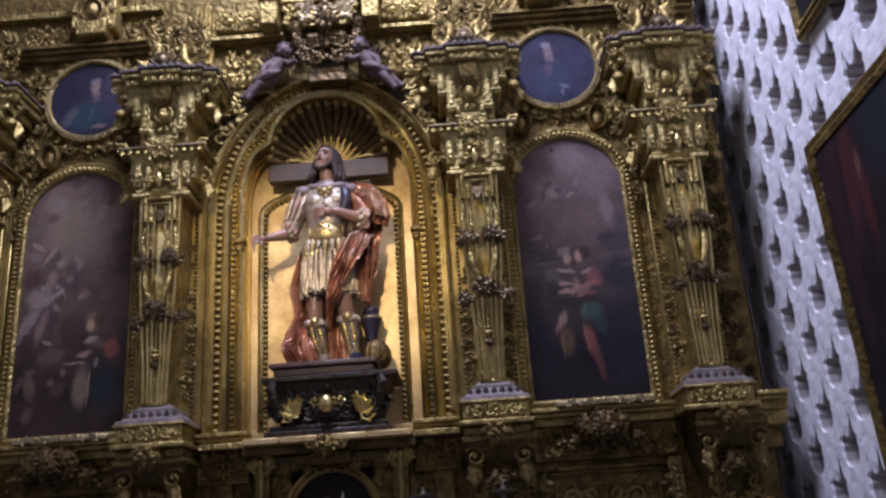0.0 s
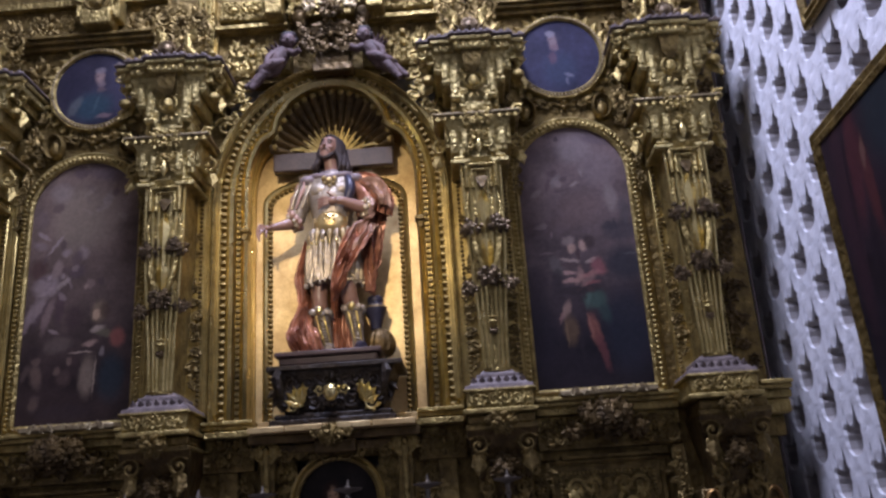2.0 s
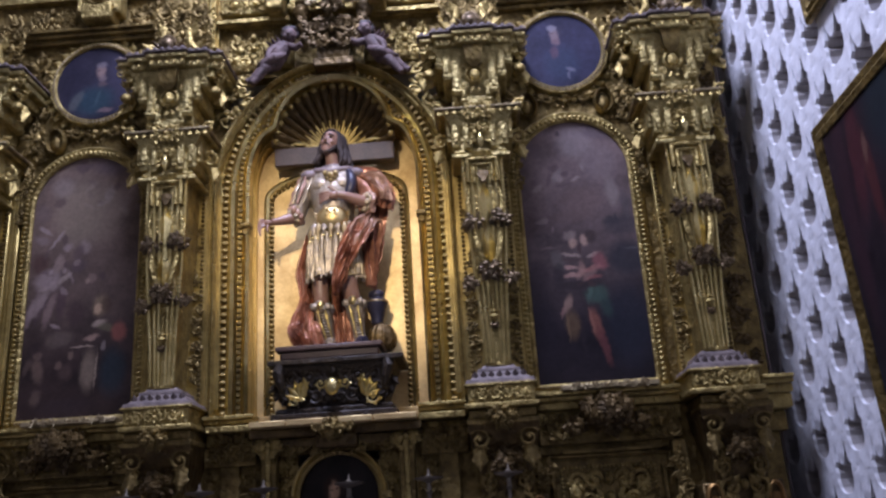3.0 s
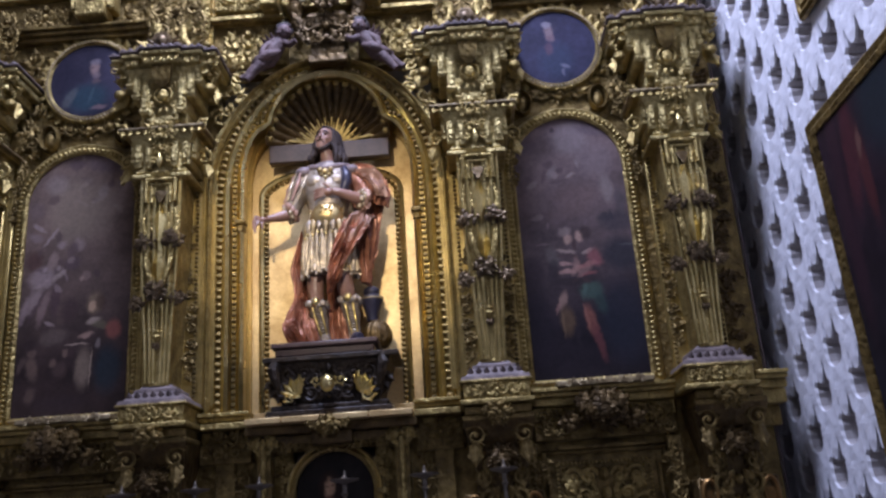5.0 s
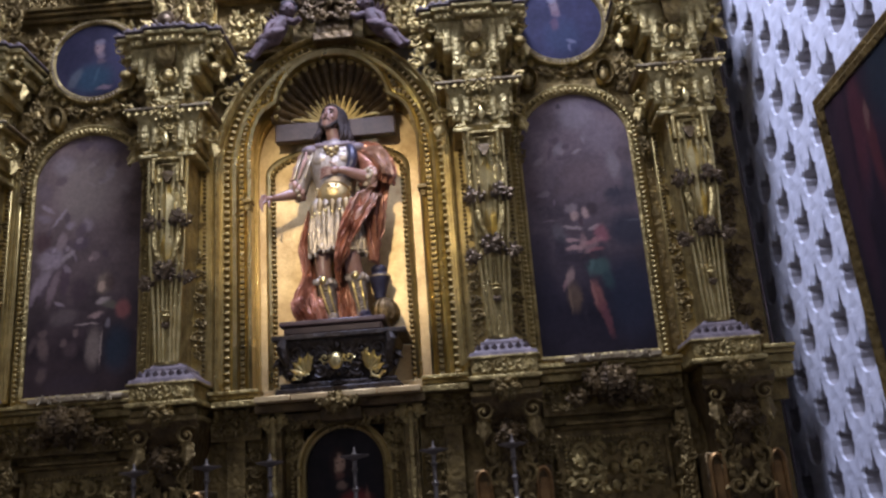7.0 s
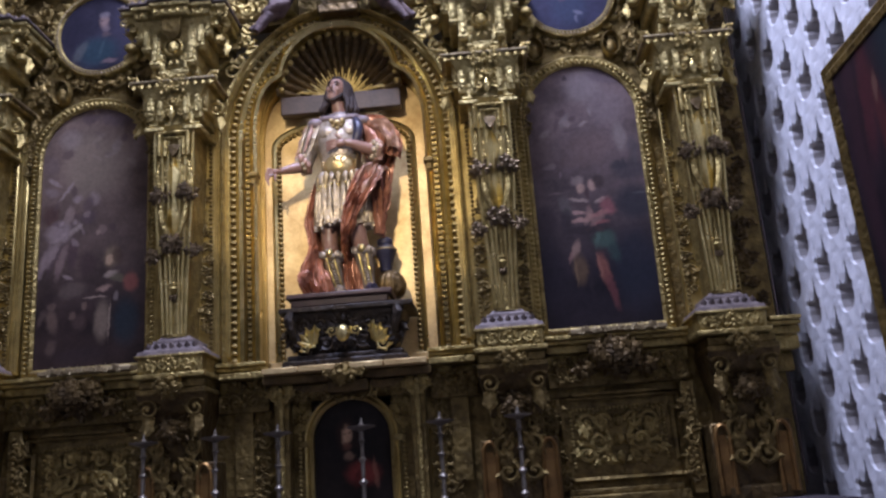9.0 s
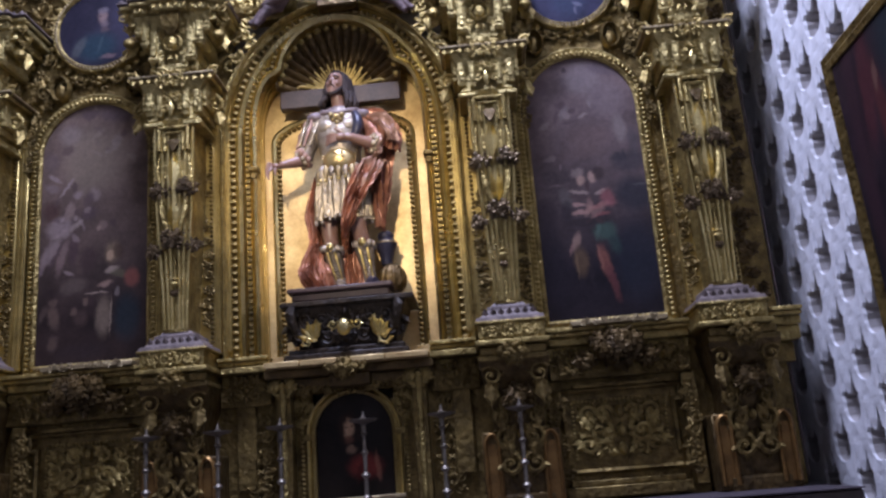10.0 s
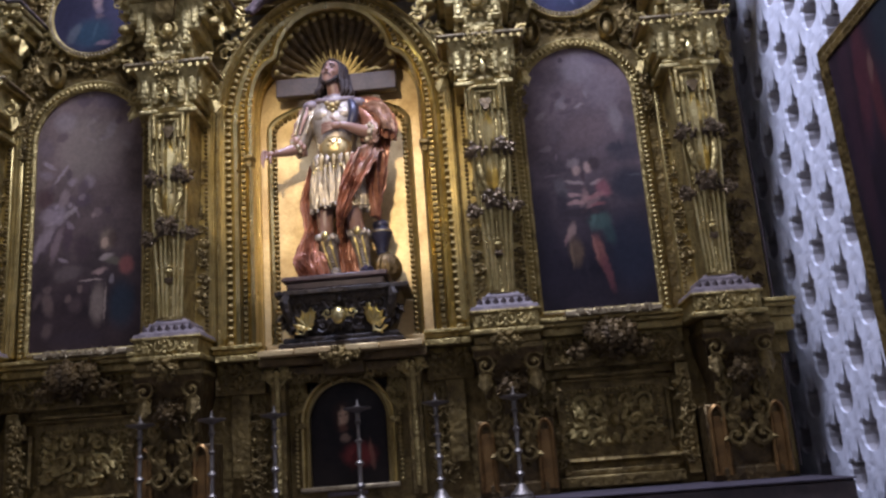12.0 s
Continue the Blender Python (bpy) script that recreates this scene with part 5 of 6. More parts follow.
for k in range(4):
    j = k - 1.5
    limb(fig, [(-0.510, -0.195, 0.998 + 0.010 * j, 0.014), (-0.545 + 0.006 * abs(j), -0.212, 0.985 + 0.022 * j, 0.013), (-0.558 + 0.010 * abs(j), -0.220, 0.952 + 0.026 * j, 0.011), (-0.552 + 0.012 * abs(j), -0.222, 0.925 + 0.028 * j, 0.006)], 0, 6)
limb(fig, [(-0.485, -0.195, 0.98, 0.012), (-0.488, -0.215, 0.945, 0.011), (-0.482, -0.22, 0.915, 0.007)], 0, 6)
# folded arm with the hand spread on the breast
limb(fig, [(0.185, 0.0, 1.42, 0.072), (0.255, -0.02, 1.31, 0.074), (0.30, -0.06, 1.19, 0.064)], 3, 16)
fig.ball((0.195, -0.02, 1.420), (0.074, 0.085, 0.058), 11, 12, 8)
limb(fig, [(0.315, -0.08, 1.135, 0.054), (0.22, -0.145, 1.150, 0.046), (0.12, -0.190, 1.178, 0.034), (0.07, -0.198, 1.188, 0.030)], 0)
frill(fig, (0.300, -0.095, 1.135), (1, 0.55, -0.1), 0.066, 12, 7, 0.030)
frill(fig, (0.275, -0.115, 1.138), (1, 0.55, -0.1), 0.060, 11, 5, 0.024)
fig.ball((0.03, -0.198, 1.190), (0.052, 0.026, 0.034), 0, 10, 6)
for k in range(4):
    limb(fig, [(0.0, -0.206, 1.214 - 0.017 * k, 0.0125), (-0.045, -0.204, 1.214 - 0.021 * k, 0.0115), (-0.085, -0.188, 1.204 - 0.024 * k, 0.0085)], 0, 6)
limb(fig, [(0.045, -0.205, 1.215, 0.013), (0.015, -0.215, 1.243, 0.011), (-0.01, -0.212, 1.256, 0.008)], 0, 6)
# cloak: bunched on the shoulder, sash over the hips, hanging behind, gathered at the feet
swath(fig, [(0.16, -0.06, 1.40), (0.26, -0.11, 1.37), (0.33, -0.12, 1.29), (0.35, -0.11, 1.22), (0.34, -0.07, 1.14)], [(0.17, 0.01, 1.47), (0.34, 0.02, 1.475), (0.45, 0.02, 1.38), (0.50, 0.02, 1.24), (0.475, 0.03, 1.10)], 3, 5, 0.026, 1)
swath(fig, [(0.22, -0.08, 1.37), (0.32, -0.14, 1.32), (0.38, -0.14, 1.24), (0.40, -0.11, 1.16)], [(0.25, -0.04, 1.43), (0.39, -0.06, 1.40), (0.46, -0.06, 1.30), (0.485, -0.05, 1.17)], 7, 3, 0.022, 2)
swath(fig, [(0.18, 0.08, 1.25), (0.18, 0.09, 1.10), (0.17, 0.09, 0.95)], [(0.44, 0.08, 1.20), (0.42, 0.09, 1.08), (0.36, 0.09, 0.95)], 3, 4, 0.022, 3)
swath(fig, [(0.34, -0.07, 1.00), (0.32, -0.15, 0.90), (0.24, -0.20, 0.77), (0.165, -0.215, 0.64), (0.110, -0.20, 0.50), (0.045, -0.18, 0.38)], [(0.20, -0.13, 1.02), (0.13, -0.195, 0.92), (0.075, -0.215, 0.79), (0.035, -0.225, 0.66), (0.005, -0.21, 0.50), (0.0, -0.19, 0.375)], 3, 5, 0.024, 4)
swath(fig, [(0.37, -0.03, 1.02), (0.35, -0.12, 0.97), (0.29, -0.17, 0.86), (0.24, -0.18, 0.76)], [(0.24, -0.13, 1.05), (0.19, -0.19, 0.98), (0.14, -0.21, 0.88), (0.13, -0.215, 0.76)], 7, 3, 0.022, 5)
swath(fig, [(0.23, -0.06, 1.03), (0.24, -0.06, 0.85), (0.24, -0.04, 0.66), (0.265, -0.01, 0.48)], [(0.41, 0.02, 1.03), (0.385, 0.02, 0.84), (0.345, 0.03, 0.66), (0.315, 0.04, 0.46)], 3, 4, 0.026, 6)
swath(fig, [(-0.09, 0.05, 0.96), (-0.11, 0.05, 0.70), (-0.09, 0.05, 0.44), (-0.05, 0.02, 0.22), (-0.02, 0.0, 0.004)], [(-0.24, 0.06, 0.96), (-0.325, 0.05, 0.66), (-0.300, 0.04, 0.43), (-0.355, 0.0, 0.21), (-0.30, -0.06, 0.004)], 3, 6, 0.028, 7)
swath(fig, [(0.11, 0.05, 0.62), (0.10, 0.03, 0.30), (0.14, 0.0, 0.004)], [(-0.05, 0.05, 0.62), (-0.03, 0.03, 0.30), (-0.03, 0.0, 0.004)], 3, 4, 0.026, 8)
swath(fig, [(-0.27, -0.02, 0.38), (-0.35, -0.06, 0.23), (-0.365, -0.10, 0.12), (-0.29, -0.13, 0.008)], [(-0.18, -0.03, 0.37), (-0.16, -0.07, 0.21), (-0.15, -0.10, 0.10), (-0.12, -0.11, 0.008)], 3, 6, 0.032, 9)
swath(fig, [(-0.24, -0.06, 0.20), (-0.22, -0.11, 0.10), (-0.20, -0.13, 0.008)], [(-0.12, -0.05, 0.22), (-0.09, -0.08, 0.11), (-0.07, -0.10, 0.008)], 3, 3, 0.026, 10)
# lidded urn on a ribbed globe beside the foot
fig.turned((0.305, 0.10, 0.19), [(0.02, 0.0), (0.045, 0.01), (0.05, 0.05), (0.062, 0.10), (0.082, 0.155), (0.088, 0.175), (0.088, 0.195), (0.070, 0.205), (0.058, 0.225), (0.066, 0.245), (0.060, 0.268), (0.030, 0.288), (0.0, 0.292)], 18, 6)
fig.turned((0.305, 0.10, 0.19), [(0.089, 0.178), (0.093, 0.184), (0.089, 0.191)], 18, 10)
drape(fig, [(0.335, 0.10, -0.012, 0.075, 0.075), (0.335, 0.10, 0.03, 0.105, 0.095), (0.335, 0.10, 0.10, 0.112, 0.10), (0.335, 0.10, 0.17, 0.080, 0.075), (0.335, 0.10, 0.205, 0.035, 0.035)], 8, 13, 0.035, 78)
fig.crumple({3, 7}, 0.015, 16.0)
fig.crumple({1, 5}, 0.005, 20.0)
statue = solo("saint_statue", fig, [SKIN, ARMOUR, GOLD_BRIGHT, ROBE, HAIR, KILT, BLUE, ROSE_CLOTH, BROWN, BELLY, DUSTY_LIT, LILAC_CLOTH], "painted wooden statue of a robed soldier with outstretched arm", "statue", smooth=50)
statue.location = (CX + 0.0, -0.02, 3.022)
# ---- tapering pillars ----


def pillar_shape():
    t = thing("tapering_pillar", "gilded tapering pillar with carved capital and garlands", "pillar", "gilded pillars", at=(0, 0, 2.45))
    part("backing_board", Shape().box(-0.21, 0.21, -0.07, 0.0, 0.20, 2.0, 0.006), GOLD_PLAIN, t)
    for s in (-1, 1):
        part("side_beading", Shape().beads([(s * 0.185, 0.24), (s * 0.185, 1.95)], -0.078, 0.016, 0.036), GOLD_DARK, t)
        fo = part("side_foliage", foliage(0.10, 1.3, 12, 7, (0.03, 0.048), mirrored=False), GOLD_DARK, t)
        fo.location = (s * 0.135, -0.075, 0.98)
        if s < 0:
            fo.scale.x = -1
    part("pedestal", Shape().box(-0.26, 0.26, -0.47, 0, 0.0, 0.035, 0.008).box(-0.235, 0.235, -0.44, 0, 0.035, 0.15, 0.008).box(-0.255, 0.255, -0.46, 0, 0.15, 0.172, 0.006), GOLD, t)
    fo = part("pedestal_carving", foliage(0.42, 0.11, 6, 15, (0.028, 0.045)), GOLD, t)
    fo.location = (0, -0.44, 0.092)
    sh = Shape()
    for z0, z1, a, b in ((0.172, 0.20, 0.245, 0.235), (0.20, 0.265, 0.215, 0.15), (0.265, 0.285, 0.155, 0.15), (0.285, 0.315, 0.13, 0.105)):
        sh.loft([[(-w, -0.245 - w * 0.82, z), (w, -0.245 - w * 0.82, z), (w, -0.02, z), (-w, -0.02, z)] for w, z in ((a, z0), (b, z1))])
    for k in range(7):
        leaf(sh, -0.17 + 0.0567 * k, 0.20, math.pi / 2, 0.065, -0.40, 0, 0.4)
    part("shaft_base", sh, PALE, t, "violet-white carved base with toplight painted in")
    rows = [(0.31, 0.088, 0.13), (0.60, 0.095, 0.135), (0.95, 0.115, 0.15), (1.38, 0.140, 0.165), (1.60, 0.148, 0.17), (1.92, 0.150, 0.17)]
    sh = Shape().loft([[(-w, -0.20 - d, z), (-w * 0.5, -0.215 - d, z), (w * 0.5, -0.215 - d, z), (w, -0.20 - d, z), (w, -0.05, z), (-w, -0.05, z)] for z, w, d in rows])
    part("shaft", sh, GOLD, t)
    for s in (-1, -0.62, -0.30, 0.30, 0.62, 1):
        part("reed", Shape().tube([(s * 0.082, -0.342, 0.33), (s * 0.092, -0.352, 0.62), (s * 0.112, -0.372, 0.95), (s * 0.137, -0.388, 1.36), (s * 0.145, -0.392, 1.60), (s * 0.147, -0.392, 1.90)], 0.012, 0, 8), GOLD_BRIGHT, t, "burnished reed")
    # kite-shaped burnished field, drop and little arched hood
    part("kite", Shape().loft([[(-w, -0.385 - f, z), (0, -0.41 - f, z), (w, -0.385 - f, z), (0, -0.36, z)] for z, w, f in ((1.00, 0.006, 0.0), (1.18, 0.042, 0.012), (1.36, 0.020, 0.012), (1.44, 0.028, 0.014), (1.56, 0.046, 0.016), (1.68, 0.012, 0.01), (1.70, 0.002, 0.0))]), GOLD_BRIGHT, t, "burnished kite-shaped field")
    part("drop", Shape().turned((0, -0.375, 0.66), [(0.004, -0.05), (0.02, -0.02), (0.034, 0.0), (0.02, 0.02), (0.03, 0.035), (0.012, 0.05), (0.010, 0.20)], 12), GOLD, t)
    hood = Shape()
    for k, (w, z0, z1) in enumerate(((0.125, 1.70, 1.90), (0.085, 1.70, 1.86))):
        hood.sweep([(w, z0), (w, z1), (-w, z1), (-w, z0)], [(0, 0.38), (0, 0.42 - 0.012 * k), (0.014, 0.43 - 0.012 * k), (0.028, 0.42 - 0.012 * k), (0.028, 0.38)])
    part("hood", hood, GOLD, t)
    # A brown wedge stands for the shade inside the hood's little niche.
    hood = Shape()
    hood.loft([[(-0.06, -0.40, 1.80), (0.06, -0.40, 1.80), (0.06, -0.38, 1.80), (-0.06, -0.38, 1.80)], [(-0.01, -0.42, 1.70), (0.01, -0.42, 1.70), (0.01, -0.38, 1.70), (-0.01, -0.38, 1.70)]])
    part("hood_shade", hood, BROWN, t, "dark pointed piece standing for shade in the hood")
    for k, (x, z, r) in enumerate(((-0.150, 0.92, 0.064), (0.0, 0.995, 0.092), (0.150, 0.95, 0.064), (-0.102, 1.385, 0.088), (0.112, 1.40, 0.090), (0.0, 0.60, 0.034))):
        ob = part("flower_bunch", bunch(r, 14, 30 + k, 0.85), DUSTY_DARK, t, "dusty brown carved flower bunch")
        ob.location = (x, -0.36 if k != 1 else -0.385, z)
    sw = Shape()
    for s in (-1, 1):
        sw.tube([(s * 0.10, -0.385, 1.33), (s * 0.085, -0.41, 1.20), (s * 0.06, -0.41, 1.10), (s * 0.03, -0.40, 1.02)], [0.02, 0.024, 0.02, 0.01], 0, 7)
        sw.tube([(s * 0.115, -0.39, 1.45), (s * 0.13, -0.40, 1.55), (s * 0.11, -0.40, 1.66)], [0.02, 0.018, 0.006], 0, 7)
    part("swag", sw, GOLD, t)
    # lower capital
    cap = Shape().loft([[(-w, -d, z), (w, -d, z), (w, 0, z), (-w, 0, z)] for z, w, d in ((1.92, 0.155, 0.37), (1.96, 0.20, 0.40), (2.0, 0.175, 0.38), (2.12, 0.19, 0.39), (2.22, 0.235, 0.42), (2.26, 0.26, 0.44))])
    for s in (-1, 1):
        for x, w, z0, z1, y in ((0.185, 0.034, 2.0, 2.24, -0.41), (0.10, 0.026, 1.98, 2.20, -0.43), (0.235, 0.022, 2.06, 2.25, -0.38)):
            cap.box(s * x - w, s * x + w, y, -0.05, z0, z1, 0.008)
            cap.box(s * x - w * 0.6, s * x + w * 0.6, y - 0.018, -0.05, z0 + 0.04, z1 - 0.05, 0.008)
        cap.box(s * 0.15 - 0.075, s * 0.15 + 0.075, -0.43, -0.05, 1.90, 1.935, 0.008)
    part("lower_capital", cap, GOLD_DAYLIT, t)
    ob = part("capital_leaves", foliage(0.24, 0.26, 5, 19, (0.04, 0.065)).join(bunch(0.05, 9, 4)), GOLD, t)
    ob.location = (0, -0.41, 2.14)
    ob = part("capital_drop", Shape().turned((0, 0, 0), [(0.002, -0.07), (0.022, -0.03), (0.03, 0.0), (0.012, 0.04), (0.0, 0.07)], 10), GOLD_BRIGHT, t)
    ob.location = (0, -0.46, 2.03)
    for s in (-1, 1):
        b = Shape()
        spiral(b, 0, 0, 0.07, 2.5, -1, turns=1.2)
        leaf(b, 0.0, -0.04, -1.3, 0.16)
        ob = part("side_volute", b, GOLD, t)
        ob.location, ob.scale.x = (s * 0.30, -0.28, 2.10), s
    part("lower_abacus", Shape().box(-0.31, 0.31, -0.45, 0, 2.262, 2.295, 0.008), GOLD, t)
    part("lower_abacus_top", Shape().box(-0.335, 0.335, -0.47, 0, 2.297, 2.316, 0.006), DUSTY_LIT, t, "paler top edge with light from above painted in")
    ob = part("abacus_leaf", foliage(0.24, 0.14, 5, 23, (0.03, 0.045)), GOLD, t)
    ob.location = (0, -0.45, 2.28)
    # upper block with hanging tabs
    up = Shape().loft([[(-w, -d, z), (w, -d, z), (w, 0, z), (-w, 0, z)] for z, w, d in ((2.325, 0.15, 0.35), (2.42, 0.155, 0.36), (2.60, 0.18, 0.38), (2.74, 0.245, 0.42), (2.84, 0.32, 0.45))])
    for s in (-1, 1):
        for x, w, z0, z1, y in ((0.145, 0.036, 2.44, 2.80, -0.43), (0.215, 0.030, 2.57, 2.82, -0.44), (0.275, 0.026, 2.68, 2.83, -0.43), (0.095, 0.022, 2.36, 2.56, -0.42), (0.165, 0.020, 2.345, 2.46, -0.39), (0.325, 0.020, 2.76, 2.84, -0.42)):
            up.box(s * x - w, s * x + w, y, -0.05, z0, z1, 0.008)
            up.box(s * x - w * 0.55, s * x + w * 0.55, y - 0.018, -0.05, z0 + 0.05, z1 - 0.08, 0.008)
            up.box(s * x - w * 1.25, s * x + w * 1.25, y - 0.01, -0.05, z0 + 0.02, z0 + 0.045, 0.006)
    up.box(-0.10, 0.10, -0.41, -0.05, 2.36, 2.43, 0.008)
    part("upper_block", up, GOLD_DAYLIT, t)
    ob = part("block_cartouche", cartouche(0.24, 0.24), GOLD, t)
    ob.location = (0, -0.42, 2.60)
    ob = part("block_tongue", Shape().loft([[(-w, -f, z), (w, -f, z), (w * 0.8, 0.05, z), (-w * 0.8, 0.05, z)] for z, w, f in ((-0.10, 0.02, 0.02), (-0.06, 0.06, 0.05), (0.04, 0.075, 0.07), (0.12, 0.09, 0.06))]), GOLD_DARK, t)
    ob.location = (0, -0.43, 2.76)
    for s in (-1, 1):
        b = Shape()
        spiral(b, 0, 0.06, 0.075, 0.4, 1)
        leaf(b, 0.0, 0.0, -1.2, 0.20)
        leaf(b, 0.02, 0.06, 0.9, 0.10)
        b.ball((0.02, -0.06, -0.05), (0.05, 0.045, 0.04), 0, 10, 6)
        ob = part("corner_scroll", b, GOLD, t)
        ob.location, ob.scale.x = (s * 0.34, -0.33, 2.70), s
    ab = Shape()
    for x0, x1, d in ((-0.40, -0.26, 0.44), (-0.30, -0.13, 0.49), (-0.14, 0.14, 0.53), (0.13, 0.30, 0.49), (0.26, 0.40, 0.44)):
        k = 0.002 * abs(x0)
        ab.box(x0, x1, -d, 0, 2.845 + k, 2.905 + k, 0.010).box(x0 - 0.022, x1 + 0.022, -d - 0.028, 0, 2.907 + k, 2.945 + k, 0.010)
    part("upper_abacus", ab, GOLD_DAYLIT, t)
    # Thin violet-white slabs and beads stand for daylight on the abacus top.
    lit_edge = Shape()
    for x0, x1, d in ((-0.40, -0.26, 0.44), (-0.30, -0.13, 0.49), (-0.14, 0.14, 0.53), (0.13, 0.30, 0.49), (0.26, 0.40, 0.44)):
        lit_edge.box(x0 - 0.036, x1 + 0.036, -d - 0.043, 0, 2.948 + 0.002 * abs(x0), 2.966 + 0.002 * abs(x0), 0.004)
    for x0, x1, d in ((-0.40, -0.26, 0.44), (-0.30, -0.13, 0.49), (-0.14, 0.14, 0.53), (0.13, 0.30, 0.49), (0.26, 0.40, 0.44)):
        lit_edge.beads([(x0 - 0.03, 2.968), (x1 + 0.03, 2.968)], -d - 0.034, 0.017, 0.052, long=1.3)
    part("abacus_top", lit_edge, PALE, t, "violet-white top edge with light from above painted in")
    tongues, lip = Shape(), Shape()
    for k in range(13):
        x = -0.36 + 0.06 * k
        d = 0.53 if abs(x) < 0.14 else 0.49 if abs(x) < 0.29 else 0.44
        leaf(tongues, x, 2.925, -math.pi / 2, 0.075, -d + 0.005, 0, 0.42)
    for k in range(11):
        leaf(lip, -0.30 + 0.06 * k, 2.30, -math.pi / 2, 0.055, -0.455, 0, 0.42)
    for s in (-1, 1):
        for z, n in ((2.86, 0), (2.315, 1)):
            spiral(tongues if n == 0 else lip, s * (0.40 - 0.08 * n), z, 0.055, 0.8 if s > 0 else 2.3, s, -0.42)
    part("tongue_leaves", tongues, GOLD, t)
    part("abacus_tongues", lip, GOLD, t)
    ob = part("cherub_head", cherub(0.13), DUSTY_DARK, t, "small dusty carved winged head")
    ob.location = (0, -0.46, 3.03)
    vol = Shape()
    for s in (-1, 1):
        vol.tube([(s * 0.10, -0.30, 3.30), (s * 0.12, -0.32, 3.15), (s * 0.20, -0.34, 3.04), (s * 0.31, -0.36, 2.98), (s * 0.36, -0.36, 2.99)], [0.022, 0.032, 0.032, 0.026, 0.016], 0, 8, 1.2)
        leaf(vol, s * 0.15, 3.06, math.pi / 2 - s * 0.9, 0.14, -0.34, 0, 0.4)
        leaf(vol, s * 0.10, 3.26, math.pi / 2 - s * 0.5, 0.12, -0.28, 0, 0.45)
    part("crowning_scroll", vol, GOLD, t, "worn gilded crowning scroll")
    ob = part("crowning_foliage", foliage(0.50, 0.62, 14, 27, (0.05, 0.09)), GOLD_DARK, t)
    ob.location = (0, -0.16, 3.34)
    return t


DUSTY_DARK = plain("dusty_brown_gilding", (0.030, 0.019, 0.009), (0.22, 0.148, 0.070), 0.42, 0.6, 11, 60, 0.3)
first = pillar_shape()
first.location.x = 0.20
for x in (-2.225, 1.75, -3.83):
    copy_thing(first, pose(x, 0, 2.45))

# ---- cornice between pedestals and the lower zone ----
lower = thing("altarpiece_base", "lower gilded zone of the altarpiece with carved panels", "altarpiece base", kind="structure")
for x0, x1, d in ((-4.22, -2.5, 0.20), (-1.98, -1.60, 0.15), (-0.40, -0.05, 0.15), (0.46, 1.49, 0.20), (2.01, 2.24, 0.36)):
    part("ledge_moulding", Shape().box(x0, x1, -d, 0.0, 2.50, 2.53, 0.006).box(x0, x1, -d - 0.03, 0.0, 2.532, 2.56, 0.006).box(x0, x1, -d + 0.04, 0.0, 2.44, 2.50, 0.008).box(x0, x1, -d + 0.09, 0.0, 2.34, 2.438, 0.008), GOLD, lower)
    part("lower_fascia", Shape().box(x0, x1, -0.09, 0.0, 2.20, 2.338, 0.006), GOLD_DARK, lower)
for cx in (-2.985, 0.94):
    part("sill_panel", Shape().box(cx - 0.30, cx + 0.40, -0.26, -0.0, 2.562, 2.60, 0.006), DUSTY_LIT, lower)
    ob = part("sill_carving", foliage(0.62, 0.05, 8, 29, (0.018, 0.028)), DUSTY_LIT, lower)
    ob.location = (cx + 0.05, -0.265, 2.585)
    ob = part("hanging_garland", bunch(0.18, 40, 41, 0.62), BROWN, lower, "dark gilded hanging garland")
    ob.location = (cx, -0.20, 2.40)
    for s in (-1, 1):
        ob = part("garland_tail", bunch(0.09, 12, 43, 0.6), BROWN, lower)
        ob.location = (cx + s * 0.22, -0.16, 2.32)
for x0, x1 in ((-3.38, -2.62), (0.55, 1.32)):
    cx, hw = (x0 + x1) / 2, (x1 - x0) / 2
    ears = [(x1, 1.56), (x1 + 0.05, 1.56), (x1 + 0.05, 1.64), (x1, 1.64), (x1, 2.02), (x1 + 0.05, 2.02), (x1 + 0.05, 2.10), (x0 - 0.05, 2.10), (x0 - 0.05, 2.02), (x0, 2.02), (x0, 1.64), (x0 - 0.05, 1.64), (x0 - 0.05, 1.56), (x0, 1.56)]
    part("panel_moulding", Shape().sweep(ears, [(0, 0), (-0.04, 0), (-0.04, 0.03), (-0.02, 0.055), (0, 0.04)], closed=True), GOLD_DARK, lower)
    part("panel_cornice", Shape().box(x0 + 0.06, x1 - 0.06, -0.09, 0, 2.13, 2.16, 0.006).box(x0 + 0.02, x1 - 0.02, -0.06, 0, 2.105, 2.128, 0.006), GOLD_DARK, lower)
    ob = part("panel_scrollwork", foliage(hw * 1.75, 0.40, 16, 47, (0.065, 0.125), thick=0.30), GOLD, lower, "dense gilded scrollwork")
    ob.location = (cx, -0.004, 1.82)
    part("panel_beading", Shape().beads([(x0 + 0.05, 1.62), (x0 + 0.05, 2.04), (x1 - 0.05, 2.04), (x1 - 0.05, 1.62)], -0.012, 0.012, 0.03), GOLD, lower)
    part("panel_foot", Shape().box(x0 - 0.02, x1 + 0.02, -0.08, 0, 1.44, 1.48, 0.006).box(x0 - 0.06, x1 + 0.06, -0.12, 0, 1.36, 1.438, 0.008), GOLD_DARK, lower)
    for s in (-1, 1):
        x = cx + s * (hw + 0.13)
        part("reeded_strip", Shape().box(x - 0.05, x + 0.05, -0.10, 0, 1.40, 2.19, 0.008).beads([(x, 1.5), (x, 2.15)], -0.11, 0.018, 0.042), GOLD_DARK, lower)


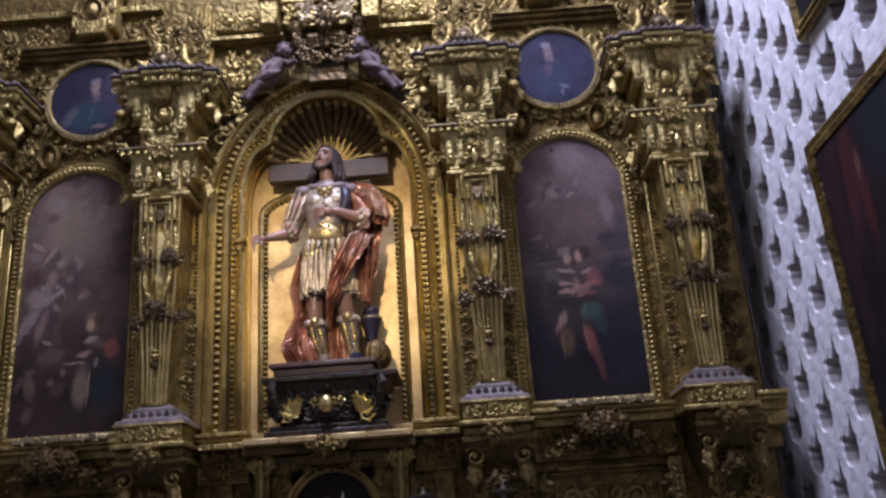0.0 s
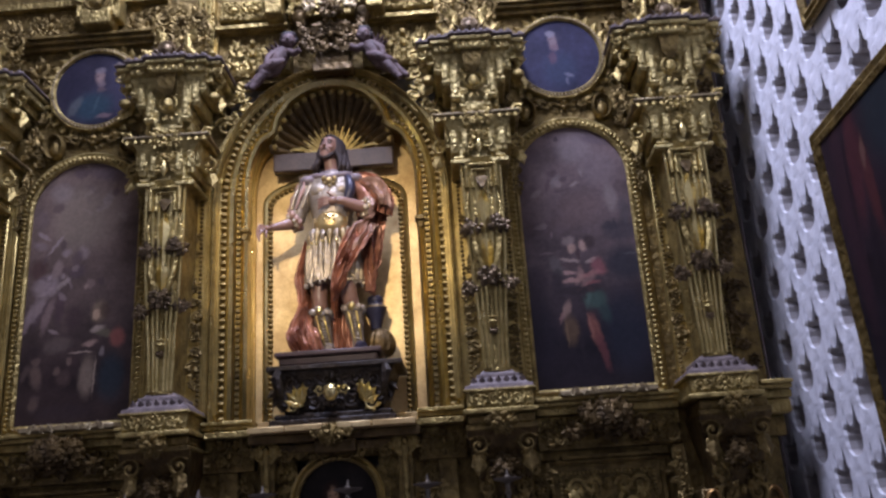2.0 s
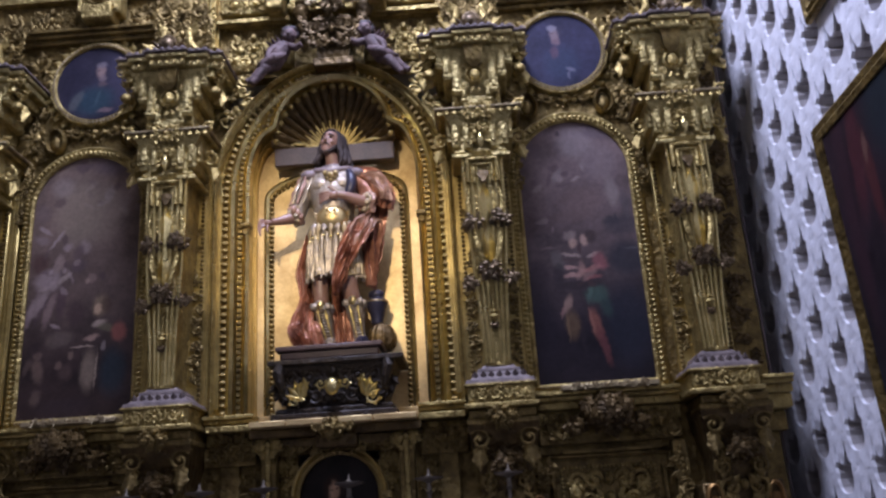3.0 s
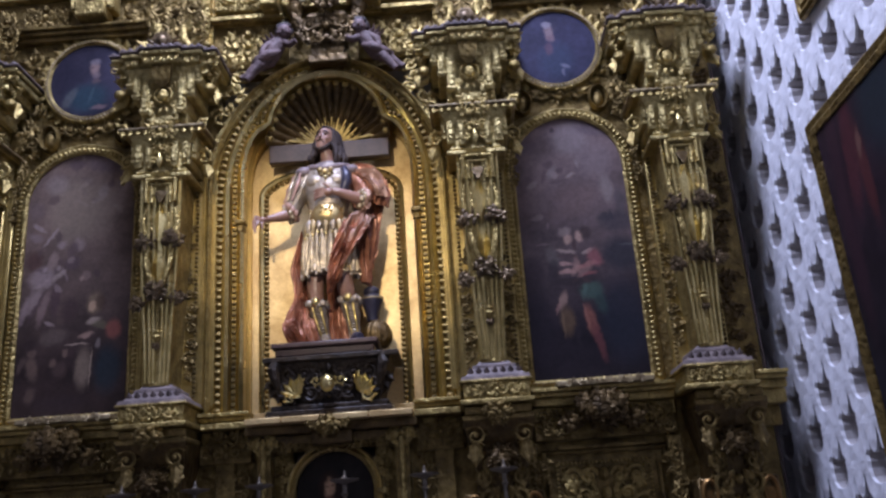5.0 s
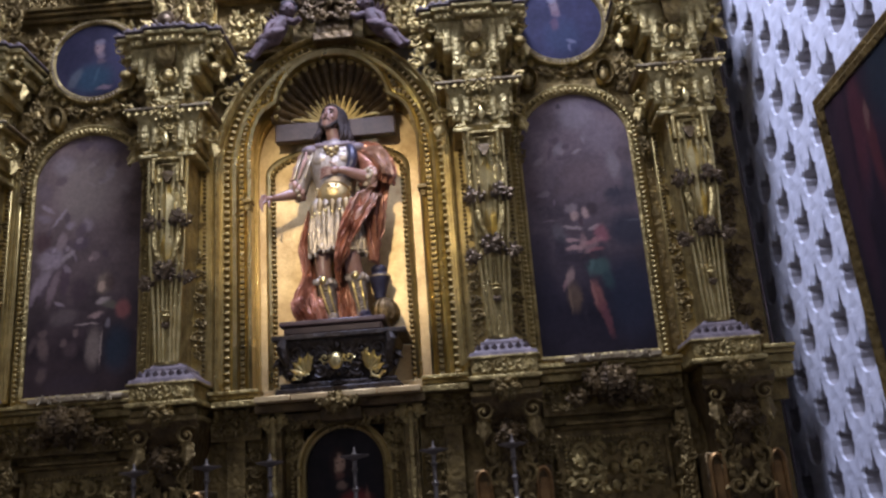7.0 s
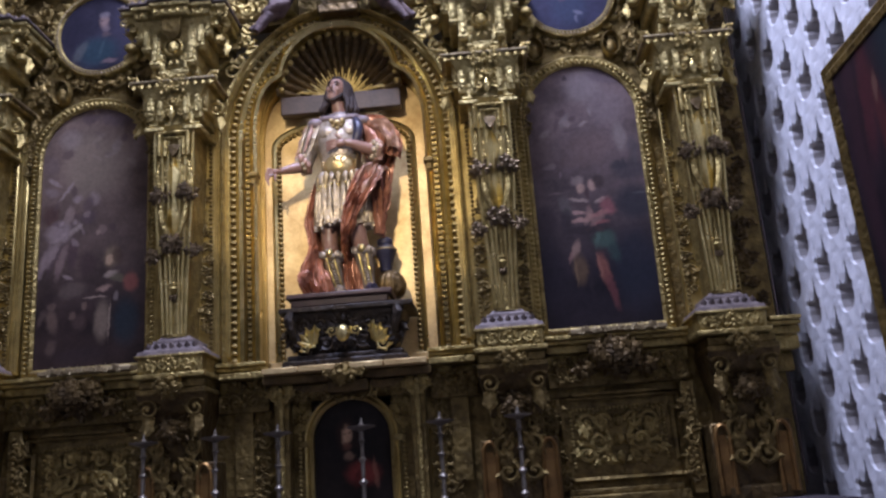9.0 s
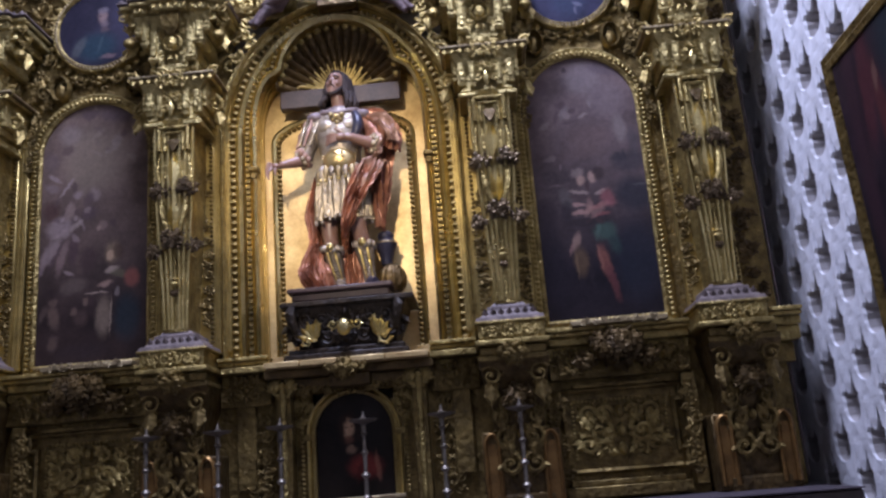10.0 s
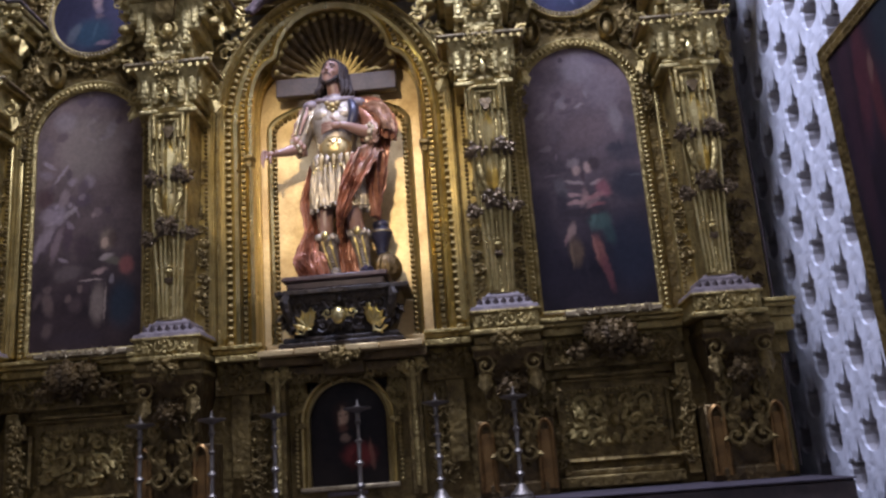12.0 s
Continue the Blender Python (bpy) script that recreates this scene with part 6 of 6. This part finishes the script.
ORANGE_GOLD = plain("orange_brown_gilding", (0.10, 0.050, 0.014), (0.36, 0.20, 0.062), 0.42, 0.75, 7, 60, 0.4)


def support(x, d=0.30):
    """The carved block under a pillar, with arched mouldings on its flanks."""
    t = thing("carved_support", "brown gilded block with foliage below a pillar", "support", "supports under the pillars", at=(x, 0, 1.34))
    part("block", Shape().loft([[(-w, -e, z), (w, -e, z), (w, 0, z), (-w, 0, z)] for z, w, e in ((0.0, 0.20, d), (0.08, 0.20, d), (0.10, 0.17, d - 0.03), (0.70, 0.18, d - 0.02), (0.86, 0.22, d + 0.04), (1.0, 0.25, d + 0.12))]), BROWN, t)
    part("head_moulding", Shape().box(-0.25, 0.25, -0.43, 0, 1.0, 1.04, 0.008).box(-0.235, 0.235, -0.41, 0, 1.042, 1.105, 0.008), GOLD_DARK, t)
    ob = part("head_flower", bunch(0.10, 16, 51, 0.75), GOLD_DARK, t)
    ob.location = (0, -0.42, 1.05)
    for s in (-1, 1):
        b = Shape()
        spiral(b, 0, 0, 0.075, 0.6, 1)
        leaf(b, 0.0, -0.03, -1.5, 0.18)
        ob = part("scroll", b, GOLD_DARK, t)
        ob.location, ob.scale.x = (s * 0.17, -0.38, 0.90), s
        ob = part("arched_moulding", Shape().sweep(arch(0, 0.062, 0.04, 0.42, 0.10, 14), [(0, 0), (0, 0.03), (0.015, 0.045), (0.03, 0.03), (0.03, 0)]).box(-0.060, 0.060, -0.012, 0, 0.04, 0.44, 0.002), ORANGE_GOLD, t, "orange-gold arched moulding")
        ob.location = (s * 0.205, -d + 0.02, 0.0)
        part("flank", Shape().box(s * 0.205 - 0.07, s * 0.205 + 0.07, -d + 0.022, 0, 0.0, 0.52, 0.008), BROWN, t)
    ob = part("foliage", foliage(0.36, 0.62, 12, 53, (0.06, 0.10), thick=0.30), GOLD_DARK, t)
    ob.location = (0, -d + 0.01, 0.50)
    ob = part("carved_mask", bunch(0.12, 18, 55, 0.8), BROWN, t)
    ob.location = (0, -d - 0.02, 0.74)
    return t


first_support = support(0.20)
for x in (-2.225, 1.80, -3.83):
    copy_thing(first_support, pose(x, 0, 1.34))

# ---- small arched painting in the middle ----
small = thing("small_arched_painting", "small dark arched painting of a sorrowing bust in gilt frame", "painting", at=(-1.01, 0, 1.5))
s1 = Shape()
plate(s1, arch(-1.01, 0.285, 1.5, 1.96, 0.285), 0.015, 0.04)
ob = part("canvas", s1, PAINT_SMALL, small, "dark oil canvas")
ob.matrix_parent_inverse = Matrix.Translation((1.01, 0, -1.5))
small_frame = part("frame", Shape().sweep(arch(0, 0.285, 0.0, 0.46, 0.285, 30), [(0.0, -0.08), (0.0, 0.03), (-0.02, 0.05), (-0.045, 0.03), (-0.06, 0.04), (-0.07, 0.0), (-0.07, -0.08)]), GOLD_PLAIN, small)
part("sill", Shape().box(-0.36, 0.36, -0.06, 0.08, -0.035, 0.0, 0.008), DUSTY_LIT, small)
part("name_bar", Shape().box(-0.17, 0.12, -0.035, 0.0, -0.075, -0.045, 0.003), PALE, small, "pale worn label strip")
for s in (-1, 1):
    part("frame_shoulder", Shape().box(s * 0.35 - 0.04, s * 0.35 + 0.04, -0.05, 0, 0.42, 0.47, 0.008), GOLD, small)
    pearls([(s * 0.385, 0.0), (s * 0.385, 0.70)], -0.02, 0.014, 0.032, GOLD, small_frame)
    ob = part("spandrel_foliage", foliage(0.18, 0.40, 12, 57, (0.035, 0.055), mirrored=False), GOLD, small)
    ob.location, ob.scale.x = (s * 0.385, -0.01, 0.72), s
    x = CX + s * 0.50
    lo = part("pilaster", Shape().box(x - 0.055, x + 0.055, -0.13, 0, 1.40, 2.40, 0.008), GOLD_DARK, lower)
    part("pilaster_roll", Shape().tube([(x, -0.14, 1.46), (x, -0.15, 2.2), (x, -0.16, 2.30)], [0.02, 0.024, 0.03], 0, 10), GOLD, lo, "burnished roll")
    ob = part("pilaster_foliage", foliage(0.22, 0.80, 14, 59, (0.035, 0.06)), GOLD_DARK, lower)
    ob.location = (CX + s * 0.70, -0.03, 1.86)
    ob = part("pilaster_capital", foliage(0.2, 0.2, 5, 63, (0.04, 0.06)), GOLD, lower)
    ob.location = (x, -0.15, 2.33)
    part("plain_field", Shape().box(CX + s * 0.80 - 0.07, CX + s * 0.80 + 0.07, -0.06, 0, 1.60, 2.22, 0.006), GOLD_DARK, lower)
ob = part("middle_mask", bunch(0.09, 16, 65, 0.7).join(foliage(0.36, 0.12, 4, 67, (0.04, 0.055))), GOLD_DARK, lower)
ob.location = (CX, -0.31, 2.40)
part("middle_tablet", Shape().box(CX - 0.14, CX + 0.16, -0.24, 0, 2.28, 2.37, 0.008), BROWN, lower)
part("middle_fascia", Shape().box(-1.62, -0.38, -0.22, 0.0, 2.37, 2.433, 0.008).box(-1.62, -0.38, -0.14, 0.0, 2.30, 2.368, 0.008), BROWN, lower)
ob = part("middle_foliage", foliage(1.0, 0.12, 12, 69, (0.035, 0.055)), GOLD_DARK, lower)
ob.location = (CX, -0.12, 2.29)

for k, (x, w) in enumerate(((-3.35, 0.42), (-2.68, 0.30), (0.62, 0.30), (1.30, 0.34), (-1.78, 0.34), (-0.22, 0.34))):
    ob = part("ledge_foliage", foliage(w, 0.22, 8, 75 + k, (0.04, 0.065)), GOLD_DARK, lower)
    ob.location = (x, -0.10, 2.32)
for k, x in enumerate((-3.46, -2.56, 0.47, 1.42)):
    ob = part("side_panel_foliage", foliage(0.12, 0.66, 9, 85 + k, (0.035, 0.055), mirrored=False), GOLD_DARK, lower)
    ob.location = (x, -0.10, 1.80)

ob = part("edge_foliage", foliage(0.24, 3.4, 40, 95, (0.04, 0.075), mirrored=False), BROWN, body)
ob.location = (2.06, -0.004, 4.2)
ob = part("edge_foliage", foliage(0.30, 3.6, 46, 97, (0.04, 0.08), mirrored=False), BROWN, body)
ob.location = (-4.07, -0.004, 4.2)
for k, x in enumerate((-2.52, 0.48, 1.46, -3.54)):
    ob = part("bay_foliage", foliage(0.10, 0.9, 14, 99 + k, (0.03, 0.05), mirrored=False), GOLD_DARK, body)
    ob.location = (x, -0.05, 4.62)

# ---- altar shelf and candlesticks ----
altar = thing("altar", "long altar with a raised shelf under dull violet-brown cloth", "altar")
part("altar_table", Shape().box(-4.2, 2.2, -1.25, 0.0, 0.0, 1.02, 0.01), WOOD_DARK, altar)
part("raised_shelf", Shape().box(-4.2, 2.2, -0.95, 0.0, 1.022, 1.325, 0.012), WOOD_DARK, altar)
part("shelf_cloth", Shape().box(-4.2, 2.2, -0.97, 0.0, 1.327, 1.338, 0.004), CLOTH, altar, "dull violet-brown shelf cloth")


def candlestick():
    t = thing("candlestick", "tall slender worn silver candlestick without candle", "candlestick", "altar candlesticks", at=(0, 0, 1.338))
    part("foot", Shape().turned((0, 0, 0), [(0.085, 0.0), (0.085, 0.012), (0.07, 0.02), (0.075, 0.035), (0.045, 0.06), (0.03, 0.09), (0.018, 0.10)], 20), SILVER, t)
    part("stem", Shape().turned((0, 0, 0.10), [(0.018, 0.0), (0.012, 0.03), (0.015, 0.10), (0.012, 0.22), (0.014, 0.30), (0.011, 0.42), (0.016, 0.50), (0.012, 0.53)], 14), SILVER, t)
    for z, r in ((0.16, 0.03), (0.30, 0.03), (0.44, 0.026), (0.56, 0.022)):
        part("knop", Shape().turned((0, 0, z), [(0.010, -0.022), (r * 0.7, -0.012), (r, 0.0), (r * 0.7, 0.012), (0.010, 0.022)], 16), SILVER, t)
    part("drip_pan", Shape().turned((0, 0, 0.615), [(0.012, 0.0), (0.03, 0.012), (0.088, 0.026), (0.094, 0.036), (0.086, 0.037), (0.02, 0.028), (0.0, 0.026)], 20), SILVER, t)
    part("pricket", Shape().turned((0, 0, 0.64), [(0.020, 0.0), (0.020, 0.022), (0.010, 0.028), (0.004, 0.065)], 10), SILVER, t)
    return t


stick = candlestick()
stick.location = (-2.26, -0.8, 1.338)
for x in (-1.785, -1.372, -0.825, -0.315, 0.192):
    copy_thing(stick, pose(x, -0.8, 1.338, 0, 0, 40 * x))

# ---- pictures on the side wall ----
SIDE_STROKES = [
    (-0.42, 0.55, 0.10, 0.9, 4, (0.055, 0.020, 0.026), 0.9), (-0.22, 0.80, 0.10, 0.42, 10, (0.11, 0.022, 0.026), 0.85), (-0.33, 0.75, 0.03, 0.50, 8, (0.025, 0.012, 0.016), 0.8),
    (-0.10, 0.62, 0.07, 0.34, 0, (0.12, 0.024, 0.022), 0.85), (-0.10, 0.80, 0.035, 0.10, 10, (0.22, 0.10, 0.07), 0.8), (0.20, 0.95, 0.26, 0.40, 0, (0.014, 0.026, 0.032), 0.9),
    (0.10, 0.20, 0.12, 0.10, 0, (0.06, 0.034, 0.022), 0.9), (0.14, 0.08, 0.10, 0.10, 0, (0.15, 0.085, 0.045), 0.85), (0.06, -0.10, 0.12, 0.07, -20, (0.17, 0.16, 0.12), 0.85),
    (0.12, -0.45, 0.16, 0.30, 8, (0.16, 0.18, 0.155), 0.85), (0.08, -0.50, 0.03, 0.30, 10, (0.06, 0.075, 0.066), 0.8)]
PAINT_SIDE = canvas("oil_of_dark_drapery", 0.6, 1.2, (0.022, 0.018, 0.022), (0.036, 0.018, 0.024), SIDE_STROKES, (0.58, 0.66, 0.66))


def wall_picture(name, label, width, height, mat, place, lean):
    t = thing(name, label, "painting")
    s = Shape()
    plate(s, [(0, 0), (width, 0), (width, height), (0, height)], -0.02, 0.0)
    part("canvas", s, mat, t, "dark varnished canvas")
    edge = [(0, 0), (width, 0), (width, height), (0, height)]
    part("frame", Shape().sweep(edge, [(0.02, 0), (0.02, 0.03), (-0.01, 0.045), (-0.03, 0.03), (-0.06, 0.045), (-0.08, 0.03), (-0.08, 0)], closed=True), [GOLD_DARK], t, "narrow worn gilt frame")
    part("backing", Shape().box(-0.06, width + 0.06, 0.002, 0.02, -0.06, height + 0.06, 0.004), WOOD_DARK, t)
    t.matrix_world = Matrix.Translation(place) @ pose(0, 0, 0, 0, 0, -90) @ pose(0, 0, 0, lean)
    return t


wall_picture("side_wall_painting", "large dark painting with red drapery in narrow gilt frame", 1.7, 2.30, PAINT_SIDE, (2.40, -1.385, 1.58), 1.6)
wall_picture("upper_wall_painting", "dark painting hung high in a narrow frame", 1.4, 1.6, PAINT_SIDE, (2.375, -1.55, 4.72), 1.6)

# ---- east wall with carved stucco recesses ----
east = solo("wall_east", Shape().box(2.535, 2.75, -10, 0.7, 0, 10), STUCCO, "white stucco side wall with rows of carved recesses", "wall", "structure")
solo("wall_east_rim", Shape().box(2.40, 2.534, -10, -3.545, 0, 10).box(2.40, 2.534, -3.545, 0.70, 0, 0.34).box(2.40, 2.534, -3.545, 0.70, 7.16, 10).box(2.40, 2.534, 0.515, 0.70, 0.34, 7.16), STUCCO, "plain white stucco round the carved field", "wall", "structure")


# Greyer stucco inside the recesses: their shade is put into the colour.
SHADED_STUCCO = plain("shaded_grey_stucco", (0.27, 0.245, 0.23), (0.48, 0.445, 0.42), 0.92, 0.0, 9, 50, 0.4)


def recess_cell(w, h, depth):
    """One cell of the stucco: a face with a two-horned opening, its cheeks, back and sloping sill."""
    half = [(0.0, 0.050), (0.030, 0.064), (0.052, 0.110), (0.072, 0.185), (0.088, 0.125), (0.094, 0.074), (0.124, 0.046), (0.112, 0.008), (0.120, -0.03), (0.105, -0.085), (0.060, -0.122), (0.0, -0.132)]
    ring = half + [(-a, b) for a, b in half[-2:0:-1]]
    bm = bmesh.new()
    outer = [bm.verts.new((0, a, b)) for a, b in ((-w / 2, -h / 2), (0, -h / 2), (w / 2, -h / 2), (w / 2, 0), (w / 2, h / 2), (0, h / 2), (-w / 2, h / 2), (-w / 2, 0))]
    lip = [bm.verts.new((0.0, a * 1.10, b * (1.08 if b > 0 else 1.01))) for a, b in ring]
    rim = [bm.verts.new((0.016, a, b)) for a, b in ring]
    edges = [bm.edges.new((q[i], q[(i + 1) % len(q)])) for q in (outer, lip) for i in range(len(q))]
    bmesh.ops.triangle_fill(bm, use_beauty=True, edges=edges)
    deep = [bm.verts.new((0.016 + depth, a * 0.9, b * 0.92)) for a, b in ring]
    k = len(ring)
    for i in range(k):
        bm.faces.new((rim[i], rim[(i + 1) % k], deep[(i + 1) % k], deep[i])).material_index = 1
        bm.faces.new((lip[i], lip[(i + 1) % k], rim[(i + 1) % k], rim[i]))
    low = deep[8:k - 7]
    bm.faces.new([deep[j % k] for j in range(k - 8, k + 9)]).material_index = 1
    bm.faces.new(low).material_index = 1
    bmesh.ops.recalc_face_normals(bm, faces=bm.faces)
    me = bpy.data.meshes.new("stucco_cell")
    bm.to_mesh(me)
    bm.free()
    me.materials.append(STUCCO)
    me.materials.append(SHADED_STUCCO)
    return me


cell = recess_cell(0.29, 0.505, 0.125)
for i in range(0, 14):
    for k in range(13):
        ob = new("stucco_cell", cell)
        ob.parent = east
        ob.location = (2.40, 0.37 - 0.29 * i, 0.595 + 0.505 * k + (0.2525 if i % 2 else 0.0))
